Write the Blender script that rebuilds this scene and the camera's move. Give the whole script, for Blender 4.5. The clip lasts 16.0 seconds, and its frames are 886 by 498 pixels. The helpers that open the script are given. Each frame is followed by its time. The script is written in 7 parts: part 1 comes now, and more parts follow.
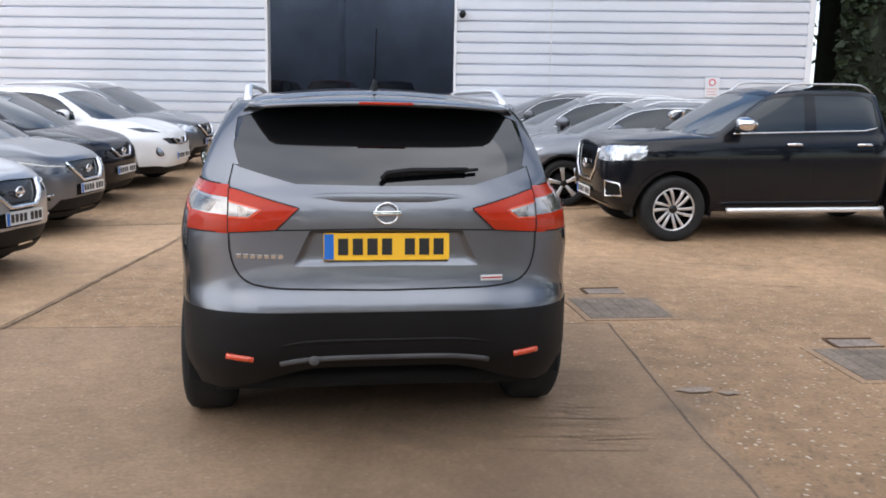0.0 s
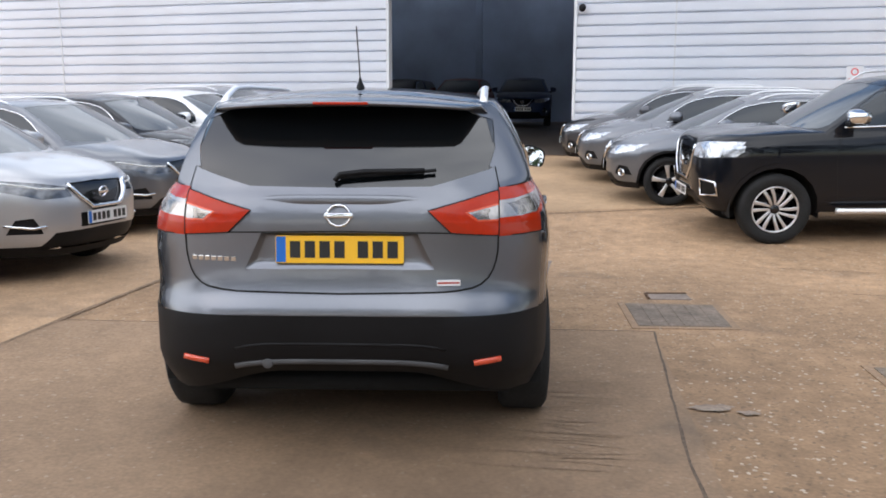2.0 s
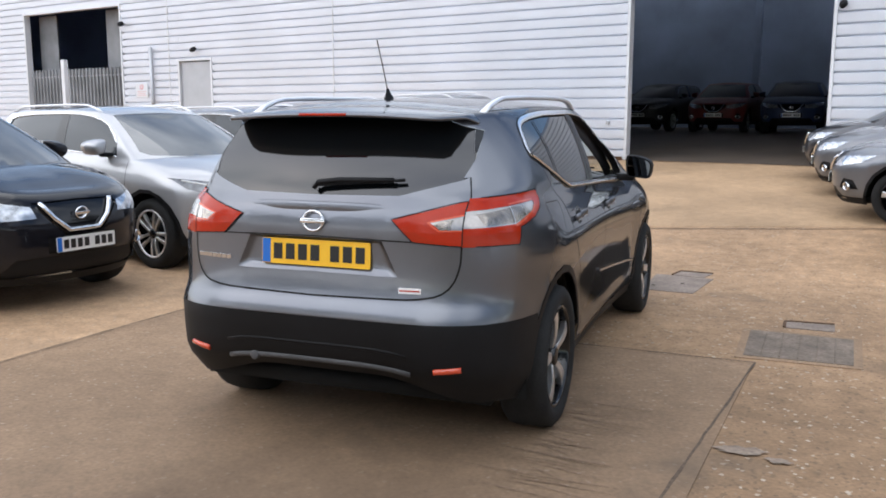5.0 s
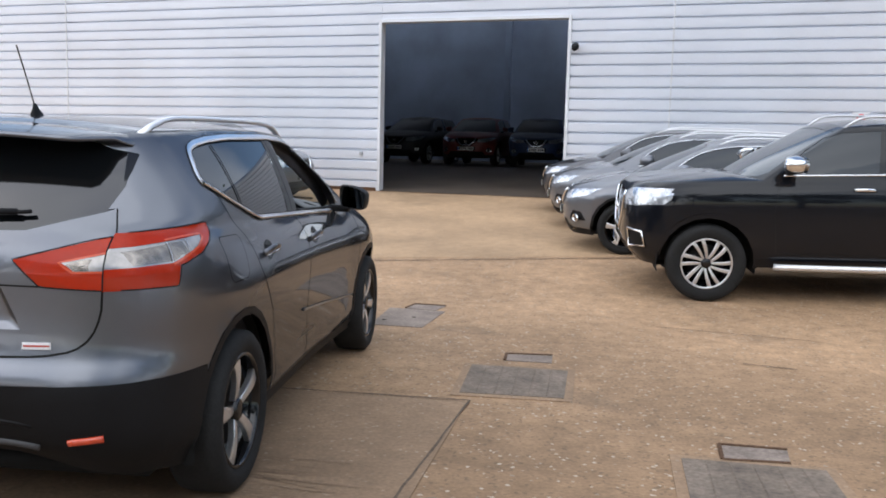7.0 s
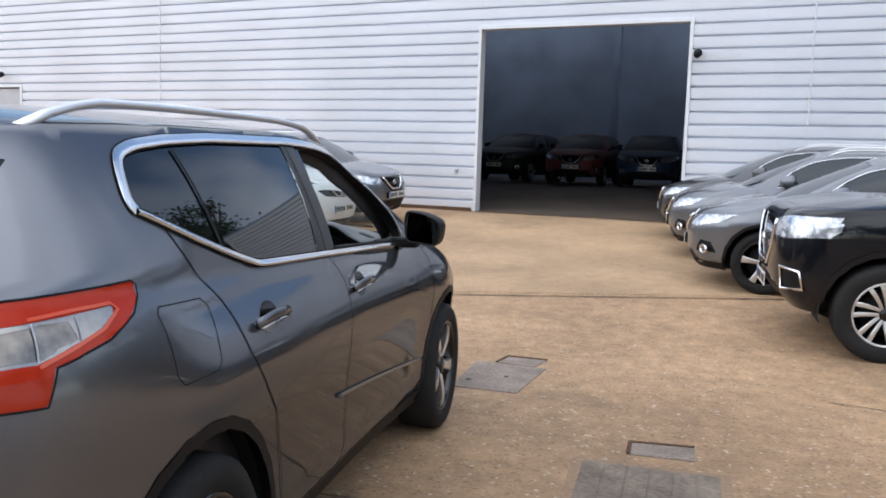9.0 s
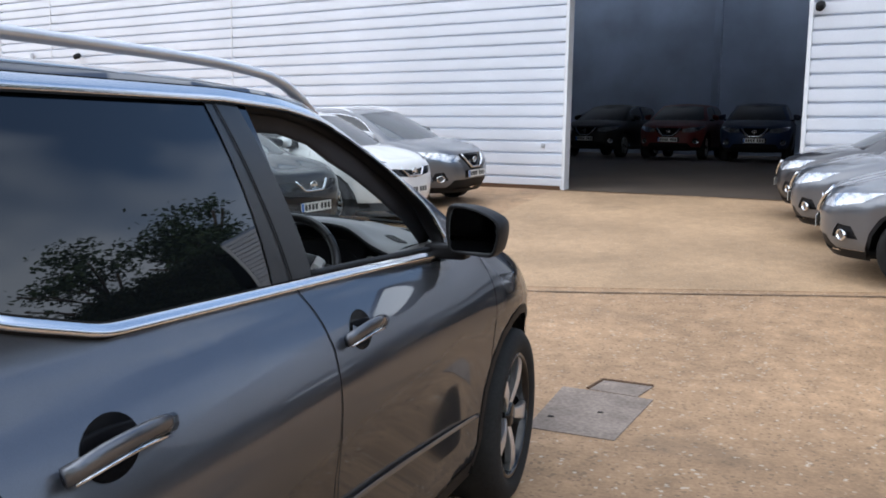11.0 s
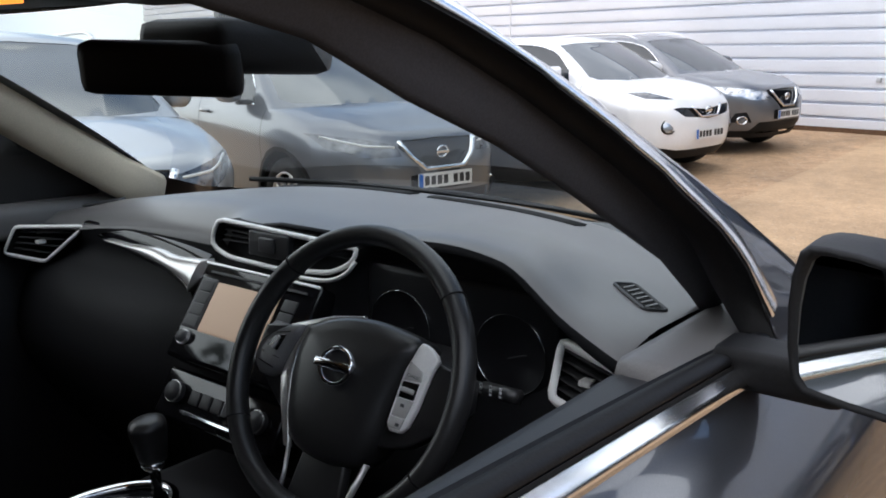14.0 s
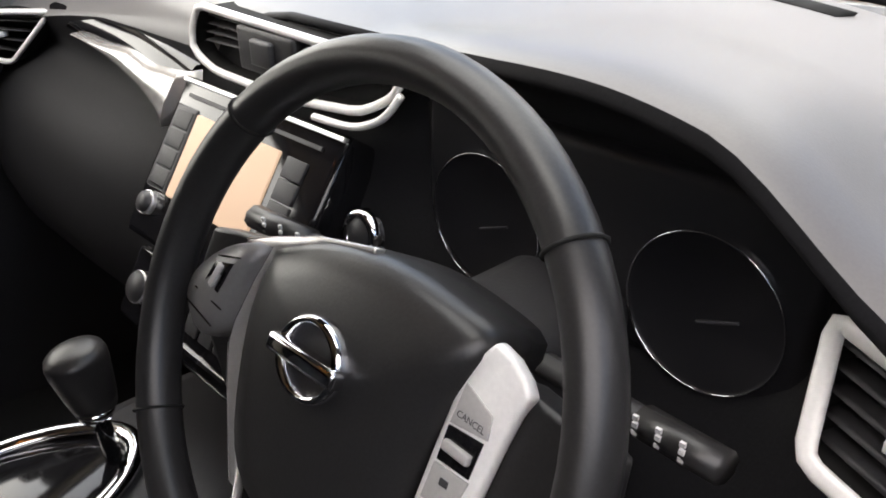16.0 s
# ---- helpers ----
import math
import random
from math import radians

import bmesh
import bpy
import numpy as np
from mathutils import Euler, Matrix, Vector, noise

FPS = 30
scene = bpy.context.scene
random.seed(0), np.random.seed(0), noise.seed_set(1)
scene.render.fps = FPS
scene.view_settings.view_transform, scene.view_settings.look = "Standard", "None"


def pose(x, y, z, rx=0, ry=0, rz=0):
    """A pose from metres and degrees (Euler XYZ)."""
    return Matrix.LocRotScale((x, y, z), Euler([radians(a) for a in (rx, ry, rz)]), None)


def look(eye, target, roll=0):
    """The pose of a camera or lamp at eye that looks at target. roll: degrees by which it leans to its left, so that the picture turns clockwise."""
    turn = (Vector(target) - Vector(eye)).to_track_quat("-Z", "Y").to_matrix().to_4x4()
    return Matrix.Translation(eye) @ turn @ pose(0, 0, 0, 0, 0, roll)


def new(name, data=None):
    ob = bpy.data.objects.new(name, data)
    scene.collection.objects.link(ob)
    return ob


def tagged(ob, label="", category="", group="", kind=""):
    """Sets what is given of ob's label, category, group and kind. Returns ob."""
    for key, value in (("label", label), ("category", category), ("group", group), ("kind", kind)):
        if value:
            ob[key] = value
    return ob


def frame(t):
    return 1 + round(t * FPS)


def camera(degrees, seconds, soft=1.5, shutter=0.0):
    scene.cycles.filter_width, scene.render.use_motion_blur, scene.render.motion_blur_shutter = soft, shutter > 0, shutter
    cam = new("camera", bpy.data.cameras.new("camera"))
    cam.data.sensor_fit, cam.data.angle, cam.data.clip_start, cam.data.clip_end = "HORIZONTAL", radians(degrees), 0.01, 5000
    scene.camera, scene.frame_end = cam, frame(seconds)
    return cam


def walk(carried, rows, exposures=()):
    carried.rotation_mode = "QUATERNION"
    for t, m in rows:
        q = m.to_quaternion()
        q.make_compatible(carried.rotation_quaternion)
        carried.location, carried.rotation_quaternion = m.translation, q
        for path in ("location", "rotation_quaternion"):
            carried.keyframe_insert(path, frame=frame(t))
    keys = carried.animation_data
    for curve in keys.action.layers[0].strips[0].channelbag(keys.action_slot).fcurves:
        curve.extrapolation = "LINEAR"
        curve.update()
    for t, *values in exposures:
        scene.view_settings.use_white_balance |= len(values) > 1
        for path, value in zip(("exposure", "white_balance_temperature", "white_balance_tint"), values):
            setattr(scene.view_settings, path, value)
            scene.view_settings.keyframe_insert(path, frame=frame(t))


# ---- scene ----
cam = camera(54.4, 16.0, 1.8)
PATH = [
    (0, (-0.307, -4.281, 1.456), (-0.006, -2.328, 1.147), 1.0),
    (0.5, (-0.067, -4.338, 1.458), (0.118, -2.367, 1.168), -0.0),
    (1, (0.171, -4.41, 1.461), (0.287, -2.438, 1.152), 1.0),
    (1.5, (0.325, -4.344, 1.437), (0.39, -2.366, 1.148), 0.2),
    (2, (0.51, -4.193, 1.47), (0.457, -2.219, 1.151), 0.1),
    (2.5, (0.676, -4.159, 1.466), (0.54, -2.19, 1.142), 0.7),
    (3, (0.998, -4.231, 1.503), (0.741, -2.28, 1.144), -0.1),
    (5.3, (1.892, -3.957, 1.496), (1.179, -2.113, 1.193), 0.2),
    (5.5, (1.961, -3.982, 1.513), (1.267, -2.13, 1.214), 0.6),
    (6, (2.116, -3.936, 1.503), (1.767, -1.989, 1.207), 0.2),
    (6.5, (2.149, -3.865, 1.478), (1.964, -1.894, 1.193), -0.1),
    (7, (2.076, -3.482, 1.476), (1.883, -1.505, 1.244), 1.4),
    (7.5, (2.036, -3.128, 1.47), (1.799, -1.153, 1.261), 2.2),
    (8, (2.06, -2.707, 1.47), (1.703, -0.749, 1.275), 1.9),
    (8.5, (2.003, -2.376, 1.45), (1.586, -0.43, 1.254), 2.2),
    (8.7, (1.961, -2.198, 1.45), (1.548, -0.251, 1.257), 1.9),
    (10.8, (1.697, -0.695, 1.451), (1.098, 1.196, 1.19), 1.8),
    (11, (1.693, -0.589, 1.429), (1.072, 1.296, 1.174), 0.9),
    (11.5, (1.662, -0.236, 1.421), (0.915, 1.603, 1.175), 0.6),
    (12, (1.571, 0.05, 1.405), (0.777, 1.866, 1.133), 1.4),
    (12.5, (1.433, 0.329, 1.418), (0.597, 2.123, 1.133), 2.0),
    (13, (1.347, 0.581, 1.4), (0.395, 2.313, 1.099), 0.9),
    (13.5, (1.258, 0.835, 1.407), (0.133, 2.448, 1.045), 1.3),
    (14, (1.102, 1.049, 1.385), (-0.077, 2.611, 0.974), 1.0),
    (14.5, (0.942, 1.246, 1.371), (-0.267, 2.746, 0.836), 1.8),
    (15, (0.851, 1.416, 1.339), (-0.462, 2.779, 0.692), 0.4),
    (15.5, (0.78, 1.533, 1.313), (-0.608, 2.749, 0.541), -0.6),
    (16, (0.725, 1.578, 1.292), (-0.589, 2.782, 0.384), -1.2),
]
EXPOSURES = [(0.0, 0.0, 6250, 11), (6.0, 0.0, 6190, 10), (7.5, -0.09, 6170, 10), (8.7, -0.03, 6150, 10), (12.0, 0.0, 5950, 9), (13.0, -0.15, 5980, 9), (13.5, -0.05, 6020, 9), (14.0, 0.24, 6350, 11), (14.5, 0.85, 6850, 14), (15.0, 1.3, 7300, 15), (15.5, 1.55, 7400, 17), (16.0, 1.72, 7400, 17)]
walk(cam, [(t, look(eye, target, roll)) for t, eye, target, roll in PATH], EXPOSURES)

# ---- world and light ----
SUN_UP, SUN_ROUND = radians(42), radians(232)
world = bpy.data.worlds.new("sky")
scene.world = world
world.use_nodes = True
wn, wl = world.node_tree.nodes, world.node_tree.links
background = wn["Background"]
sky = wn.new("ShaderNodeTexSky")
sky.sky_type, sky.sun_disc, sky.sun_elevation, sky.sun_rotation = "NISHITA", False, SUN_UP, SUN_ROUND
cloud_noise = wn.new("ShaderNodeTexNoise")
cloud_noise.inputs["Scale"].default_value, cloud_noise.inputs["Detail"].default_value = 1.7, 3.5
cloud_noise.inputs["Roughness"].default_value = 0.5
cloud_place = wn.new("ShaderNodeMapping")
cloud_place.inputs["Location"].default_value = (-11.08, 4.49, -13.36)
cloud_coord = wn.new("ShaderNodeTexCoord")
wl.new(cloud_coord.outputs["Generated"], cloud_place.inputs["Vector"])
wl.new(cloud_place.outputs["Vector"], cloud_noise.inputs["Vector"])
cloud_ramp = wn.new("ShaderNodeValToRGB")
cloud_ramp.color_ramp.elements[0].position, cloud_ramp.color_ramp.elements[1].position = 0.40, 0.57
cloud_mix = wn.new("ShaderNodeMixRGB")
cloud_body = wn.new("ShaderNodeTexNoise")
cloud_body.inputs["Scale"].default_value, cloud_body.inputs["Detail"].default_value = 2.6, 2.5
cloud_shade = wn.new("ShaderNodeValToRGB")
cloud_shade.color_ramp.elements[0].position, cloud_shade.color_ramp.elements[1].position = 0.36, 0.64
cloud_shade.color_ramp.elements[0].color, cloud_shade.color_ramp.elements[1].color = (0.55, 0.595, 0.67, 1), (0.94, 0.98, 1.05, 1)
cloud_light = wn.new("ShaderNodeVectorMath")
cloud_light.operation = "SCALE"
cloud_light.inputs["Scale"].default_value = 18.5
wl.new(cloud_body.outputs["Fac"], cloud_shade.inputs["Fac"])
wl.new(cloud_shade.outputs["Color"], cloud_light.inputs[0])
wl.new(cloud_light.outputs["Vector"], cloud_mix.inputs[2])
wl.new(cloud_noise.outputs["Fac"], cloud_ramp.inputs["Fac"])
wl.new(cloud_ramp.outputs["Color"], cloud_mix.inputs[0])
boost = wn.new("ShaderNodeVectorMath")
boost.operation = "SCALE"
boost.inputs["Scale"].default_value = 2.1
wl.new(sky.outputs["Color"], boost.inputs[0])
wl.new(boost.outputs["Vector"], cloud_mix.inputs[1])
wl.new(cloud_mix.outputs["Color"], background.inputs["Color"])
background.inputs["Strength"].default_value = 0.101
sun_data = bpy.data.lights.new("sun", "SUN")
sun_data.energy, sun_data.angle, sun_data.color = 2.3, radians(120), (1.0, 0.95, 0.88)
sun = new("sun", sun_data)
sun.matrix_world = look((0, 0, 40), Vector((0, 0, 40)) - Vector((math.sin(SUN_ROUND) * math.cos(SUN_UP), math.cos(SUN_ROUND) * math.cos(SUN_UP), math.sin(SUN_UP))))


# ---- materials ----
def mat(name, color, rough=0.5, metal=0.0, coat=0.0, grain=0.0, scale=60.0, stain=0.0, stain_scale=1.5, bump=0.0, ior=1.5, emit=0.0):
    """A surface with fine grain and broad staining of its colour, and bump."""
    m = bpy.data.materials.new(name)
    m.use_nodes = True
    n, l = m.node_tree.nodes, m.node_tree.links
    p = n["Principled BSDF"]
    p.inputs["Roughness"].default_value, p.inputs["Metallic"].default_value = rough, metal
    p.inputs["Coat Weight"].default_value, p.inputs["Coat Roughness"].default_value, p.inputs["IOR"].default_value = coat, 0.03, ior
    p.inputs["Base Color"].default_value = (*color, 1)
    if metal == 0 and rough > 0.5:
        p.inputs["Specular IOR Level"].default_value = 0.3
    if emit:
        p.inputs["Emission Color"].default_value, p.inputs["Emission Strength"].default_value = (*color, 1), emit
    if grain or stain or bump:
        tc = n.new("ShaderNodeTexCoord")
        last = None
        for amount, size, detail in ((grain, scale, 3), (stain, stain_scale, 6)):
            if not amount:
                continue
            t = n.new("ShaderNodeTexNoise")
            t.inputs["Scale"].default_value, t.inputs["Detail"].default_value = size, detail
            l.new(tc.outputs["Object"], t.inputs["Vector"])
            r = n.new("ShaderNodeMapRange")
            r.inputs["From Min"].default_value, r.inputs["From Max"].default_value = 0.3, 0.7
            r.inputs["To Min"].default_value, r.inputs["To Max"].default_value = 1 - amount, 1 + amount
            l.new(t.outputs["Fac"], r.inputs["Value"])
            mul = n.new("ShaderNodeVectorMath")
            mul.operation = "SCALE"
            if last:
                l.new(last, mul.inputs[0])
            else:
                mul.inputs[0].default_value = color
            l.new(r.outputs["Result"], mul.inputs["Scale"])
            last = mul.outputs["Vector"]
        if last:
            l.new(last, p.inputs["Base Color"])
        if bump:
            t = n.new("ShaderNodeTexNoise")
            t.inputs["Scale"].default_value, t.inputs["Detail"].default_value = scale, 4
            l.new(tc.outputs["Object"], t.inputs["Vector"])
            b = n.new("ShaderNodeBump")
            b.inputs["Strength"].default_value, b.inputs["Distance"].default_value = bump, 0.004
            l.new(t.outputs["Fac"], b.inputs["Height"])
            l.new(b.outputs["Normal"], p.inputs["Normal"])
    return m


def paint(name, color, metal=0.55, rough=0.32):
    m = mat(name, color, rough, metal, 1.0, 0.10, 900.0, 0.05, 3.0)
    if metal == 0 and sum(color) < 0.5:
        m.node_tree.nodes["Principled BSDF"].inputs["Specular IOR Level"].default_value = 0.05
        m.node_tree.nodes["Principled BSDF"].inputs["Coat IOR"].default_value = 1.4
    return m


M_GREY = paint("gunmetal_paint", (0.172, 0.180, 0.200), 0.90, 0.34)
for key, amount in (("Coat Weight", 0.95), ("Coat IOR", 1.42), ("Coat Roughness", 0.05), ("Specular IOR Level", 0.15)):
    M_GREY.node_tree.nodes["Principled BSDF"].inputs[key].default_value = amount
M_GREY.node_tree.nodes["Principled BSDF"].inputs["Specular Tint"].default_value = (0.05, 0.05, 0.055, 1)
M_SILVER = paint("silver_paint", (0.44, 0.44, 0.45), 0.55, 0.36)
M_MIDGREY = paint("mid_grey_paint", (0.14, 0.148, 0.165), 0.6)
M_DARKGREY = paint("dark_grey_paint", (0.05, 0.052, 0.06), 0.5)
M_BLACK = paint("black_paint", (0.008, 0.008, 0.011), 0.0)
M_NAVY = paint("blue_black_paint", (0.005, 0.006, 0.009), 0.0)
# matt darkened paints: the hall's dim haze is put into their colour
M_DIMMED_BLACK = mat("dimmed_black_paint", (0.012, 0.012, 0.014), 0.5, stain=0.2, stain_scale=3)
M_DIMMED_RED = mat("dimmed_red_paint", (0.13, 0.020, 0.018), 0.5, stain=0.2, stain_scale=3)
M_DIMMED_BLUE = mat("dimmed_blue_paint", (0.015, 0.032, 0.085), 0.5, stain=0.2, stain_scale=3)
M_DIMMED_GLASS = mat("dimmed_glass", (0.010, 0.012, 0.015), 0.35)
M_WHITE = paint("white_paint", (0.80, 0.80, 0.80), 0.0)
M_PLASTIC = mat("black_plastic", (0.008, 0.008, 0.009), 0.55, grain=0.2, scale=300, stain=0.15, stain_scale=4, bump=0.08)
M_PLASTIC.node_tree.nodes["Principled BSDF"].inputs["Specular IOR Level"].default_value = 0.2
M_SKID = mat("grey_skid_plastic", (0.055, 0.055, 0.058), 0.5, grain=0.1, scale=200, stain=0.2, stain_scale=6)
M_PILLAR = mat("pillar_film", (0.009, 0.010, 0.012), 0.32, grain=0.1, scale=200)
M_GLOSS = mat("gloss_black", (0.006, 0.006, 0.007), 0.08)
M_PRIVACY = mat("privacy_glass", (0.004, 0.005, 0.006), 0.015, ior=1.75)
M_SHADE = mat("tinted_glass", (0.016, 0.022, 0.028), 0.02, ior=1.55)
M_WINDSCREEN = mat("windscreen_glass", (0.03, 0.038, 0.045), 0.02, ior=2.2)
M_CHROME = mat("chrome", (0.80, 0.81, 0.83), 0.07, 1.0)
M_BRIGHTTRIM = mat("bright_window_trim", (0.86, 0.87, 0.89), 0.20, 1.0)
M_SATIN = mat("satin_silver", (0.78, 0.78, 0.79), 0.36, 0.7, grain=0.04, scale=400)
M_ALLOY = mat("machined_alloy", (0.66, 0.66, 0.67), 0.28, 0.85, grain=0.06, scale=120)
M_TYRE = mat("tyre_rubber", (0.014, 0.014, 0.014), 0.8, grain=0.25, scale=90, stain=0.25, stain_scale=5, bump=0.25)
M_LENS_RED = mat("red_lens", (0.40, 0.026, 0.007), 0.12, stain=0.06, stain_scale=40)
M_LENS_RED.node_tree.nodes["Principled BSDF"].inputs["Specular IOR Level"].default_value = 0.4
M_LENS_RED.node_tree.nodes["Principled BSDF"].inputs["Specular IOR Level"].default_value = 0.3
M_LENS_DEEP = mat("deep_red_lens", (0.36, 0.030, 0.010), 0.12)
M_LENS_DEEP.node_tree.nodes["Principled BSDF"].inputs["Specular IOR Level"].default_value = 0.22
M_BOWL = mat("lamp_bowl", (0.30, 0.27, 0.24), 0.18, 0.8, coat=0.3, grain=0.25, scale=30, stain=0.35, stain_scale=9)
M_LENS_WHITE = mat("clear_lens", (0.46, 0.43, 0.40), 0.16, 0.6, coat=0.3, grain=0.08, scale=60)
M_REFLECT = mat("reflector_red", (0.55, 0.06, 0.02), 0.15, coat=1.0, grain=0.1, scale=300)
M_HEADLAMP = mat("headlamp_lens", (0.50, 0.52, 0.55), 0.10, 0.7, coat=1.0, stain=0.55, stain_scale=16)
M_HEADDARK = mat("dark_headlamp_lens", (0.13, 0.135, 0.145), 0.10, 0.5, coat=0.6, stain=0.6, stain_scale=22)
M_YELLOW = mat("plate_yellow", (0.85, 0.48, 0.02), 0.35, grain=0.03, scale=200)
M_PLATEWHITE = mat("plate_white", (0.72, 0.72, 0.70), 0.35, grain=0.03, scale=200)
M_EUBLUE = mat("plate_blue", (0.01, 0.13, 0.50), 0.35)
M_INK = mat("plate_black", (0.012, 0.012, 0.012), 0.4)
M_WELL = mat("wheel_well_black", (0.008, 0.008, 0.008), 0.9)
M_WALLMETAL = mat("cladding_white", (0.72, 0.75, 0.81), 0.38, 0.15, grain=0.02, scale=40, stain=0.05, stain_scale=0.6)
M_TRIM = mat("trim_white", (0.66, 0.67, 0.69), 0.4, stain=0.06, stain_scale=2)
M_HALL = mat("hall_wall_grey", (0.30, 0.37, 0.50), 0.8, stain=0.2, stain_scale=0.5)
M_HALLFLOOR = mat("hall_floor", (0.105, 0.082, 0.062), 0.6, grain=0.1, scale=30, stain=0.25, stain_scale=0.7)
M_DOORGREY = mat("door_grey", (0.42, 0.43, 0.45), 0.45, stain=0.08, stain_scale=2)
M_GATE = mat("weathered_gate_grey", (0.20, 0.205, 0.215), 0.6, grain=0.1, scale=40, stain=0.25, stain_scale=1.5)
M_STEEL = mat("galvanised_steel", (0.45, 0.46, 0.48), 0.45, 0.7, grain=0.1, scale=50)
M_SIGNRED = mat("sign_red", (0.65, 0.05, 0.06), 0.45)
M_SIGNPRINT = mat("faded_red_print", (0.62, 0.36, 0.35), 0.5)
M_BARK = mat("bark", (0.09, 0.065, 0.045), 0.9, grain=0.3, scale=25, bump=0.6)
M_SHADECORE = mat("hedge_shade_core", (0.010, 0.013, 0.007), 0.95, grain=0.3, scale=6)
M_LEAF = mat("leaf_green", (0.045, 0.075, 0.025), 0.6, grain=0.3, scale=2.0)
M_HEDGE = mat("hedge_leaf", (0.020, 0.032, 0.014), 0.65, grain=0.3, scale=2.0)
M_MORTAR = mat("mortar", (0.245, 0.196, 0.160), 0.85, grain=0.22, scale=45, stain=0.3, stain_scale=4, bump=0.4)
M_COVER = mat("cover_concrete", (0.185, 0.146, 0.112), 0.8, grain=0.25, scale=45, stain=0.3, stain_scale=5, bump=0.5)
M_RUST = mat("rusty_frame", (0.10, 0.055, 0.03), 0.85, grain=0.4, scale=60, bump=0.4)
M_JOINT = mat("joint_filler", (0.120, 0.088, 0.062), 0.9, grain=0.3, scale=50, bump=0.5)


def ground_material(name, color, pebble, wet, worn_by=0.32, shade_span=None, dark_oval=None):
    """Worn concrete: broad stains, small stones and fine grain."""
    m = mat(name, color, 0.78, grain=0.14, scale=48, stain=0.24, stain_scale=0.5, bump=0.28)
    n, l = m.node_tree.nodes, m.node_tree.links
    p = n["Principled BSDF"]
    base = p.inputs["Base Color"].links[0].from_socket
    tc = n.new("ShaderNodeTexCoord")
    # worn blotches a hand wide
    blotch = n.new("ShaderNodeTexNoise")
    blotch.inputs["Scale"].default_value, blotch.inputs["Detail"].default_value, blotch.inputs["Roughness"].default_value = 5.5, 9, 0.72
    l.new(tc.outputs["Object"], blotch.inputs["Vector"])
    span = n.new("ShaderNodeMapRange")
    span.inputs["From Min"].default_value, span.inputs["From Max"].default_value = 0.3, 0.7
    span.inputs["To Min"].default_value, span.inputs["To Max"].default_value = 1 - worn_by, 1 + worn_by * 0.9
    l.new(blotch.outputs["Fac"], span.inputs["Value"])
    worn = n.new("ShaderNodeVectorMath")
    worn.operation = "SCALE"
    l.new(base, worn.inputs[0])
    l.new(span.outputs["Result"], worn.inputs["Scale"])
    base = worn.outputs["Vector"]
    if shade_span:
        # shading painted into the base colour: darker away from the hall, paler towards it
        place, y_shade, shaded = n.new("ShaderNodeSeparateXYZ"), n.new("ShaderNodeMapRange"), n.new("ShaderNodeVectorMath")
        shaded.operation = "SCALE"
        y_shade.inputs["From Min"].default_value, y_shade.inputs["From Max"].default_value = -2.5, 3.5
        y_shade.inputs["To Min"].default_value, y_shade.inputs["To Max"].default_value = shade_span
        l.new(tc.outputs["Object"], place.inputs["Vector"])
        l.new(place.outputs["Y"], y_shade.inputs["Value"])
        l.new(base, shaded.inputs[0])
        l.new(y_shade.outputs["Result"], shaded.inputs["Scale"])
        base = shaded.outputs["Vector"]
    v = n.new("ShaderNodeTexVoronoi")
    v.inputs["Scale"].default_value = 62
    v.inputs["Randomness"].default_value = 1.0
    l.new(tc.outputs["Object"], v.inputs["Vector"])
    gate = n.new("ShaderNodeValToRGB")
    gate.color_ramp.elements[0].position, gate.color_ramp.elements[1].position = 0.968, 0.99
    sep = n.new("ShaderNodeSeparateColor")
    l.new(v.outputs["Color"], sep.inputs["Color"])
    l.new(sep.outputs["Red"], gate.inputs["Fac"])
    fade = n.new("ShaderNodeMath")
    fade.operation = "MULTIPLY"
    fade.inputs[1].default_value = pebble
    l.new(gate.outputs["Color"], fade.inputs[0])
    mix = n.new("ShaderNodeMixRGB")
    mix.inputs[2].default_value = (0.56, 0.48, 0.38, 1)
    l.new(fade.outputs["Value"], mix.inputs[0])
    l.new(base, mix.inputs[1])
    dark = n.new("ShaderNodeValToRGB")
    dark.color_ramp.elements[0].position, dark.color_ramp.elements[1].position = 0.05, 0.09
    l.new(sep.outputs["Green"], dark.inputs["Fac"])
    inv = n.new("ShaderNodeMath")
    inv.operation = "MULTIPLY_ADD"
    inv.inputs[1].default_value, inv.inputs[2].default_value = -0.55 * pebble, 0.55 * pebble
    l.new(dark.outputs["Color"], inv.inputs[0])
    mix2 = n.new("ShaderNodeMixRGB")
    mix2.inputs[2].default_value = (0.07, 0.055, 0.04, 1)
    l.new(inv.outputs["Value"], mix2.inputs[0])
    l.new(mix.outputs["Color"], mix2.inputs[1])
    # dark oil stains with shapes of their own
    s = n.new("ShaderNodeTexNoise")
    s.inputs["Scale"].default_value, s.inputs["Detail"].default_value = 0.9, 5
    l.new(tc.outputs["Object"], s.inputs["Vector"])
    sr = n.new("ShaderNodeValToRGB")
    sr.color_ramp.elements[0].position, sr.color_ramp.elements[1].position = 0.60, 0.74
    l.new(s.outputs["Fac"], sr.inputs["Fac"])
    sf = n.new("ShaderNodeMath")
    sf.operation = "MULTIPLY"
    sf.inputs[1].default_value = wet
    l.new(sr.outputs["Color"], sf.inputs[0])
    mix3 = n.new("ShaderNodeMixRGB")
    mix3.inputs[2].default_value = (0.11, 0.085, 0.062, 1)
    l.new(sf.outputs["Value"], mix3.inputs[0])
    l.new(mix2.outputs["Color"], mix3.inputs[1])
    l.new(mix3.outputs["Color"], p.inputs["Base Color"])
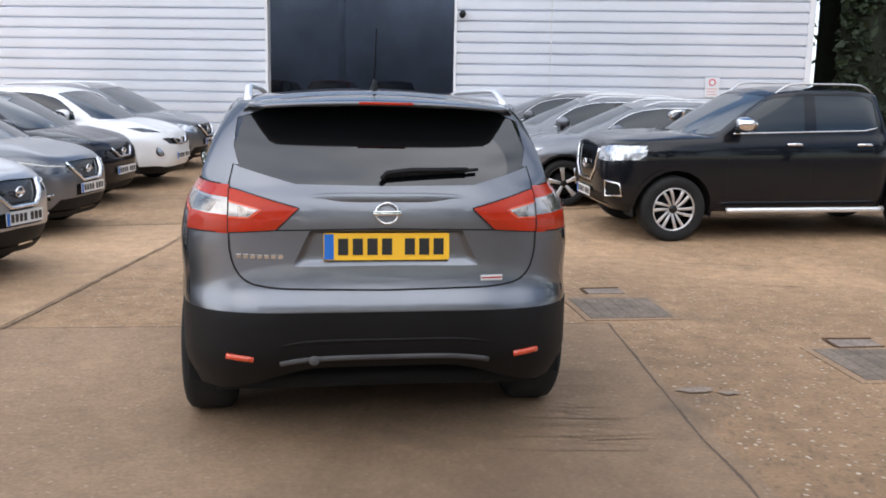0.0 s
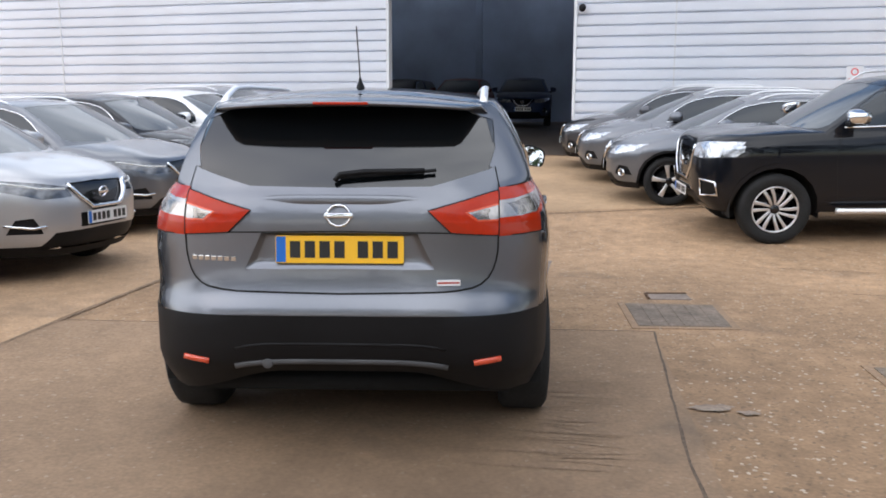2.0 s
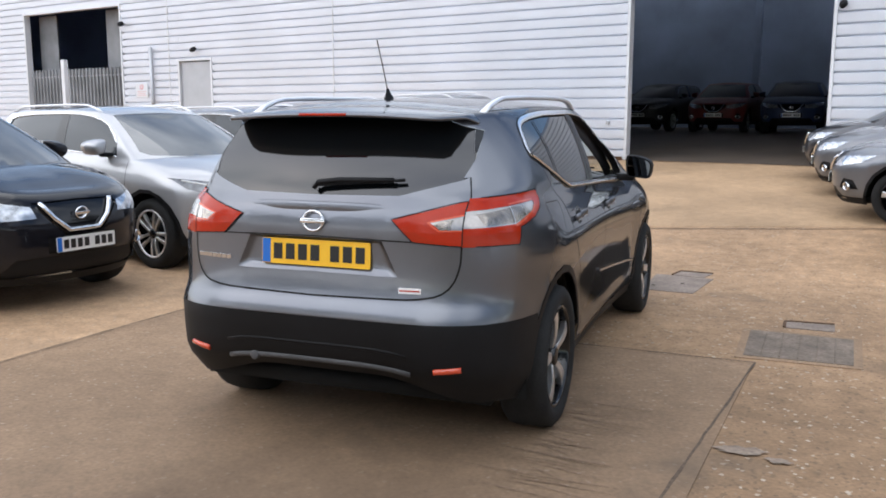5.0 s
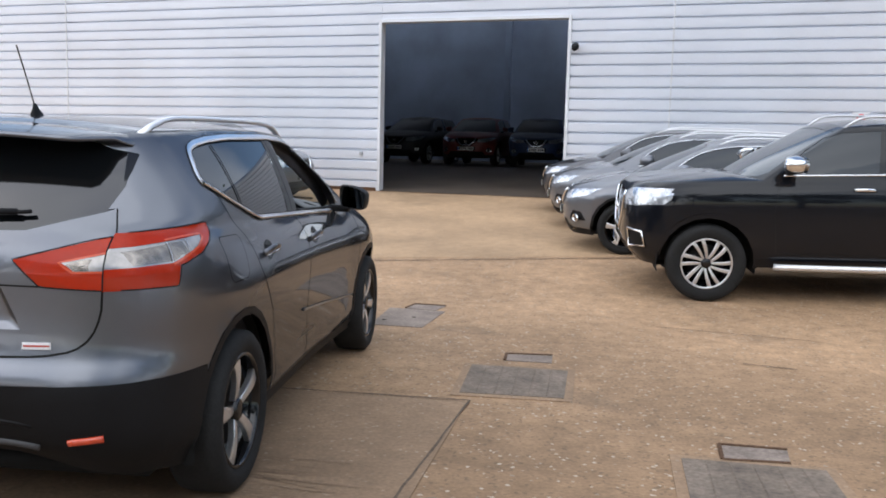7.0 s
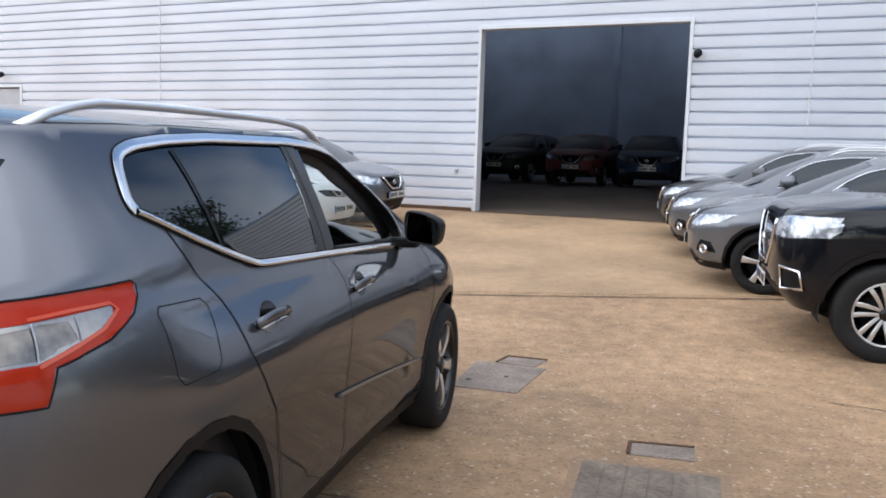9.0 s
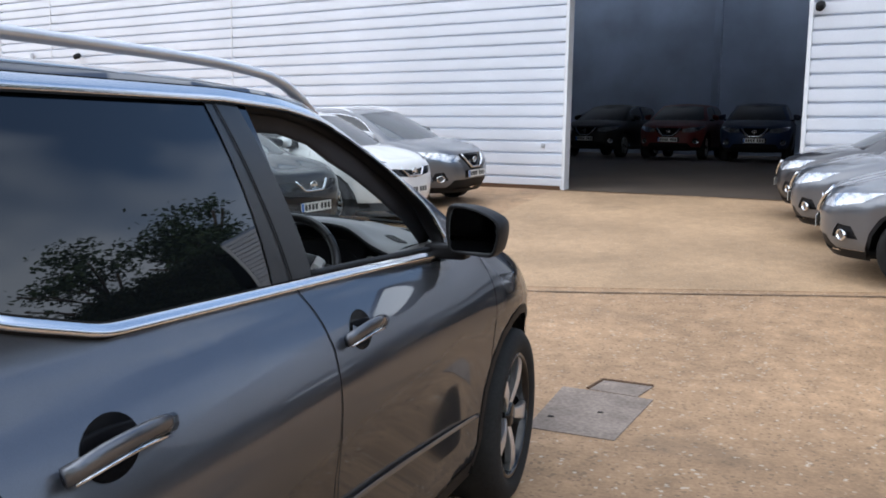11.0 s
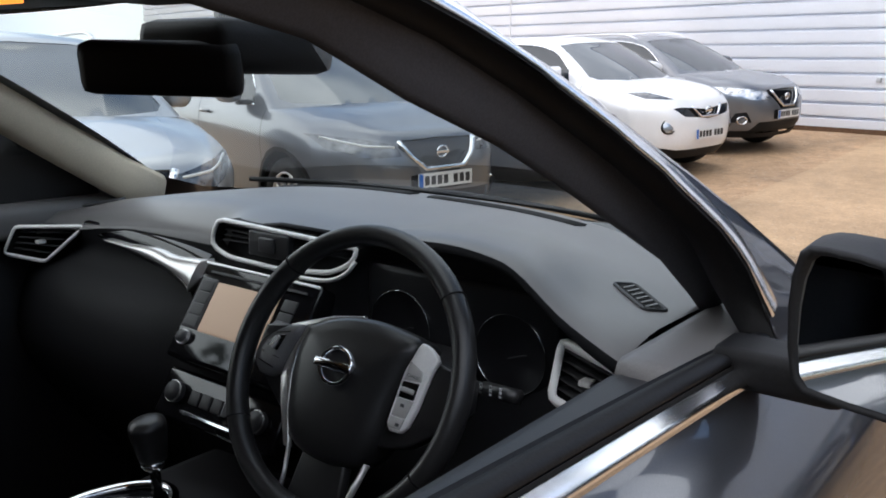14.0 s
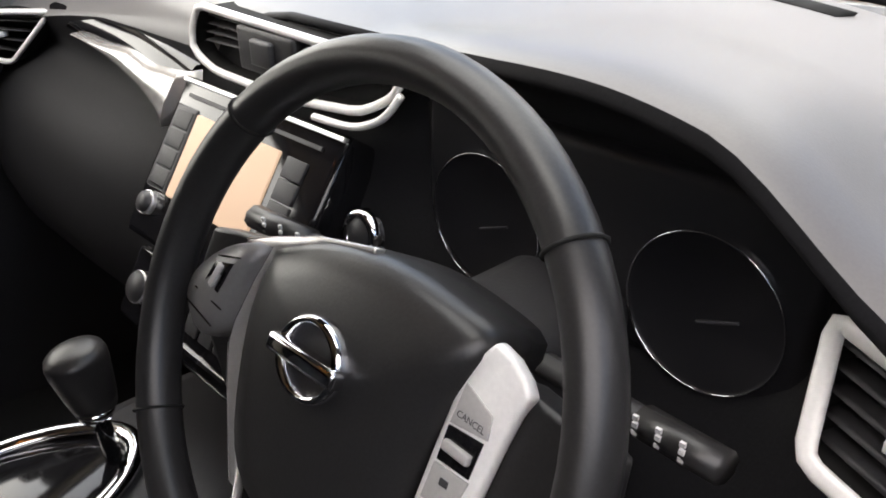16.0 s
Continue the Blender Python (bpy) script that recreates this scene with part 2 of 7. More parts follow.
    if dark_oval:
        # one broad dark oval with a ragged edge: (x, y, half width, half length, strength)
        shift, ragged, reach, fall, oval_fade = n.new("ShaderNodeMapping"), n.new("ShaderNodeTexNoise"), n.new("ShaderNodeVectorMath"), n.new("ShaderNodeMath"), n.new("ShaderNodeMapRange")
        x, y, w, h, strength = dark_oval
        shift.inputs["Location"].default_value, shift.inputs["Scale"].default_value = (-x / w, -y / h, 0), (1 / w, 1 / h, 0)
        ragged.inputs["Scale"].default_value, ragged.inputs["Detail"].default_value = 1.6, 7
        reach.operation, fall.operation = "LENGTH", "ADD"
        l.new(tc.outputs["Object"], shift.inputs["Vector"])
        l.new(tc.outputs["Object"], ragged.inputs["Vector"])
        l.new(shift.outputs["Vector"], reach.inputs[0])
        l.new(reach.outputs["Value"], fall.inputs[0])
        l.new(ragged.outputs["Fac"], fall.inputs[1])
        oval_fade.inputs["From Min"].default_value, oval_fade.inputs["From Max"].default_value = 0.55, 1.6
        oval_fade.inputs["To Min"].default_value, oval_fade.inputs["To Max"].default_value = strength, 0.0
        l.new(fall.outputs["Value"], oval_fade.inputs["Value"])
        oval_tint = n.new("ShaderNodeMixRGB")
        oval_tint.inputs[2].default_value = (0.10, 0.068, 0.044, 1)
        l.new(oval_fade.outputs["Result"], oval_tint.inputs[0])
        l.new(mix3.outputs["Color"], oval_tint.inputs[1])
        l.new(oval_tint.outputs["Color"], p.inputs["Base Color"])
    return m


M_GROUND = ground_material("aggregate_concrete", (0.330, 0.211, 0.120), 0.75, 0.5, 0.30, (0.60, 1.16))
M_PALESLAB = ground_material("pale_concrete", (0.415, 0.278, 0.162), 0.4, 0.35, 0.16)
M_LEFTSLAB = ground_material("worn_tan_concrete", (0.46, 0.300, 0.176), 0.4, 0.5, 0.22)
M_RAKED = mat("raked_concrete", (0.195, 0.134, 0.086), 0.85, grain=0.3, scale=50)
M_WORNJOINT = mat("worn_joint", (0.25, 0.170, 0.108), 0.85, grain=0.3, scale=30, stain=0.3, stain_scale=4)
M_CEMENT = mat("cement_stain", (0.275, 0.215, 0.165), 0.8, grain=0.25, scale=40, stain=0.3, stain_scale=6)
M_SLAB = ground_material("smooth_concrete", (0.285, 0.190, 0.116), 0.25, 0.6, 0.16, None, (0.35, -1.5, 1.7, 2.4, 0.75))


# ---- mesh helpers ----
def part(name, bm, material, parent=None, label="", smooth=True, free=True):
    me = bpy.data.meshes.new(name)
    bm.to_mesh(me)
    if free:
        bm.free()
    me.materials.append(material)
    if smooth:
        me.polygons.foreach_set("use_smooth", [True] * len(me.polygons))
    ob = new(name, me)
    ob.parent = parent
    if label:
        tagged(ob, label)
    return ob


def raw(name, verts, faces, material, parent=None, label="", smooth=False):
    me = bpy.data.meshes.new(name)
    me.from_pydata([tuple(v) for v in verts], [], faces)
    me.materials.append(material)
    if smooth:
        me.polygons.foreach_set("use_smooth", [True] * len(me.polygons))
    ob = new(name, me)
    ob.parent = parent
    if label:
        tagged(ob, label)
    return ob


def thing(name, m, label, category, group="", kind=""):
    ob = new(name)
    ob.matrix_world = m
    ob.empty_display_size = 0.1
    return tagged(ob, label, category, group, kind)


def box(bm, lo, hi, m=None, bevel=0.0):
    """A box from corner lo to corner hi, bevelled, added to bm."""
    c = [(a + b) / 2 for a, b in zip(lo, hi)]
    s = [abs(b - a) for a, b in zip(lo, hi)]
    made = bmesh.ops.create_cube(bm, size=1, matrix=Matrix.LocRotScale(c, None, s))
    verts = made["verts"]
    if bevel:
        edges = list({e for v in verts for e in v.link_edges})
        out = bmesh.ops.bevel(bm, geom=edges, offset=bevel, segments=2, profile=0.6, affect="EDGES")
        verts = list({v for f in out["faces"] for v in f.verts} | {v for v in verts if v.is_valid})
        seen, todo = set(verts), list(verts)
        while todo:
            for e in todo.pop().link_edges:
                for v in e.verts:
                    if v not in seen:
                        seen.add(v)
                        todo.append(v)
        verts = list(seen)
    if m is not None:
        bmesh.ops.transform(bm, matrix=m, verts=verts)
    return bm


def block(lo, hi, m=None, bevel=0.0):
    return box(bmesh.new(), lo, hi, m, bevel)


def sweep(path, rx, rz=None, closed=False, sides=8, up=(0, 0, 1)):
    """A tube with an oval section along a path."""
    rz = rx if rz is None else rz
    bm = bmesh.new()
    pts = [Vector(p) for p in path]
    rings = []
    n = len(pts)
    for i, p in enumerate(pts):
        a = pts[(i - 1) % n] if closed or i else pts[0]
        b = pts[(i + 1) % n] if closed or i < n - 1 else pts[-1]
        d = (b - a).normalized()
        side = d.cross(Vector(up))
        side = side.normalized() if side.length > 1e-4 else Vector((1, 0, 0))
        top = side.cross(d).normalized()
        rings.append([bm.verts.new(p + side * rx * math.cos(2 * math.pi * k / sides) + top * rz * math.sin(2 * math.pi * k / sides)) for k in range(sides)])
    for i in range(n if closed else n - 1):
        r, s = rings[i], rings[(i + 1) % n]
        for k in range(sides):
            bm.faces.new((r[k], r[(k + 1) % sides], s[(k + 1) % sides], s[k]))
    if not closed:
        bm.faces.new(rings[0][::-1])
        bm.faces.new(rings[-1])
    bmesh.ops.recalc_face_normals(bm, faces=bm.faces)
    return bm


def lathe(profile, steps=48, axis="x", a0=0.0, a1=2 * math.pi):
    """A profile of (radius, height) turned round an axis."""
    bm = bmesh.new()
    full = abs(a1 - a0 - 2 * math.pi) < 1e-6
    count = steps if full else steps + 1
    rings = []
    for i in range(count):
        a = a0 + (a1 - a0) * i / steps
        c, s = math.cos(a), math.sin(a)
        rings.append([bm.verts.new({"x": (h, r * c, r * s), "y": (r * c, h, r * s), "z": (r * c, r * s, h)}[axis]) for r, h in profile])
    for i in range(steps):
        p, q = rings[i], rings[(i + 1) % count]
        for k in range(len(profile) - 1):
            bm.faces.new((p[k], p[k + 1], q[k + 1], q[k]))
    bmesh.ops.remove_doubles(bm, verts=bm.verts, dist=1e-5)
    bmesh.ops.recalc_face_normals(bm, faces=bm.faces)
    return bm


def prism(outline, depth, m=None, bevel=0.0):
    """A flat outline (x, y) raised by depth along z."""
    bm = bmesh.new()
    f = bm.faces.new([bm.verts.new((x, y, 0)) for x, y in outline])
    out = bmesh.ops.extrude_face_region(bm, geom=[f])
    bmesh.ops.translate(bm, verts=[v for v in out["geom"] if isinstance(v, bmesh.types.BMVert)], vec=(0, 0, depth))
    bmesh.ops.recalc_face_normals(bm, faces=bm.faces)
    if bevel:
        bmesh.ops.bevel(bm, geom=list(bm.edges), offset=bevel, segments=2, profile=0.6, affect="EDGES")
    if m is not None:
        bmesh.ops.transform(bm, matrix=m, verts=bm.verts)
    return bm


def rounded(w, h, r, n=4):
    """The outline of a rectangle with round corners, about its middle."""
    pts = []
    for cx, cy, a in ((w / 2 - r, h / 2 - r, 0), (-w / 2 + r, h / 2 - r, 90), (-w / 2 + r, -h / 2 + r, 180), (w / 2 - r, -h / 2 + r, 270)):
        pts += [(cx + r * math.cos(radians(a + 90 * k / n)), cy + r * math.sin(radians(a + 90 * k / n))) for k in range(n + 1)]
    return pts


def spline(keys):
    """A smooth curve through (t, value) keys that does not overshoot."""
    xs, ys = np.array([k[0] for k in keys], float), np.array([k[1] for k in keys], float)
    if len(xs) == 1:
        return lambda v: ys[0] + 0 * np.asarray(v, float)
    h, d = np.diff(xs), np.diff(ys) / np.diff(xs)
    m = np.zeros_like(xs)
    m[0], m[-1] = d[0], d[-1]
    for i in range(1, len(xs) - 1):
        if d[i - 1] * d[i] > 0:
            w1, w2 = 2 * h[i] + h[i - 1], h[i] + 2 * h[i - 1]
            m[i] = (w1 + w2) / (w1 / d[i - 1] + w2 / d[i])

    def value(v):
        v = np.clip(np.asarray(v, float), xs[0], xs[-1])
        i = np.clip(np.searchsorted(xs, v) - 1, 0, len(xs) - 2)
        t = (v - xs[i]) / h[i]
        return (2 * t**3 - 3 * t**2 + 1) * ys[i] + (t**3 - 2 * t**2 + t) * h[i] * m[i] + (-2 * t**3 + 3 * t**2) * ys[i + 1] + (t**3 - t**2) * h[i] * m[i + 1]

    return value


def smooth_path(points, n=6):
    """A smooth curve through points in space."""
    p = [Vector(q) for q in points]
    out = []
    for i in range(len(p) - 1):
        a, b, c, d = p[max(i - 1, 0)], p[i], p[i + 1], p[min(i + 2, len(p) - 1)]
        for k in range(n):
            t = k / n
            out.append(0.5 * (2 * b + (c - a) * t + (2 * a - 5 * b + 4 * c - d) * t**2 + (3 * b - a - 3 * c + d) * t**3))
    return out + [p[-1]]


def ease(a, b, v):
    t = min(max((v - a) / (b - a), 0), 1)
    return t * t * (3 - 2 * t)


# ---- the lie of the land ----
WALL_DIR = Vector((0.974, -0.2265, 0)).normalized()
WALL_IN = Vector((0.2265, 0.974, 0)).normalized()
WALL_AT = Vector((2.92, 14.55, 0))


def rise(x, y):
    """The yard climbs gently towards the hall."""
    d = WALL_IN.x * x + WALL_IN.y * y
    over = min(max(d - 4.6, 0), 10.3)
    return 0.0563 * (over * over / (over + 1.6) if over > 0 else 0)


# ---- car bodies ----
from mathutils.bvhtree import BVHTree


def level(z, zr, zf, w, yr, yf, nr=4.0, nf=3.2):
    return dict(z=spline(z), zr=zr, zf=zf, w=w, yr=yr, yf=yf, nr=nr, nf=nf)


class Shell:
    """The right half of a car's skin: level lines round the body, a bonnet, a glasshouse and a roof, later cut along the shut lines."""

    NR, NS, NF = 12, 118, 14

    def __init__(self, s):
        self.s = s
        self.bm = bmesh.new()
        self.tag = self.bm.faces.layers.int.new("region")
        rings = [self.ring(lv) for lv in s["levels"]]
        rows = self.refine(rings, 3)
        belt = rows[-1]
        self.a = int(np.argmin(np.abs(belt[: self.NR + self.NS, 1] - s["ya"])))
        self.sheet(rows)
        top_rows, cowl = self.glasshouse(belt)
        self.sheet(top_rows)
        self.roof(top_rows[-1])
        self.bonnet(belt, cowl)
        bmesh.ops.remove_doubles(self.bm, verts=self.bm.verts, dist=0.0006)
        bmesh.ops.recalc_face_normals(self.bm, faces=self.bm.faces)
        for v in self.bm.verts:
            if abs(v.co.x) < 0.0008:
                v.co.x = 0
        self.bm.normal_update()
        sides = [f for f in self.bm.faces if f.calc_center_median().x > 0.7 * s["levels"][3]["w"]]
        if sum(f.normal.x for f in sides) < 0:
            bmesh.ops.reverse_faces(self.bm, faces=self.bm.faces)
        self.tree = BVHTree.FromBMesh(self.bm)

    def ring(self, lv):
        s, pts = self.s, []
        ycr, ycf, w = s["ycr"], s["ycf"], lv["w"]
        lr, lf = ycr - lv["yr"], lv["yf"] - ycf
        rear = lambda f: ycr - lr * (1 - f ** lv["nr"]) ** (1 / lv["nr"])
        front = lambda f: ycf + lf * (1 - f ** lv["nf"]) ** (1 / lv["nf"])
        y0, y1 = rear(0.9), front(0.9)
        for k in range(self.NR):
            f = 0.9 * k / self.NR
            y = rear(f)
            pts.append((f * w, y, lv["zr"] + (float(lv["z"](y0)) - lv["zr"]) * ease(0.3, 0.9, f)))
        for k in range(self.NS):
            y = y0 + (y1 - y0) * k / (self.NS - 1)
            x = w
            if y < ycr:
                x = w * (1 - ((ycr - y) / lr) ** lv["nr"]) ** (1 / lv["nr"])
            elif y > ycf:
                x = w * (1 - ((y - ycf) / lf) ** lv["nf"]) ** (1 / lv["nf"])
            x *= float(s["waist"](y))
            pts.append((x, y, float(lv["z"](y))))
        for k in range(self.NF):
            f = 0.9 * (1 - (k + 1) / self.NF)
            y = front(f)
            pts.append((f * w, y, lv["zf"] + (float(lv["z"](y1)) - lv["zf"]) * ease(0.2, 0.9, f)))
        return np.array(pts)

    @staticmethod
    def refine(rings, sub):
        stack = np.array(rings)
        k = np.arange(len(rings))
        fine = np.linspace(0, len(rings) - 1, (len(rings) - 1) * sub + 1)
        out = np.zeros((len(fine), *stack.shape[1:]))
        for j in range(stack.shape[1]):
            for c in range(3):
                out[:, j, c] = spline(list(zip(k, stack[:, j, c])))(fine)
        return list(out)

    def sheet(self, rows):
        grid = [[self.bm.verts.new(p) for p in row] for row in rows]
        for r0, r1 in zip(grid, grid[1:]):
            for j in range(len(r0) - 1):
                self.bm.faces.new((r0[j], r0[j + 1], r1[j + 1], r1[j]))
        return grid

    def cowl(self, q):
        """The foot of the windscreen, from the pillar (q = 1) to the middle (q = 0)."""
        s = self.s
        xa, ya, za = self.foot
        return (xa * q, s["cowl_y"] - (s["cowl_y"] - ya) * q**2.3, s["cowl_z"] + (za - s["cowl_z"]) * q**2)

    def glasshouse(self, belt):
        s, g, a = self.s, self.s["top"], self.a
        self.foot = belt[a]
        qs = np.linspace(1, 0, 15)[1:]
        base = [tuple(p) for p in belt[: a + 1]] + [self.cowl(q) for q in qs]
        over = spline(s["pairs"])
        top = []
        lr, lf = s["top_ycr"] - g["yr"], g["yf"] - s["top_ycf"]
        edge = lambda y: g["w"] * ((1 - (max(s["top_ycr"] - y, 0) / lr) ** g["nr"]) ** (1 / g["nr"]) if y < s["top_ycr"] else (1 - min(max(y - s["top_ycf"], 0) / lf, 1) ** g["nf"]) ** (1 / g["nf"]))
        for j in range(a + 1):
            if j < self.NR:
                f = 0.9 * j / self.NR
                y = s["top_ycr"] - lr * (1 - f ** g["nr"]) ** (1 / g["nr"])
                top.append((f * g["w"], y, float(g["z"](y))))
            else:
                y = float(over(belt[j][1]))
                top.append((edge(y), y, float(g["z"](y))))
        xa, ya, za = top[-1]
        for q in qs:
            y = g["yf"] - (g["yf"] - ya) * q**2.6
            top.append((xa * q, y, float(g["z"](y))))
        base, top = np.array(base), np.array(top)
        rows = []
        for v in np.linspace(0, 1, 9):
            row = base * (1 - v) + top * v
            bulge = s["bulge"] * 4 * v * (1 - v)
            for j in range(len(row)):
                side = min(abs(row[j][0]) / (0.97 * max(top[:, 0].max(), 0.1)), 1.0) ** 4
                row[j][0] += bulge * side
                row[j][1] += s.get("lean", 0.03) * 4 * v * (1 - v) * ease(1.2, 2.2, base[j][1])
                row[j][1] += bulge * 0.7 * (1 - side) * (-1 if j < self.NR + 8 else 1)
            rows.append(row)
        return rows, base[a:]

    def roof(self, edge):
        w, crown = edge[:, 0].max(), self.s["crown"]
        rows = []
        for r in np.linspace(0, 1, 9):
            x = edge[:, 0] * (1 - r)
            z = edge[:, 2] + crown * ((edge[:, 0] / w) ** 2 - (x / w) ** 2)
            rows.append(np.stack([x, edge[:, 1], z], 1))
        self.sheet(rows)

    def bonnet(self, belt, cowl):
        out = belt[self.a :]
        n = len(out)
        inner = np.array([self.cowl(1 - (k / (n - 1)) ** 0.8) for k in range(n)])
        rows = []
        for r in np.linspace(0, 1, 11):
            row = out * (1 - r) + inner * r
            row[:, 2] += self.s["hump"] * 4 * r * (1 - r) * np.minimum(np.linspace(0, 3, n), 1)
            rows.append(row)
        self.sheet(rows)

    def cut(self, poly, axis, tag, where=lambda c: True, only=None):
        """Cut the skin along a convex outline seen along an axis ("x": (y, z), "y": (x, z)) and mark what lies inside."""
        u, v = (1, 2) if axis == "x" else (0, 2) if axis == "y" else (0, 1)
        area = sum(p[0] * q[1] - q[0] * p[1] for p, q in zip(poly, poly[1:] + poly[:1]))
        if area < 0:
            poly = poly[::-1]
        lo = [min(p[k] for p in poly) - 0.12 for k in (0, 1)]
        hi = [max(p[k] for p in poly) + 0.12 for k in (0, 1)]
        near = lambda c: lo[0] < c[u] < hi[0] and lo[1] < c[v] < hi[1] and where(c)
        for p, q in zip(poly, poly[1:] + poly[:1]):
            no, co = [0, 0, 0], [0, 0, 0]
            no[u], no[v] = q[1] - p[1], p[0] - q[0]
            co[u], co[v] = p
            if abs(no[u]) + abs(no[v]) < 1e-6:
                continue
            faces = [f for f in self.bm.faces if near(f.calc_center_median())]
            edges = {e for f in faces for e in f.edges}
            verts = {w for f in faces for w in f.verts}
            bmesh.ops.bisect_plane(self.bm, geom=[*verts, *edges, *faces], dist=0.0004, plane_co=co, plane_no=no)
        for f in self.bm.faces:
            c = f.calc_center_median()
            if near(c) and (only is None or f[self.tag] in only):
                if all((q[0] - p[0]) * (c[v] - p[1]) - (q[1] - p[1]) * (c[u] - p[0]) > -1e-7 for p, q in zip(poly, poly[1:] + poly[:1])):
                    f[self.tag] = tag

    def at(self, y, z, out=0.0):
        """The point of the right flank at (y, z), proud of it by out."""
        hit, n, _, _ = self.tree.ray_cast(Vector((3, y, z)), Vector((-1, 0, 0)))
        if hit is None:
            hit, n, _, _ = self.tree.find_nearest(Vector((0.8, y, z)))
        return hit + n * out

    def behind(self, x, z, out=0.0, front=False):
        """The point of the tail (or nose) at (x, z)."""
        hit, n, _, _ = self.tree.ray_cast(Vector((abs(x), 9 if front else -9, z)), Vector((0, -1 if front else 1, 0)))
        if hit is None:
            hit, n, _, _ = self.tree.find_nearest(Vector((abs(x), 3 if front else -0.8, z)))
        p = hit + n * out
        return Vector((math.copysign(p.x, x), p.y, p.z))

    def finish(self, parent, table, faired=None):
        """Make a part of each region. table: tag -> (name, material, how deep it is set, one for both sides?, label); faired: tag -> the normal of smooth glass at a point."""
        self.bm.normal_update()
        groups = {}
        for f in self.bm.faces:
            groups.setdefault(f[self.tag], []).append(f)
        made = {}
        for tag, faces in groups.items():
            if tag not in table:
                continue
            name, material, deep, both, label = table[tag]
            verts, index = [], {}
            for f in faces:
                for v in f.verts:
                    if v not in index:
                        index[v] = len(verts)
                        verts.append(v)
            co = [v.co - v.normal * deep for v in verts]
            no = [Vector((0, v.normal.y, v.normal.z)).normalized() if v.co.x < 1e-4 else v.normal.copy() for v in verts]
            if faired and tag in faired:
                no = [Vector(faired[tag](p, q)).normalized() for p, q in zip(co, no)]
            polys = [[index[v] for v in f.verts] for f in faces]
            flip = lambda p: Vector((-p.x, p.y, p.z))
            left = ([flip(p) for p in co], [flip(p) for p in no], [q[::-1] for q in polys])
            sets = [(co, no, polys), left]
            if both:
                k = len(co)
                sets = [(co + left[0], no + left[1], polys + [[i + k for i in q] for q in left[2]])]
            for c, n, q in sets:
                me = bpy.data.meshes.new(name)
                me.from_pydata([tuple(p) for p in c], [], q)
                me.polygons.foreach_set("use_smooth", [True] * len(me.polygons))
                me.normals_split_custom_set_from_vertices([tuple(p) for p in n])
                me.materials.append(material)
                ob = new(name, me)
                ob.parent = parent
                if label:
                    tagged(ob, label)
                made.setdefault(tag, []).append(ob)
        return made


def arch(y, z, r, n=18):
    return [(y + r * math.cos(2 * math.pi * k / n), z + r * math.sin(2 * math.pi * k / n)) for k in range(n)]


def mirrored(bm):
    """A copy of bm on the car's other side."""
    other = bm.copy()
    bmesh.ops.scale(other, vec=(-1, 1, 1), verts=other.verts)
    bmesh.ops.reverse_faces(other, faces=other.faces)
    return other


def pair(name, bm, material, parent, label="", smooth=True):
    other = mirrored(bm)
    return part(name, bm, material, parent, label, smooth), part(name, other, material, parent, label, smooth)


# ---- wheels ----
def wheel_meshes(radius, width, rim, spokes, twin, swirl=0.0):
    """The meshes of a wheel whose outer face looks along +x."""
    w = width / 2
    tyre = lathe([(rim, -w * 0.8), (rim + 0.02, -w), (radius - 0.03, -w), (radius - 0.006, -w * 0.82), (radius, -w * 0.5), (radius, w * 0.5), (radius - 0.006, w * 0.82), (radius - 0.03, w * 0.99), (radius - 0.06, w * 1.03), (rim + 0.018, w * 0.98), (rim, w * 0.86), (rim - 0.012, w * 0.8)], 56)
    barrel = lathe([(rim - 0.012, w * 0.8), (rim - 0.02, w * 0.55), (rim - 0.03, -w * 0.2), (0.09, -w * 0.3), (0.0, -w * 0.3)], 40)
    lip = lathe([(rim + 0.004, w * 0.84), (rim, w * 0.92), (rim - 0.013, w * 0.9), (rim - 0.016, w * 0.78)], 56)
    disc = lathe([(rim * 0.72, -0.01), (rim * 0.72, 0.012), (0.05, 0.014), (0, 0.014)], 32)
    bars = []
    for k in range(spokes):
        a = 2 * math.pi * k / spokes + math.pi / 2
        for side in ((-1, 1) if twin else (0,)):
            bm = bmesh.new()
            rows = []
            for t in np.linspace(0, 1, 5):
                r = 0.045 + (rim - 0.012 - 0.045) * t
                half = (0.012 + 0.007 * t) if twin else (0.019 + 0.020 * t**1.6)
                off = side * (0.018 + 0.028 * t)
                x = w * (0.70 + 0.16 * math.sin(t * 2.4))
                rows.append([(x - 0.004, off - half), (x, off - half * 0.7), (x, off + half * 0.7), (x - 0.004, off + half), (x - 0.03, off + half * 0.9), (x - 0.03, off - half * 0.9)])
                rows[-1] = [bm.verts.new((px, r * math.cos(a + swirl * t) - py * math.sin(a + swirl * t), r * math.sin(a + swirl * t) + py * math.cos(a + swirl * t))) for px, py in rows[-1]]
            for r0, r1 in zip(rows, rows[1:]):
                for j in range(6):
                    bm.faces.new((r0[j], r0[(j + 1) % 6], r1[(j + 1) % 6], r1[j]))
            bmesh.ops.recalc_face_normals(bm, faces=bm.faces)
            bars.append(bm)
    cap = lathe([(0.05, w * 0.62), (0.048, w * 0.76), (0.035, w * 0.82), (0.0, w * 0.83)], 24)
    return dict(tyre=tyre, barrel=barrel, lip=lip, disc=disc, bars=bars, cap=cap)


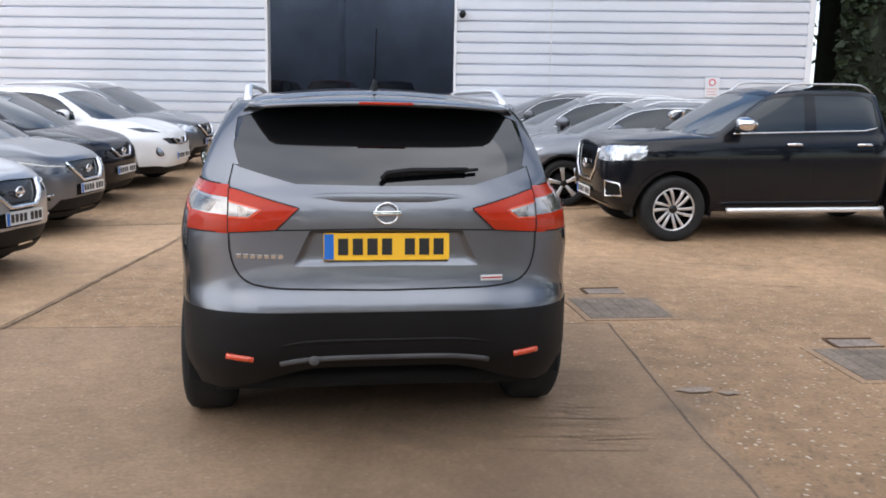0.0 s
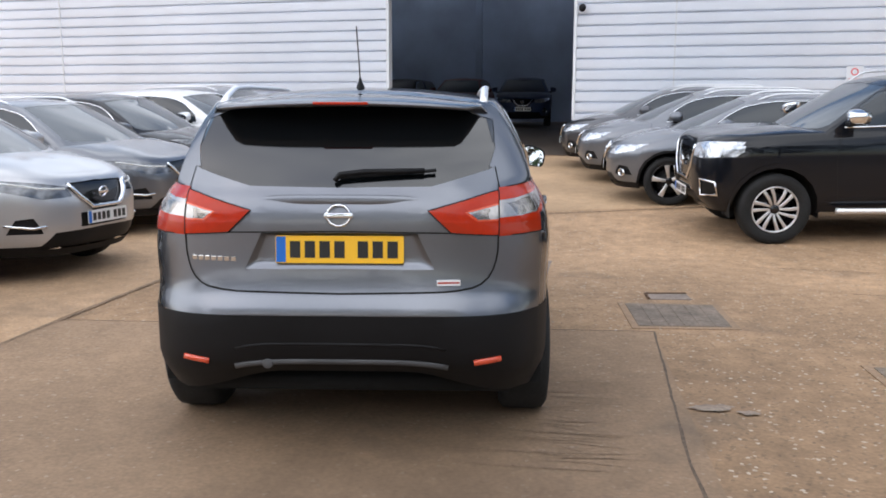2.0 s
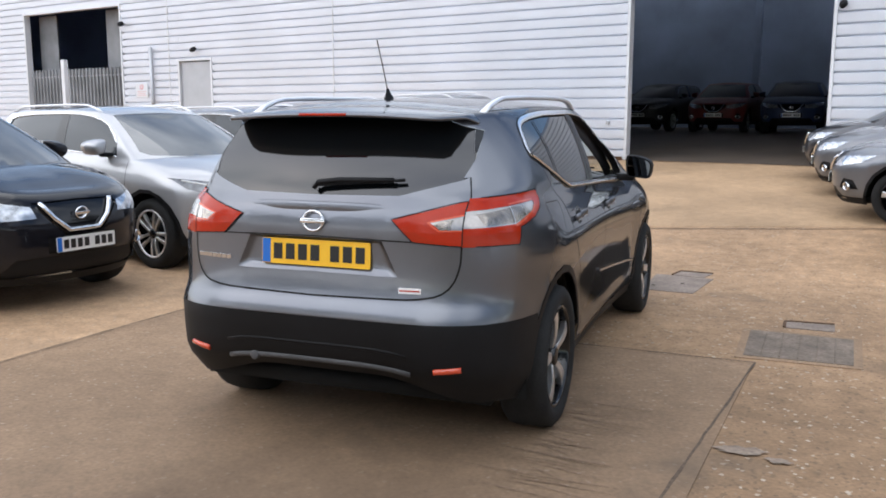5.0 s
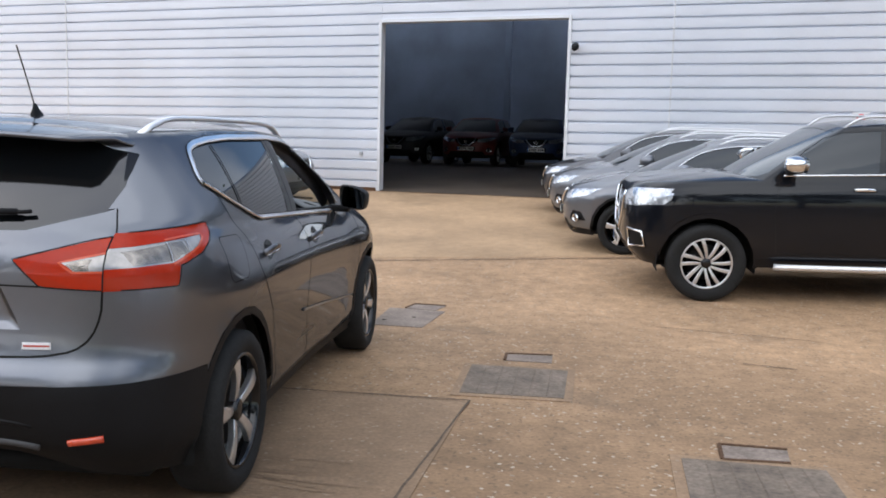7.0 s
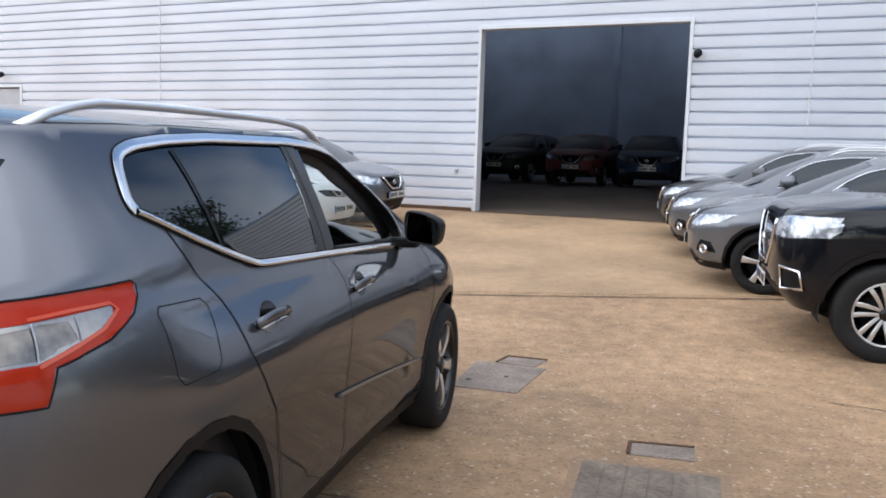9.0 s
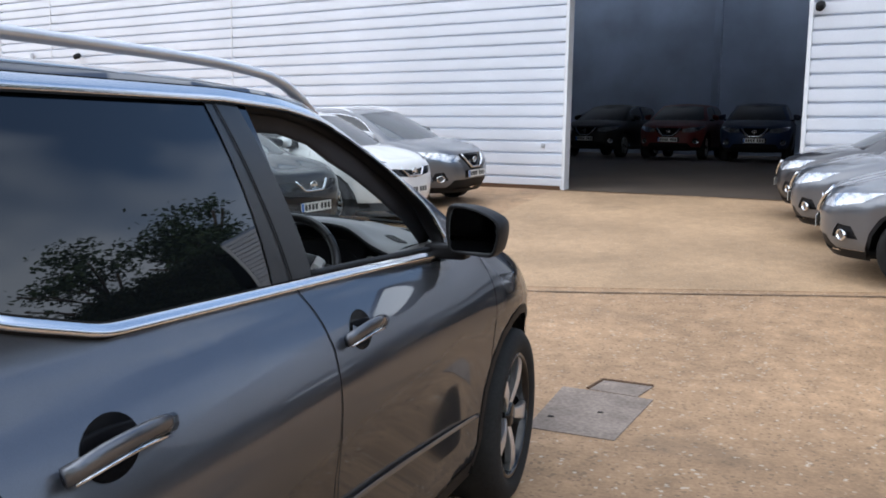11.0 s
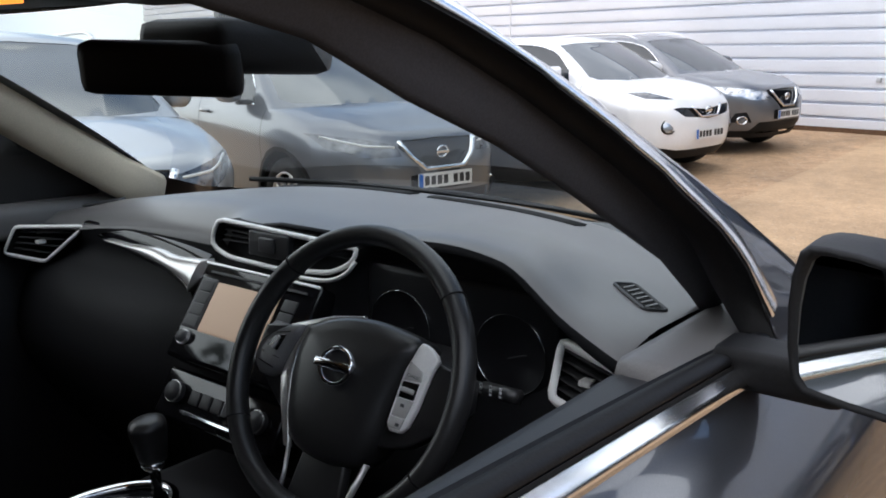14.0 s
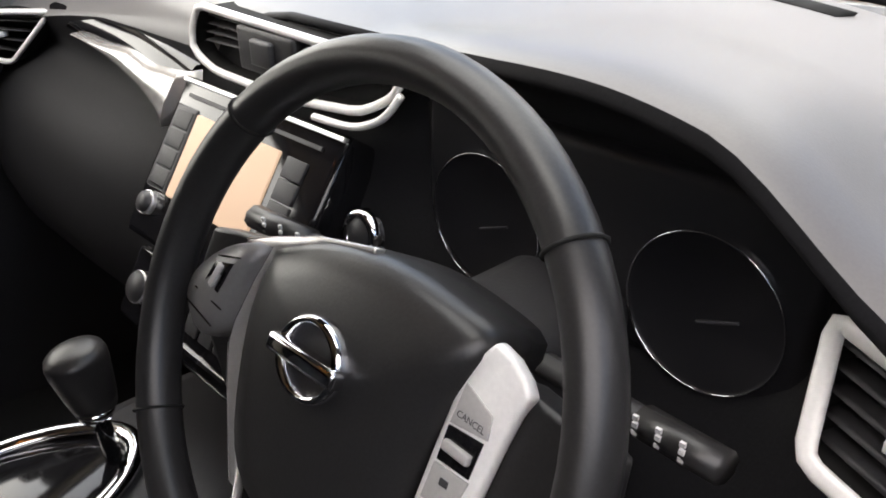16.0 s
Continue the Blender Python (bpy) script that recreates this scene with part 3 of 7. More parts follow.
def make_wheel(kit, spoke_material, lip_material=None):
    """One wheel as a hidden pattern: (mesh of the tyre, [(name, mesh)])."""
    def mesh(name, bm, material, smooth=True):
        me = bpy.data.meshes.new(name)
        bm.to_mesh(me)
        me.materials.append(material)
        if smooth:
            me.polygons.foreach_set("use_smooth", [True] * len(me.polygons))
        return me
    parts = [("rim_barrel", mesh("rim_barrel", kit["barrel"], M_GLOSS)), ("rim_lip", mesh("rim_lip", kit["lip"], lip_material or spoke_material)), ("brake_disc", mesh("brake_disc", kit["disc"], M_PLASTIC)), ("hub_cap", mesh("hub_cap", kit["cap"], M_GLOSS))]
    parts += [("spoke", mesh("spoke", bm, spoke_material, False)) for bm in kit["bars"]]
    return mesh("wheel", kit["tyre"], M_TYRE), parts


WHEEL_STAR = make_wheel(wheel_meshes(0.345, 0.225, 0.245, 5, False), M_ALLOY, M_GLOSS)
WHEEL_TWIN = make_wheel(wheel_meshes(0.345, 0.225, 0.235, 5, True), M_ALLOY)
WHEEL_TRUCK = make_wheel(wheel_meshes(0.385, 0.255, 0.25, 6, True, 0.14), M_ALLOY)


def put_wheels(car, pattern, places, spin=0.0):
    """places: (x, y, z) of each hub; the wheel's face looks outwards."""
    tyre, parts = pattern
    for n, (x, y, z) in enumerate(places):
        wheel = new("wheel", tyre)
        wheel.parent = car
        wheel.matrix_local = pose(x, y, z, 17 * n + spin, 0, 0) if x > 0 else pose(x, y, z, 0, 0, 180) @ pose(0, 0, 0, 23 * n + spin, 0, 0)
        for name, me in parts:
            ob = new(name, me)
            ob.parent = wheel


def number_plate(parent, m, yellow):
    """A plate of 520 x 111 mm with plain bars in place of its characters; its face looks along -y of m."""
    plate = part("number_plate", prism(rounded(0.52, 0.111, 0.008), 0.006, m @ pose(0, 0, 0, 90, 0, 0)), M_YELLOW if yellow else M_PLATEWHITE, parent, "yellow rear number plate" if yellow else "white front number plate", False)
    part("plate_band", prism([(-0.257, -0.052), (-0.218, -0.052), (-0.218, 0.052), (-0.257, 0.052)], 0.002, m @ pose(0, -0.006, 0, 90, 0, 0)), M_EUBLUE, plate, "", False)
    for k in range(7):
        x = -0.18 + k * 0.06 + (0.035 if k > 3 else 0)
        part("plate_bar", block((x - 0.021, -0.0085, -0.034), (x + 0.021, -0.006, 0.034), m), M_INK, plate, "", False)


def badge(parent, m, r=0.05, name="badge"):
    """A round ring with a bar across it; its face looks along -y of m."""
    ring = lathe([(r, -0.004), (r * 1.02, 0.003), (r * 0.9, 0.008), (r * 0.78, 0.003), (r * 0.78, -0.004)], 32, "y")
    bmesh.ops.scale(ring, vec=(1, -1, 0.9), verts=ring.verts)
    bmesh.ops.recalc_face_normals(ring, faces=ring.faces)
    bmesh.ops.transform(ring, matrix=m, verts=ring.verts)
    b = part(name, ring, M_CHROME, parent, "chrome ring badge")
    part("badge_bar", block((-r * 1.12, -0.012, -r * 0.2), (r * 1.12, -0.001, r * 0.2), m, 0.003), M_CHROME, b)


# level lines of the crossover: rear axle at y = 0, front axle at y = 2.646
def crossover(dy=1.0, dz=1.0, dx=1.0, nose=0.0):
    Y = lambda keys: [(a * dy, b * dz) for a, b in keys]
    return dict(
        levels=[
            level(Y([(-0.8, 0.34), (-0.4, 0.26), (0.5, 0.235), (2.2, 0.235), (3.0, 0.24), (3.5, 0.24)]), 0.385 * dz, 0.23 * dz, 0.845 * dx, -0.70 * dy, 3.40 * dy, 5),
            level(Y([(-0.8, 0.45), (0, 0.40), (3.5, 0.38)]), 0.47 * dz, 0.36 * dz, 0.893 * dx, -0.80 * dy, 3.50 * dy, 5),
            level(Y([(-0.8, 0.655), (0, 0.60), (2.6, 0.54), (3.5, 0.52)]), 0.655 * dz, 0.52 * dz, 0.897 * dx, -0.835 * dy, 3.53 * dy, 4.6),
            level(Y([(-0.8, 0.74), (0, 0.73), (2.6, 0.68), (3.5, 0.64)]), 0.745 * dz, 0.64 * dz, 0.903 * dx, -0.795 * dy, 3.53 * dy, 4.4),
            level(Y([(-0.8, 0.88), (0, 0.87), (2.6, 0.80), (3.5, 0.75)]), 0.88 * dz, 0.75 * dz, 0.913 * dx, -0.778 * dy, 3.50 * dy, 4.4),
            level(Y([(-0.8, 1.02), (0, 1.0), (1.5, 0.965), (2.6, 0.90), (3.3, 0.83)]), 1.03 * dz, (0.85 + nose) * dz, 0.896 * dx, -0.775 * dy, 3.44 * dy, 4.4),
            level(Y([(-0.8, 1.09), (0, 1.078), (1.5, 1.032), (2.4, 0.98), (3.0, 0.92), (3.3, 0.87)]), 1.105 * dz, (0.905 + nose) * dz, 0.868 * dx, -0.755 * dy, 3.36 * dy, 4.4),
            level(Y([(-0.8, 1.155), (0, 1.145), (1.05, 1.105), (1.8, 1.068), (2.4, 1.045), (2.8, 0.99), (3.2, 0.915), (3.3, 0.895)]), 1.155 * dz, (0.925 + nose) * dz, 0.826 * dx, -0.722 * dy, 3.27 * dy, 4.2, 3.0),
        ],
        ycr=0.40 * dy, ycf=2.1 * dy, ya=2.34 * dy, waist=spline([(-1, 1.0), (0.2, 1.0), (1.3, 0.985), (2.2, 1.0), (2.65, 1.026), (3.0, 1.052), (3.3, 1.056), (4, 1.0)]),
        cowl_y=2.60 * dy, cowl_z=1.08 * dz,
        top=dict(w=0.655 * dx, yr=-0.52 * dy, yf=1.74 * dy, nr=4.5, nf=5.5, z=spline(Y([(-0.55, 1.475), (-0.2, 1.508), (0.4, 1.530), (1.0, 1.536), (1.4, 1.520), (1.62, 1.492), (1.78, 1.475)]))),
        top_ycr=0.35 * dy, top_ycf=0.6 * dy,
        pairs=[(-0.75 * dy, -0.46 * dy), (-0.3 * dy, -0.12 * dy), (0.02 * dy, 0.10 * dy), (0.9 * dy, 0.90 * dy), (1.2 * dy, 1.12 * dy), (2.34 * dy, 1.61 * dy)],
        bulge=0.022, crown=0.055 * dz, hump=0.02,
    )


def pickup():
    return dict(
        levels=[
            level([(0.7, 0.36), (4.1, 0.34)], 0.40, 0.36, 0.84, 0.44, 3.80, 7, 4.2),
            level([(0.7, 0.50), (4.1, 0.48)], 0.50, 0.46, 0.895, 0.41, 3.91, 7, 4.2),
            level([(0.7, 0.70), (4.1, 0.66)], 0.70, 0.64, 0.92, 0.40, 3.95, 7, 4.2),
            level([(0.7, 0.90), (4.1, 0.87)], 0.90, 0.87, 0.925, 0.40, 3.94, 7, 4.2),
            level([(0.7, 1.06), (2.7, 1.04), (4.1, 1.03)], 1.06, 1.03, 0.915, 0.40, 3.92, 7, 4.2),
            level([(0.7, 1.17), (2.7, 1.14), (4.1, 1.11)], 1.17, 1.11, 0.89, 0.405, 3.87, 7, 4.0),
            level([(0.7, 1.25), (1.8, 1.225), (2.7, 1.205), (3.4, 1.175), (3.9, 1.135)], 1.25, 1.145, 0.855, 0.42, 3.82, 7, 3.8),
        ],
        ycr=1.1, ycf=2.9, ya=2.62, waist=spline([(-1, 1.0), (4, 1.0)]), cowl_y=2.84, cowl_z=1.25,
        top=dict(w=0.67, yr=0.52, yf=2.0, nr=6, nf=5.5, z=spline([(0.5, 1.70), (1.0, 1.745), (1.5, 1.745), (1.85, 1.715), (2.05, 1.68)])),
        top_ycr=1.0, top_ycf=1.4, pairs=[(0.4, 0.55), (0.65, 0.70), (1.5, 1.42), (2.62, 1.87)], bulge=0.02, crown=0.05, hump=0.025, lean=0.02,
    )


def pickup_truck(m, colour, label):
    """A double-cab pickup with side steps."""
    car = thing("pickup_truck", m, label, "pickup truck", "parked cars")
    sh = Shell(pickup())
    glass = [(0.66, 1.33), (0.82, 1.295), (2.46, 1.255), (2.44, 1.32), (2.24, 1.50), (2.05, 1.62), (1.90, 1.668), (1.4, 1.70), (0.78, 1.69), (0.68, 1.63)]
    sh.cut(glass, "x", 1, lambda c: c.x > 0.45)
    sh.cut([(1.44, 1.1), (1.60, 1.1), (1.54, 1.8), (1.42, 1.8)], "x", 2, lambda c: c.x > 0.45, {1})
    sh.cut([(-0.02, 1.2), (0.70, 1.24), (0.75, 1.28), (0.57, 1.68), (-0.02, 1.71)], "y", 3, lambda c: 1.9 < c.y < 2.88 and c.z > 1.25)
    sh.cut(arch(3.15, 0.385, 0.50, 20), "x", 4, lambda c: c.x > 0.5 and c.z < 0.95)
    sh.cut(arch(3.15, 0.385, 0.455, 20), "x", 5, lambda c: c.x > 0.5 and c.z < 0.95)
    ahead = lambda c: c.y > 3.2
    sh.cut([(0.42, 0.93), (0.66, 0.92), (0.88, 0.955), (0.92, 1.115), (0.62, 1.10), (0.43, 1.07)], "y", 7, lambda c: c.y > 3.50)
    sh.cut([(-0.02, 0.62), (0.28, 0.62), (0.39, 0.84), (0.41, 1.05), (-0.02, 1.08)], "y", 6, ahead)
    sh.cut([(0.58, 0.50), (0.80, 0.52), (0.80, 0.68), (0.62, 0.70)], "y", 8, ahead)
    sh.cut([(-0.02, 0.40), (0.55, 0.40), (0.52, 0.54), (-0.02, 0.54)], "y", 8, ahead)
    sh.finish(car, {0: ("body", colour, 0, True, ""), 1: ("side_window", M_SHADE, 0.004, False, "tinted side glass"), 2: ("door_pillar", M_GLOSS, 0.002, False, ""), 3: ("windscreen", M_WINDSCREEN, 0.003, True, "windscreen that mirrors the sky"), 4: ("arch_flare", colour, -0.012, False, "flared wheel arch"), 6: ("grille", M_GLOSS, 0.012, True, "black grille"), 7: ("headlamp", M_HEADLAMP, -0.003, False, "clear headlamp"), 8: ("lower_grille", M_PLASTIC, 0.012, True, "")})
    wheel_wells(car, [(3.15, 0.385)], 0.46, 0.88)
    bed = part("load_bed", block((-0.90, -1.22, 0.60), (0.90, 0.38, 1.24), None, 0.04), colour, car, "black load bed")
    part("bed_rail", block((-0.87, -1.18, 1.235), (0.87, 0.34, 1.26), None, 0.01), M_PLASTIC, bed)
    part("chassis", block((-0.6, -1.1, 0.36), (0.6, 3.6, 0.62)), M_WELL, car)
    put_wheels(car, WHEEL_TRUCK, [(s * 0.80, y, 0.385) for y in (0.0, 3.15) for s in (1, -1)], 5)
    for keys in ([(2.50, 1.2), (2.54, 0.9), (2.50, 0.50)], [(1.50, 1.24), (1.52, 0.9), (1.48, 0.5)], [(0.66, 1.27), (0.66, 0.9), (0.60, 0.52)], [(2.5, 0.5), (0.6, 0.5)]):
        seam(car, sh, keys, "side")
    flank_trim(car, sh, glass[:3], 0.010, M_CHROME, label="chrome window trim")
    for y in (0.74, 1.62):
        pair("door_handle", sweep([sh.at(y + 0.2 * t, 1.13, 0.012 + 0.022 * math.sin(math.pi * t)) for t in np.linspace(0, 1, 7)], 0.010, 0.016), M_CHROME, car, "chrome door handle")
    door_mirror(car, sh, M_CHROME, y=2.40, z=1.37, x0=0.90, x1=1.10, h=0.155, label="chrome door mirror")
    for s in (1, -1):
        part("side_step", sweep([(s * 0.93, 2.52, 0.375), (s * 0.95, 2.45, 0.375), (s * 0.95, 0.62, 0.375), (s * 0.92, 0.55, 0.375)], 0.035, 0.032), M_SATIN, car, "silver side step")
        v = [sh.behind(s * a, b, 0.006, True) for a, b in ((0.60, 0.51), (0.79, 0.53), (0.79, 0.67), (0.63, 0.69))]
        part("fog_surround", sweep(v, 0.014, 0.014, closed=True, up=(0, 1, 0)), M_CHROME, car, "chrome fog lamp surround")
    roof_rails(car, sh, 0.62, 1.86, lambda t: 0.60 + 0.02 * math.sin(math.pi * t), 0.08, M_ALLOY)
    v = [sh.behind(a, b, 0.002, True) for a, b in along([(-0.40, 1.05), (-0.35, 0.80), (-0.22, 0.66), (0.22, 0.66), (0.35, 0.80), (0.40, 1.05)], 0.05)]
    part("grille_bar", sweep(v, 0.012, 0.016), M_CHROME, car, "chrome V-shaped grille bar")
    badge(car, Matrix.Translation(sh.behind(0, 0.84, 0.016, True)) @ pose(0, 0, 0, 4, 0, 180), 0.065)
    number_plate(car, Matrix.Translation(sh.behind(0, 0.52, 0.03, True)) @ pose(0, 0, 0, 0, 0, 180), False)
    return car


SIDE_GLASS = [(-0.078, 1.437), (-0.106, 1.372), (-0.110, 1.336), (-0.098, 1.322), (0.10, 1.249), (0.28, 1.190), (0.44, 1.146), (2.07, 1.073), (2.02, 1.20), (1.90, 1.293), (1.77, 1.372), (1.66, 1.42), (1.47, 1.467), (1.28, 1.490), (1.0, 1.499), (0.4, 1.490), (0.15, 1.476), (0.0, 1.460)]


def clip_poly(poly, axis, limit, keep_less):
    """Cut a convex outline by a line: axis 0 or 1 of its points against limit."""
    out = []
    inside = lambda p: (p[axis] <= limit) == keep_less
    for p, q in zip(poly, poly[1:] + poly[:1]):
        if inside(p):
            out.append(p)
        if inside(p) != inside(q):
            t = (limit - p[axis]) / (q[axis] - p[axis])
            out.append(tuple(a + t * (b - a) for a, b in zip(p, q)))
    return out


def stretch(poly, dy=1.0, dz=1.0):
    return [(a * dy, b * dz) for a, b in poly]


def wheel_wells(parent, centres, r, half):
    for y, z in centres:
        for s in (1, -1):
            bm = lathe([(r + 0.02, half - 0.01), (r + 0.02, half - 0.34), (0.02, half - 0.34)], 30)
            bmesh.ops.transform(bm, matrix=pose(0, y, z), verts=bm.verts)
            bmesh.ops.delete(bm, geom=[f for f in bm.faces if f.calc_center_median().z < z - 0.06], context="FACES")
            if s < 0:
                bmesh.ops.scale(bm, vec=(-1, 1, 1), verts=bm.verts)
            part("wheel_arch_liner", bm, M_WELL, parent)


def door_mirror(parent, shell, colour, y=1.93, z=1.175, x0=0.86, x1=1.075, h=0.155, label="", square=False):
    """Two door mirrors: shell, glass and stalk."""
    for s in (1, -1):
        outline = [(x0 + 0.008, z + h * 0.47), (x0 + 0.03, z + h * 0.54), (x0 + 0.10, z + h * 0.50), (x1 - 0.045, z + h * 0.40), (x1 - 0.01, z + h * 0.26), (x1, z + h * 0.02), (x1 - 0.02, z - h * 0.30), (x1 - 0.05, z - h * 0.46), (x1 - 0.10, z - h * 0.48), (x0 + 0.05, z - h * 0.42), (x0 + 0.022, z - h * 0.25), (x0 + 0.012, z + h * 0.1)]
        if square:
            outline = [(x0 + 0.006, z + h * 0.42), (x0 + 0.03, z + h * 0.47), (x0 + 0.09, z + h * 0.42), (x1 - 0.03, z + h * 0.29), (x1 - 0.004, z + h * 0.16), (x1, z - h * 0.05), (x1 - 0.010, z - h * 0.38), (x1 - 0.03, z - h * 0.49), (x1 - 0.08, z - h * 0.47), (x0 + 0.035, z - h * 0.44), (x0 + 0.010, z - h * 0.36), (x0, z + h * 0.1)]
        n = len(outline)
        outline = [tuple(-0.0625 * a + 0.5625 * b + 0.5625 * c - 0.0625 * d if t else b for a, b, c, d in zip(outline[i - 1], outline[i], outline[(i + 1) % n], outline[(i + 2) % n])) for i in range(n) for t in (0, 1)]
        bm = bmesh.new()
        rings = []
        cx, cz = (x0 + x1) / 2, z
        for d, k in (((-0.055, 0.84), (-0.078, 0.90), (-0.082, 0.965), (-0.07, 1.0)) if square else ((-0.045, 0.96), (-0.08, 1.0))) + ( (-0.02, 1.02), (0.03, 0.97), (0.07, 0.80), (0.095, 0.5)):
            rings.append([bm.verts.new(((cx + (px - cx) * k) * s, y + d + (0.075 if d > 0 else -0.08) * (px - x0), cz + (pz - cz) * k)) for px, pz in outline])
        for a, b in zip(rings, rings[1:]):
            for j in range(len(outline)):
                bm.faces.new((a[j], a[(j + 1) % len(outline)], b[(j + 1) % len(outline)], b[j]))
        bm.faces.new(rings[-1])
        bmesh.ops.recalc_face_normals(bm, faces=bm.faces)
        case = part("door_mirror", bm, colour, parent, label)
        face = bmesh.new()
        f = face.faces.new([face.verts.new(((cx + (px - cx) * (0.885 if square else 0.965)) * s, y - 0.071 - 0.08 * (px - x0) + (0.085 * (pz - cz) if square else 0), cz + (pz - cz) * (0.885 if square else 0.955))) for px, pz in outline])
        bmesh.ops.recalc_face_normals(face, faces=face.faces)
        if f.normal.y > 0:
            f.normal_flip()
        part("mirror_glass", face, M_CHROME if shell is None else M_MIRROR, case, "", False)
        part("mirror_stalk", block((min(s * 0.80, s * (x0 + 0.05)), y - 0.03, z - h * 0.62), (max(s * 0.80, s * (x0 + 0.05)), y + 0.05, z - h * 0.34), None, 0.012), M_PLASTIC, case)


M_MIRROR = mat("mirror_glass", (0.75, 0.77, 0.78), 0.02, 1.0)


def roof_rails(parent, sh, y0, y1, x, h=0.055, material=None):
    for s in (1, -1):
        pts = []
        for t in np.linspace(0, 1, 22):
            y = y0 + (y1 - y0) * t
            hit, n, _, _ = sh.tree.ray_cast(Vector((x(t), y, 3)), Vector((0, 0, -1)))
            lift = h * min(1, math.sin(math.pi * t) * 2.6) ** 0.8 - 0.006
            pts.append((s * x(t), y, (hit.z if hit else 1.5) + lift))
        part("roof_rail", sweep(pts, 0.018, 0.012), material or M_SATIN, parent, "satin silver roof rail")


def ribbon(pts, width, normal_of, lift=0.0015):
    """A narrow flat strip along points on a skin."""
    bm = bmesh.new()
    prev = None
    for i, p in enumerate(pts):
        d = (pts[min(i + 1, len(pts) - 1)] - pts[max(i - 1, 0)]).normalized()
        n = normal_of(p)
        s = d.cross(n).normalized() * width / 2
        v = (bm.verts.new(p + s + n * lift), bm.verts.new(p - s + n * lift))
        if prev:
            bm.faces.new((prev[0], v[0], v[1], prev[1]))
        prev = v
    bmesh.ops.recalc_face_normals(bm, faces=bm.faces)
    return bm


def along(keys, step=0.03):
    """Points along a polyline of (a, b), no farther apart than step."""
    out = []
    for p, q in zip(keys, keys[1:]):
        n = max(1, int(math.hypot(q[0] - p[0], q[1] - p[1]) / step))
        out += [(p[0] + (q[0] - p[0]) * k / n, p[1] + (q[1] - p[1]) * k / n) for k in range(n)]
    return out + [keys[-1]]


def seam(parent, sh, keys, view, width=0.006, name="shut_line", material=None, both=True):
    """A shut line along (y, z) keys on the flank, or (x, z) keys on the tail or nose."""
    if view == "side":
        pts = [sh.at(a, b) for a, b in along(keys)]
    else:
        pts = [sh.behind(a, b, 0, view == "front") for a, b in along(keys)]
    near = lambda p: sh.tree.find_nearest(Vector((abs(p.x), p.y, p.z)))[1]
    bm = ribbon(pts, width, near)
    if both:
        pair(name, bm, material or M_WELL, parent)
    else:
        part(name, bm, material or M_WELL, parent)


def flank_trim(parent, sh, keys, r, material, name="window_trim", label="", rz=None):
    pts = [sh.at(a, b, 0.002) for a, b in along(keys, 0.04)]
    pair(name, sweep(pts, r, rz), material, parent, label)


def rounded_line(keys):
    """The keys with each corner rounded off by two small cuts."""
    for _ in range(2):
        fine = [keys[0]]
        for p, q in zip(keys, keys[1:]):
            r = min(0.25, 0.018 / max(math.hypot(q[0] - p[0], q[1] - p[1]), 1e-6))
            fine += [(p[0] + (q[0] - p[0]) * r, p[1] + (q[1] - p[1]) * r), (q[0] + (p[0] - q[0]) * r, q[1] + (p[1] - q[1]) * r)]
        keys = fine + [keys[-1]]
    return keys


def flank_band(parent, sh, keys, width, material, label="", rise_by=0.012):
    """A flat bright strip that lies along the flank, with a thin dark edge under it."""
    keys = rounded_line(keys)
    pts = [sh.at(a, b, 0.0) for a, b in along(keys, 0.03)]
    near = lambda p: sh.tree.find_nearest(p)[1]
    bm, prev = bmesh.new(), None
    for i, p in enumerate(pts):
        d, n = (pts[min(i + 1, len(pts) - 1)] - pts[max(i - 1, 0)]).normalized(), near(p)
        side = d.cross(n).normalized()
        tilt = 0.5 + 0.5 * side.z
        rows = [p + side * width * k + n * (0.0045 + rise_by * h) for k, h in ((-0.5, 0.0), (-0.45, tilt), (0.0, 0.55), (0.45, 1 - tilt), (0.5, 0.0))]
        v = [bm.verts.new(q) for q in rows]
        if prev:
            for a in range(4):
                bm.faces.new((prev[a], v[a], v[a + 1], prev[a + 1]))
        prev = v
    bmesh.ops.recalc_face_normals(bm, faces=bm.faces)
    pair("window_trim", bm, material, parent, label)
    pair("trim_edge", ribbon(pts, width + 0.008, near, 0.003), M_WELL, parent)


DOOR_LINES = [[(2.30, 1.04), (2.325, 0.90), (2.31, 0.60), (2.24, 0.33)], [(1.045, 1.11), (1.10, 0.96), (1.12, 0.75), (1.10, 0.31)], [(-0.02, 1.27), (0.12, 1.08), (0.22, 0.92), (0.42, 0.70), (0.47, 0.52), (0.50, 0.31)], [(2.24, 0.31), (0.50, 0.29)]]


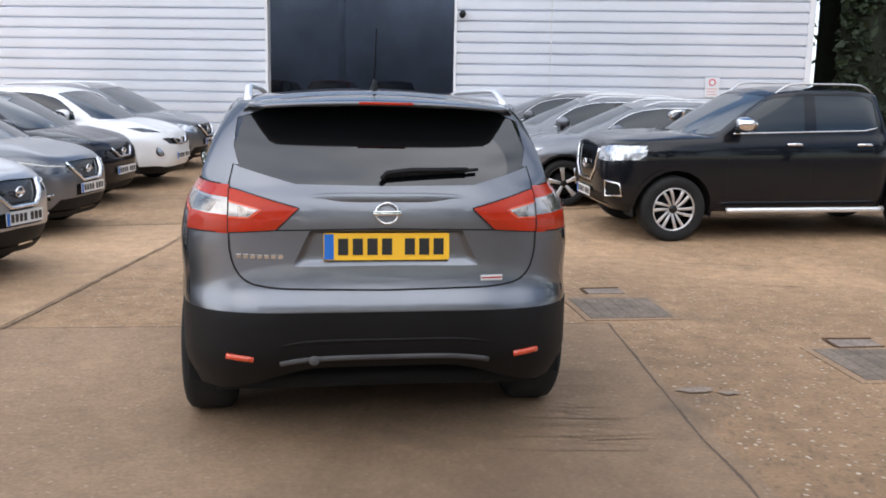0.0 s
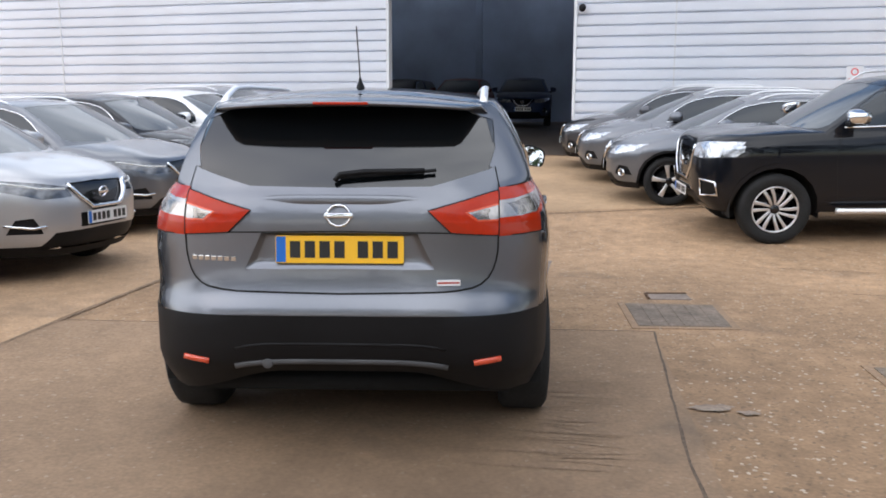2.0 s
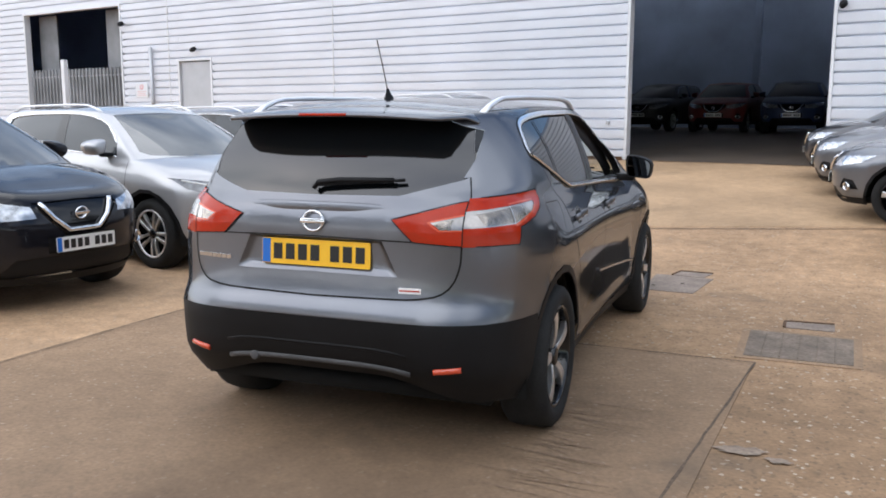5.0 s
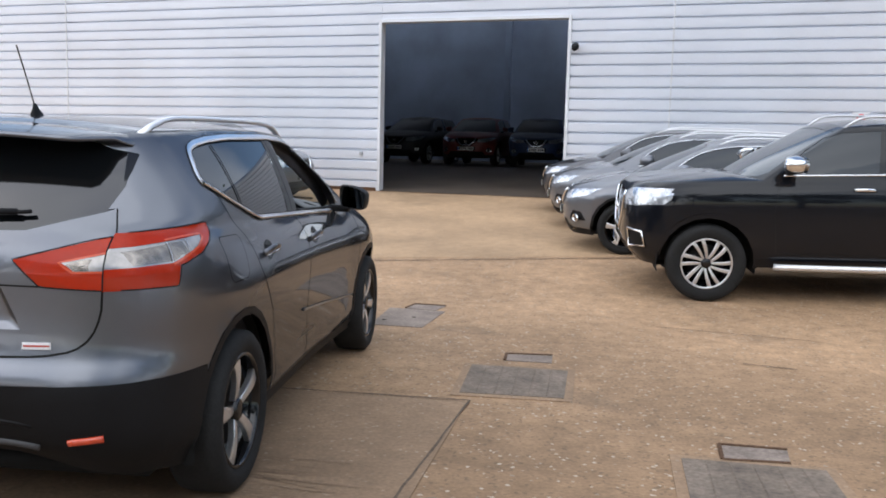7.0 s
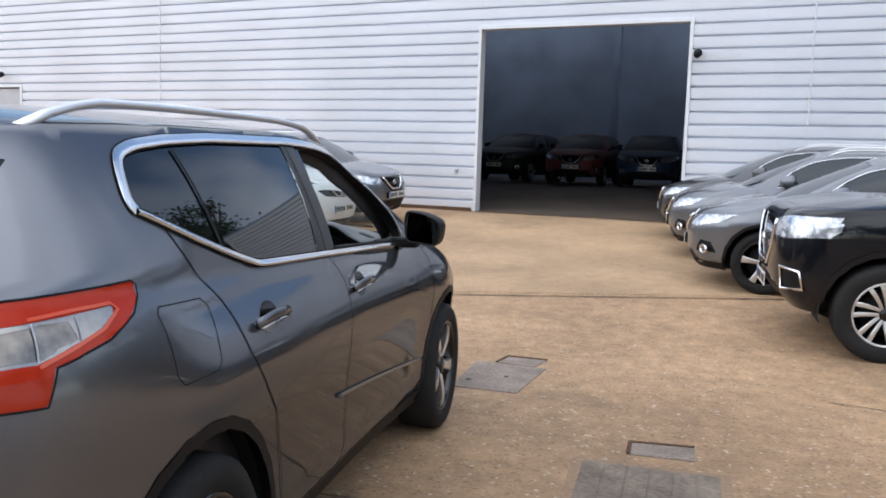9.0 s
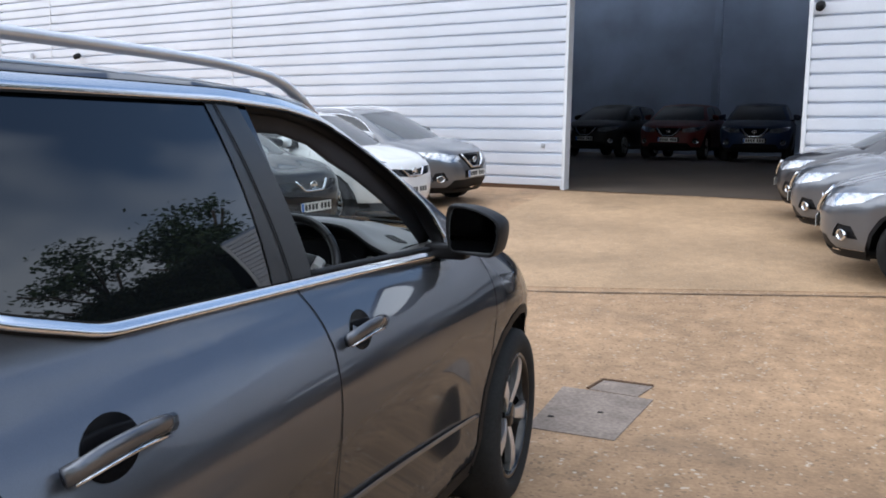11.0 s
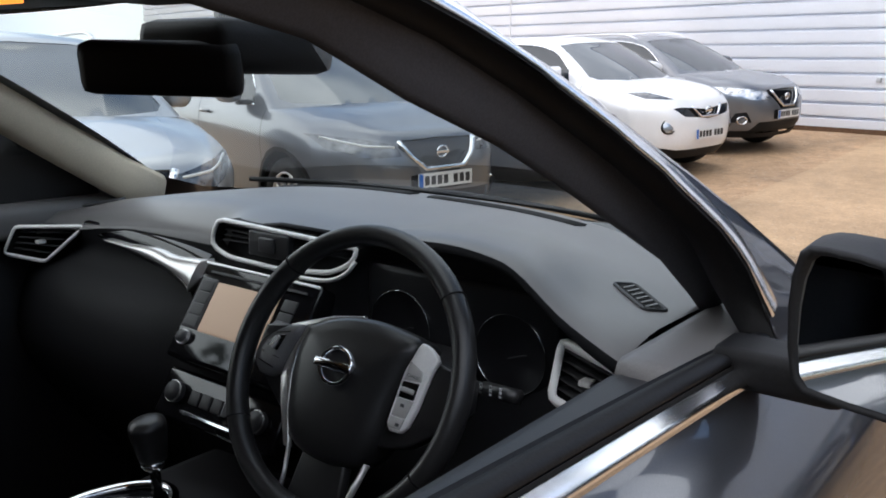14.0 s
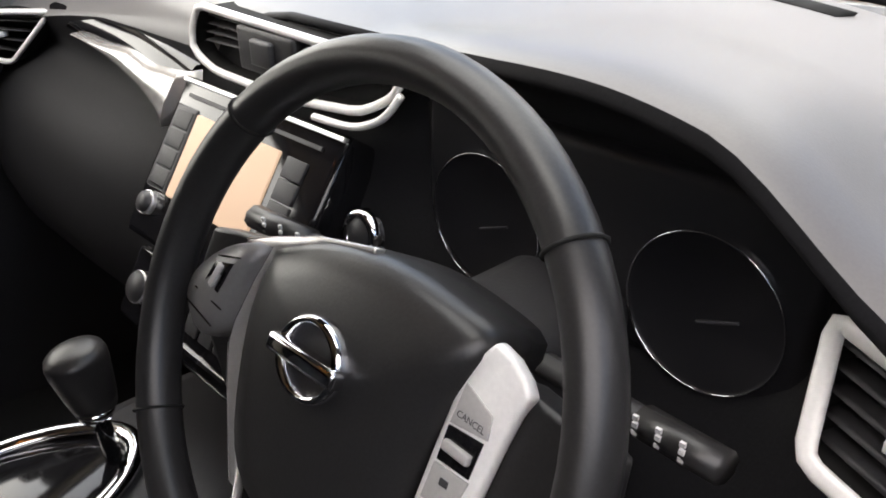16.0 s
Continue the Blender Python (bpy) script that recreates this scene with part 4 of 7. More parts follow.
def parked_crossover(m, colour, label, front="late", dy=1.0, dz=1.0, dx=1.0, wheels=None, rails=True, group="parked cars", shade=None, screen=None):
    """A parked crossover, seen from its front and flanks."""
    car = thing("car", m, label, "car", group)
    sh = Shell(crossover(dy, dz, dx))
    S = lambda poly: stretch(poly, dy, dz)
    X = lambda poly: [(a * dx, b * dz) for a, b in poly]
    ahead = lambda c: c.y > 2.6 * dy
    glass = [p for p in S(SIDE_GLASS)]
    sh.cut(glass, "x", 1, lambda c: c.x > 0.45)
    pillar = [(0.93 * dy, 1.2 * dz - 0.2), (1.12 * dy, 1.0 * dz), (1.06 * dy, 1.6 * dz), (0.93 * dy, 1.6 * dz)]
    sh.cut(pillar, "x", 2, lambda c: c.x > 0.45, {1})
    pane = X([(-0.02, 1.06), (0.66, 1.09), (0.715, 1.12), (0.55, 1.482), (0.3, 1.500), (-0.02, 1.506)])
    sh.cut(pane, "y", 3, lambda c: c.y > 1.55 * dy and c.y < 2.66 * dy and c.z > 1.082 * dz)
    for y in (0.0, 2.646 * dy):
        sh.cut(arch(y, 0.345, 0.44), "x", 4, lambda c: c.x > 0.5 and c.z < 0.8)
        sh.cut(arch(y, 0.345, 0.405), "x", 5, lambda c: c.x > 0.5 and c.z < 0.8)
    sh.cut([(-1, 0.1), (4, 0.1), (4, 0.33 * dz), (-1, 0.33 * dz)], "x", 4, lambda c: c.z < 0.5, {0})
    if front == "juke":
        sh.cut(X([(-0.02, 0.2), (0.95, 0.2), (0.95, 0.42), (0.62, 0.36), (-0.02, 0.36)]), "y", 4, ahead, {0})
        sh.cut(X([(-0.02, 0.66), (0.40, 0.70), (0.52, 0.79), (0.40, 0.80), (-0.02, 0.76)]), "y", 6, ahead)
        sh.cut(X([(0.44, 0.885), (0.70, 0.90), (0.77, 0.965), (0.62, 0.965)]), "y", 7, lambda c: c.y > 2.3)
    else:
        sh.cut(X([(0.36, 0.735), (0.60, 0.725), (0.80, 0.80), (0.86, 0.90), (0.60, 0.862), (0.38, 0.818)]), "y", 7, lambda c: c.y > 2.72 * dy)
        sh.cut(X([(-0.02, 0.60), (0.16, 0.60), (0.37, 0.80), (0.36, 0.845), (-0.02, 0.855)]), "y", 6, ahead)
        sh.cut(X([(-0.02, 0.29), (0.62, 0.30), (0.52, 0.44), (-0.02, 0.45)]), "y", 8, ahead)
        sh.cut(X([(0.60, 0.44), (0.78, 0.44), (0.74, 0.56), (0.66, 0.575)]), "y", 9, ahead)
        sh.cut(X([(-0.02, 0.47), (0.30, 0.47), (0.30, 0.59), (-0.02, 0.595)]), "y", 8, ahead, {0})
    sh.finish(car, {0: ("body", colour, 0, True, ""), 1: ("side_window", shade or M_SHADE, 0.004, False, "tinted side glass"), 2: ("door_pillar", M_GLOSS, 0.002, False, ""), 3: ("windscreen", screen or M_WINDSCREEN, 0.003, True, "windscreen painted dim" if screen else "windscreen that mirrors the sky"), 4: ("cladding", M_PLASTIC, -0.003, True, "black plastic cladding"), 6: ("grille", M_GLOSS, 0.012, True, "black grille"), 7: ("headlamp", M_HEADLAMP if front == "early" else M_HEADDARK, -0.003, False, "clear headlamp" if front == "early" else "dark slim headlamp"), 8: ("lower_grille", M_PLASTIC, 0.012, True, ""), 9: ("fog_lamp_pocket", M_PLASTIC, 0.012, False, "")})
    wheel_wells(car, [(0, 0.345), (2.646 * dy, 0.345)], 0.41, 0.86 * dx)
    part("underside", block((-0.7 * dx, -0.5, 0.24), (0.7 * dx, 3.1 * dy, 0.30)), M_WELL, car)
    put_wheels(car, wheels or WHEEL_TWIN, [(s * 0.775 * dx, y, 0.345) for y in (0.0, 2.646 * dy) for s in (1, -1)], 11)
    for keys in DOOR_LINES:
        seam(car, sh, S(keys), "side")
    top = [p for p in S(SIDE_GLASS)]
    flank_trim(car, sh, top[3:8], 0.008, M_CHROME, label="chrome window trim")
    flank_trim(car, sh, top[8:] + top[:4], 0.007, M_CHROME, label="chrome window trim")
    door_mirror(car, sh, colour, y=1.93 * dy, z=1.165 * dz, x0=0.86 * dx, x1=1.06 * dx)
    for y in (0.26, 1.12):
        pair("door_handle", sweep([sh.at(y * dy + 0.22 * t, 0.985 * dz, 0.012 + 0.022 * math.sin(math.pi * t)) for t in np.linspace(0, 1, 7)], 0.008, 0.014), colour, car)
    if rails:
        roof_rails(car, sh, -0.28 * dy, 1.50 * dy, lambda t: (0.575 + 0.03 * math.sin(math.pi * t)) * dx)
    nose = lambda x, z, out=0.0: sh.behind(x * dx, z * dz, out, True)
    if front == "juke":
        for s in (1, -1):
            c = nose(s * 0.58, 0.60, 0.0)
            for name, prof, mt in (("round_headlamp", [(0.086, -0.06), (0.086, -0.004), (0.081, 0.004), (0.072, -0.002)], M_GLOSS), ("headlamp_glass", [(0.073, -0.004), (0.045, 0.006), (0.0, 0.008)], M_HEADLAMP)):
                bm = lathe(prof, 28, "y")
                bmesh.ops.transform(bm, matrix=Matrix.Translation(c) @ pose(0, 0, 0, 12, 0, -s * 22), verts=bm.verts)
                part(name, bm, mt, car, "round headlamp")
        v = [nose(a, b, 0.012) for a, b in along([(-0.27, 0.80), (-0.15, 0.685), (0.15, 0.685), (0.27, 0.80)], 0.05)]
        part("grille_bar", sweep(v, 0.016, 0.014), M_CHROME, car, "chrome grille bar")
        bz, pz = 0.745, 0.50
    else:
        k = 0.30 if front == "late" else 0.25
        v = [nose(a, b, 0.012) for a, b in along([(-k - 0.06, 0.835), (-k + 0.02, 0.72), (-k + 0.12, 0.635), (k - 0.12, 0.635), (k - 0.02, 0.72), (k + 0.06, 0.835)], 0.04)]
        part("grille_bar", sweep(v, 0.026 if front == "late" else 0.02, 0.018), M_CHROME, car, "chrome V-shaped grille bar")
        for s in (1, -1):
            if front == "late":
                v = [nose(s * a, b, 0.004) for a, b in along([(0.585, 0.50), (0.66, 0.487), (0.79, 0.515)], 0.04)]
                part("fog_trim", sweep(v, 0.012, 0.012), M_CHROME, car, "chrome fog lamp trim")
                v = [nose(s * a, b, 0.003) for a, b in along([(0.40, 0.80), (0.60, 0.815), (0.80, 0.875)], 0.05)]
                part("running_light", sweep(v, 0.007, 0.009), M_PLATEWHITE, car, "white running light")
            else:
                lamp = None
                for name, profile, material in (("fog_lamp", [(0.055, -0.02), (0.066, 0.010), (0.055, 0.018), (0.046, 0.002)], M_CHROME), ("fog_glass", [(0.048, 0.002), (0.03, 0.006), (0.0, 0.007)], M_HEADDARK)):
                    bm = lathe(profile, 24, "y")
                    bmesh.ops.transform(bm, matrix=Matrix.Translation(nose(s * 0.69, 0.47, 0.004)) @ pose(0, 0, 0, 0, 0, -s * 30) @ Matrix.Diagonal((1.25, 1, 0.85, 1)), verts=bm.verts)
                    lamp = part(name, bm, material, lamp or car, "round fog lamp in a chrome ring" if lamp is None else "")
        bz, pz = 0.745, 0.53
        if front == "late":
            pz = 0.545
    # face towards +y: turn by half a circle
    pb, pp = nose(0.0, bz, 0.016), nose(0.0, pz, 0.022)
    badge(car, Matrix.Translation(pb) @ pose(0, 0, 0, 12, 0, 180), 0.055)
    number_plate(car, Matrix.Translation(pp) @ pose(0, 0, 0, 0, 0, 180), False)
    return car


def by_nose(x, y, heading, length=3.53):
    """The pose of a car by the place of the middle of its nose; it follows the lie of the yard."""
    a = radians(heading)
    rx, ry = x - length * math.cos(a), y - length * math.sin(a)
    z0, z1 = rise(rx, ry), rise(x - (length - 2.65) * math.cos(a), y - (length - 2.65) * math.sin(a))
    lx, ly = 0.8 * math.sin(a), -0.8 * math.cos(a)
    mx, my = (rx + x) / 2, (ry + y) / 2
    roll = math.degrees(math.atan2(rise(mx - lx, my - ly) - rise(mx + lx, my + ly), 1.6))
    return pose(rx, ry, z0 - 0.002, 0, 0, heading - 90) @ pose(0, 0, 0, math.degrees(math.atan2(z1 - z0, 2.65)), roll, 0)


# ---- the yard ----
def ground_sheet():
    xs = sorted(set([-400, -200, -100, -60, -40] + list(np.arange(-30, 30.1, 0.75)) + [40, 60, 100, 200, 400]))
    ys = sorted(set([-400, -200, -100, -60, -40] + list(np.arange(-30, 34.1, 0.75)) + [45, 60, 100, 200, 400]))
    verts = [(x, y, rise(x, y)) for y in ys for x in xs]
    n = len(xs)
    faces = [(j * n + i, j * n + i + 1, (j + 1) * n + i + 1, (j + 1) * n + i) for j in range(len(ys) - 1) for i in range(n - 1)]
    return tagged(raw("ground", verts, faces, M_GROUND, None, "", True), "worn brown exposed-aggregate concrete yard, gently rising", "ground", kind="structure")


ground_sheet()


def laid(name, corners, lift, material, label, category, kind="", cells=8):
    """A thin four-cornered plate that follows the yard."""
    verts, faces = [], []
    a, b, c, d = [Vector((*p, 0)) for p in corners]
    for j in range(cells + 1):
        for i in range(cells + 1):
            u, v = i / cells, j / cells
            p = (a * (1 - u) + b * u) * (1 - v) + (d * (1 - u) + c * u) * v
            verts.append((p.x, p.y, rise(p.x, p.y) + lift))
    n = cells + 1
    faces = [(j * n + i, j * n + i + 1, (j + 1) * n + i + 1, (j + 1) * n + i) for j in range(cells) for i in range(cells)]
    k = len(verts)
    rim = [i for i in range(n)] + [j * n + n - 1 for j in range(1, n)] + [(n - 1) * n + i for i in range(n - 2, -1, -1)] + [j * n for j in range(n - 2, 0, -1)]
    verts += [(verts[i][0], verts[i][1], verts[i][2] - lift - 0.02) for i in rim]
    faces += [(rim[i], k + i, k + (i + 1) % len(rim), rim[(i + 1) % len(rim)]) for i in range(len(rim))]
    return tagged(raw(name, verts, faces, material, None, "", False), label, category, kind=kind)


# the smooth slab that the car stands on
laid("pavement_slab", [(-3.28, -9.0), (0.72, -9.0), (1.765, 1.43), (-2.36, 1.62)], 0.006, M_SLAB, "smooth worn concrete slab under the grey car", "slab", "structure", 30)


laid("pavement_slab", [(-1.72, 6.80), (9.0, 8.84), (9.6, 12.85), (-1.45, 15.35)], 0.005, M_PALESLAB, "paler concrete apron before the hall", "slab", "structure", 30)


laid("pavement_slab", [(-14.0, -9.0), (-3.30, -9.0), (-2.38, 1.62), (-14.0, 0.9)], 0.004, M_LEFTSLAB, "worn tan concrete under the parked row", "slab", "structure", 30)
laid("pavement_slab", [(-14.0, 0.9), (-2.38, 1.62), (-1.68, 6.75), (-14.0, 5.6)], 0.0042, M_LEFTSLAB, "worn tan concrete under the parked row", "slab", "structure", 20)


def groove(points, width, label, material=None):
    """A dark joint laid in the yard."""
    bm = bmesh.new()
    prev = None
    rng = random.Random(len(points))
    fine = along(points, 0.12)
    for i, (x, y) in enumerate(fine):
        a, b = fine[max(i - 1, 0)], fine[min(i + 1, len(fine) - 1)]
        d = Vector((b[0] - a[0], b[1] - a[1], 0)).normalized()
        s = Vector((-d.y, d.x, 0)) * width * (0.5 + 0.35 * rng.random())
        x, y = x + rng.uniform(-0.004, 0.004), y + rng.uniform(-0.004, 0.004)
        z = rise(x, y) + 0.008
        v = (bm.verts.new((x + s.x, y + s.y, z)), bm.verts.new((x - s.x, y - s.y, z)))
        if prev:
            bm.faces.new((prev[0], prev[1], v[1], v[0]))
        prev = v
    bmesh.ops.recalc_face_normals(bm, faces=bm.faces)
    return tagged(part("ground_joint", bm, material or M_JOINT, None, "", False), label, "joint", kind="structure")


groove([(0.75, -8.7), (1.47, -0.62), (1.775, 1.44)], 0.011, "dark joint along the concrete slab's edge")
groove([(1.775, 1.45), (-2.36, 1.64)], 0.012, "fine joint across the end of the slab")
groove([(-9.0, 6.1), (-1.6, 6.78), (0.25, 6.96), (2.65, 7.46), (9.0, 8.8)], 0.024, "dark expansion joint across the yard")
groove([(-2.75, -3.5), (-2.40, 1.2), (-1.95, 4.6), (-1.65, 6.8)], 0.03, "worn joint along the parked cars", M_WORNJOINT)
groove([(3.63, 2.70), (3.98, 2.60)], 0.012, "short crack in the concrete")
groove([(3.2, 3.9), (4.4, 3.6)], 0.010, "fine crack in the concrete")


def manhole(corners, label):
    """A square cover in a frame, with a grid of shallow bars."""
    a, b, c, d = corners
    mid = (sum(p[0] for p in corners) / 4, sum(p[1] for p in corners) / 4)
    grow = lambda p, k: (mid[0] + (p[0] - mid[0]) * k, mid[1] + (p[1] - mid[1]) * k)
    base = tagged(new("manhole_cover"), label, "manhole cover")
    for name, k, lift, material in (("frame", 1.16, 0.007, M_SLAB), ("cover", 1.0, 0.011, M_COVER)):
        ob = laid(name, [grow(p, k) for p in corners], lift, material, "", "", "", 3)
        ob.parent = base
    for k in range(1, 6):
        t = k / 6
        p = (a[0] + (b[0] - a[0]) * t, a[1] + (b[1] - a[1]) * t)
        q = (d[0] + (c[0] - d[0]) * t, d[1] + (c[1] - d[1]) * t)
        z = rise(*mid) + 0.012
        part("bar", sweep([(p[0] * 0.96 + q[0] * 0.04, p[1] * 0.96 + q[1] * 0.04, z), (q[0] * 0.96 + p[0] * 0.04, q[1] * 0.96 + p[1] * 0.04, z)], 0.006, 0.004, sides=4), M_COVER, base, "", False)


manhole([(1.70, 1.60), (2.33, 1.585), (2.38, 2.24), (1.73, 2.29)], "grey square concrete manhole cover set in the yard")
manhole([(2.80, 0.02), (3.48, -0.02), (3.52, 0.60), (2.86, 0.66)], "dark square manhole cover set in the yard")


def small_hatch(corners, label, open_sides=3):
    """A shallow sunk hatch with a rusty rim."""
    base = tagged(laid("access_hatch", corners, 0.0065, M_MORTAR, "", "", "", 2), label, "hatch")
    pts = [(x, y, rise(x, y) + 0.009) for x, y in corners]
    for i in range(open_sides):
        part("rim", sweep([pts[i], pts[(i + 1) % 4]], 0.012, 0.006, sides=5), M_RUST, base, "rusty steel rim", False)


small_hatch([(1.34, 4.47), (1.04, 4.50), (0.985, 4.28), (1.27, 4.22)], "small sunk hatch with a rusty rim", 2)
small_hatch([(2.29, 2.68), (1.96, 2.67), (1.95, 2.47), (2.28, 2.46)], "small sunk hatch with a rusty rim", 2)
small_hatch([(3.42, 0.88), (3.09, 0.907), (3.06, 0.68), (3.38, 0.68)], "small sunk hatch with a rusty rim", 3)
patch = laid("ground_patch", [(0.80, 3.50), (1.24, 3.46), (1.36, 4.2), (0.84, 4.28)], 0.005, M_MORTAR, "grey mortar patch in the yard", "patch", "structure", 4)
for x, y in ((0.882, 3.705), (1.116, 3.863)):
    part("lifting_slot", block((x - 0.016, y - 0.010, rise(x, y) + 0.001), (x + 0.016, y + 0.010, rise(x, y) + 0.0085), None, 0.002), M_WELL, patch, "", False)


def cement_stain(x, y, w, h, seed):
    rng = random.Random(seed)
    pts = [(x + w * math.cos(a) * rng.uniform(0.55, 1.1), y + h * math.sin(a) * rng.uniform(0.55, 1.1)) for a in np.linspace(0, 2 * math.pi, 19)[:-1]]
    verts = [(px, py, rise(px, py) + 0.0095) for px, py in pts]
    tagged(raw("cement_stain", verts, [tuple(range(len(verts)))], M_CEMENT), "pale cement stain on the concrete", "stain", kind="structure")


cement_stain(1.745, -0.05, 0.13, 0.07, 1)
cement_stain(1.90, -0.12, 0.06, 0.04, 2)


def brush_marks():
    """Shallow raked lines across the slab beside the rear wheel."""
    rng = random.Random(5)
    verts, faces = [], []
    for n in range(34):
        y = 0.35 - n * 0.034 + rng.uniform(-0.008, 0.008)
        x0, x1 = rng.uniform(0.30, 0.95), rng.uniform(1.05, 1.48 + 0.12 * y)
        w = rng.uniform(0.002, 0.006)
        k = len(verts)
        for t in np.linspace(0, 1, 9):
            x, yy = x0 + (x1 - x0) * t, y + 0.02 * math.sin(3 * t + n) - 0.05 * t
            ww = w * math.sin(math.pi * min(max(t, 0.06), 0.94))
            verts += [(x, yy - ww, 0.0085), (x, yy + ww, 0.0085)]
        faces += [(k + 2 * i, k + 2 * i + 2, k + 2 * i + 3, k + 2 * i + 1) for i in range(8)]
    tagged(raw("brush_mark", verts, faces, M_RAKED), "shallow dark raked lines in the concrete slab", "mark", kind="stuff")


brush_marks()

# ---- the hall ----
WALL_YAW = math.degrees(math.atan2(WALL_DIR.y, WALL_DIR.x))
BASE = 0.50
HALL = Matrix.Translation(Vector((WALL_AT.x, WALL_AT.y, BASE))) @ pose(0, 0, 0, 0, 0, WALL_YAW)   # x along the wall, y into the hall
PITCH = 0.2269


def cladding(x0, x1, z0, z1, name="wall_panel"):
    """Ribbed sheet from x0 to x1 along the wall: broad bands over narrow recessed grooves."""
    prof = []
    k0, k1 = int(math.floor(z0 / PITCH)) - 1, int(math.ceil(z1 / PITCH)) + 1
    for k in range(k0, k1):
        z = k * PITCH - 0.028
        for dz, dy in ((0.0, -0.012), (0.002, 0.10), (0.042, 0.104), (0.046, 0.016), (0.07, 0.006), (0.12, -0.002), (0.19, -0.010), (0.222, -0.014)):
            if z0 <= z + dz <= z1:
                prof.append((z + dz, dy))
    prof = [(z0, prof[0][1])] + prof + [(z1, prof[-1][1])]
    verts = [(x, dy, z) for x in (x0, x1) for z, dy in prof]
    n = len(prof)
    faces = [(i, n + i, n + i + 1, i + 1) for i in range(n - 1)]
    back = len(verts)
    verts += [(x, 0.16, z) for x in (x0, x1) for z in (z0, z1)]
    faces += [(back, back + 1, back + 3, back + 2), tuple([back, *range(n), back + 1]), tuple([back + 2, back + 3, *range(2 * n - 1, n - 1, -1)])]
    return raw(name, verts, faces, M_WALLMETAL, wall)


wall = tagged(new("wall_front"), "white horizontally ribbed metal wall of the hall", "wall", kind="structure")
wall.matrix_world = HALL
OPEN_L, OPEN_R, OPEN_TOP = -4.26, -0.16, 3.66
RIGHT_END, LEFT_END, TOP = 7.32, -34.0, 5.4
DOOR_L, DOOR_R, DOOR_TOP = -19.12, -17.70, 2.62
GATE_L, GATE_R, GATE_TOP = -27.5, -22.0, 4.5
for x0, x1, z0, z1 in ((OPEN_R, 1.92, 0, TOP), (1.92, RIGHT_END, 0, TOP), (OPEN_L, OPEN_R, OPEN_TOP, TOP), (-12.78, OPEN_L, 0, TOP), (-17.70, -12.78, 0, TOP), (DOOR_L, DOOR_R, DOOR_TOP, TOP), (GATE_R, DOOR_L, 0, TOP), (GATE_L, GATE_R, GATE_TOP, TOP), (LEFT_END, GATE_L, 0, TOP)):
    cladding(x0 + 0.002, x1 - 0.002, z0, z1)
for x in (1.92, -12.78, -19.6):
    part("cover_strip", block((x - 0.014, -0.018, 0), (x + 0.014, 0.0, TOP)), M_TRIM, wall, "", False)


def frame_round(l, r, top, w=0.065):
    for lo, hi in (((l - w, -0.03, 0), (l, 0.2, top + w)), ((r, -0.03, 0), (r + w, 0.2, top + w)), ((l, -0.03, top), (r, 0.2, top + w))):
        part("opening_trim", block(lo, hi, None, 0.006), M_TRIM, wall, "", False)


frame_round(OPEN_L, OPEN_R, OPEN_TOP)
frame_round(GATE_L, GATE_R, GATE_TOP)
frame_round(DOOR_L, DOOR_R, DOOR_TOP, 0.07)
part("corner_trim", block((RIGHT_END - 0.06, -0.035, 0), (RIGHT_END + 0.06, 0.2, TOP)), M_TRIM, wall, "", False)
part("base_flashing", block((-12.7, -0.02, -0.02), (OPEN_L - 0.1, 0.0, 0.07)), M_RUST, wall, "", False)


def hall_block(name, lo, hi, material, label):
    ob = part(name, block(lo, hi), material, None, "", False)
    ob.matrix_world = HALL
    return tagged(ob, label, name.split("_")[0], kind="structure")


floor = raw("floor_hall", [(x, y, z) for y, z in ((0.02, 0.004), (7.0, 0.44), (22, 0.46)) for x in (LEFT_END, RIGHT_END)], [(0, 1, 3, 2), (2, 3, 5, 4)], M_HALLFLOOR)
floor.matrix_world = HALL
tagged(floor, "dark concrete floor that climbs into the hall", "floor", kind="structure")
RIDGE = 8.2


def hall_slab(name, points, thick, material, label):
    """A slab from corners round one face, thickened along its normal, in the hall's own axes."""
    a, b, c = [Vector(p) for p in points[:3]]
    n = (b - a).cross(c - a).normalized() * thick
    k = len(points)
    verts = [tuple(p) for p in points] + [tuple(Vector(p) + n) for p in points]
    faces = [tuple(range(k - 1, -1, -1)), tuple(range(k, 2 * k))] + [(i, (i + 1) % k, k + (i + 1) % k, k + i) for i in range(k)]
    ob = raw(name, verts, faces, material)
    ob.matrix_world = HALL
    return tagged(ob, label, name.split("_")[0], kind="structure")


roof_at = lambda y: TOP + (RIDGE - TOP) * (y - 0.17) / 18.83
hall_block("wall_back", (LEFT_END, 19.0, 0), (RIGHT_END, 19.3, RIDGE), M_HALL, "grey back wall inside the hall")
for name, x, t in (("wall_right", RIGHT_END - 0.1, 0.15), ("wall_left", LEFT_END - 0.2, 0.2)):
    hall_slab(name, [(x, 0.17, -0.3), (x, 19.0, -0.3), (x, 19.0, RIDGE - 0.01), (x, 0.17, TOP - 0.01)], t, M_HALL, "end wall of the hall")
# the open strip is unseen, added to light the hall's back wall
for y0, y1 in ((0.0, 16.55), (17.6, 19.3)):
    hall_slab("ceiling_hall", [(LEFT_END, y0, roof_at(y0)), (RIGHT_END, y0, roof_at(y0)), (RIGHT_END, y1, roof_at(y1)), (LEFT_END, y1, roof_at(y1))], 0.15, M_HALL, "sloping roof of the hall, with an unseen gap added for light")
for x in (-6.2,):
    hall_block("column", (x - 0.13, 18.2, 0.4), (x + 0.13, 18.45, roof_at(18.2)), M_HALL, "steel column inside the hall")

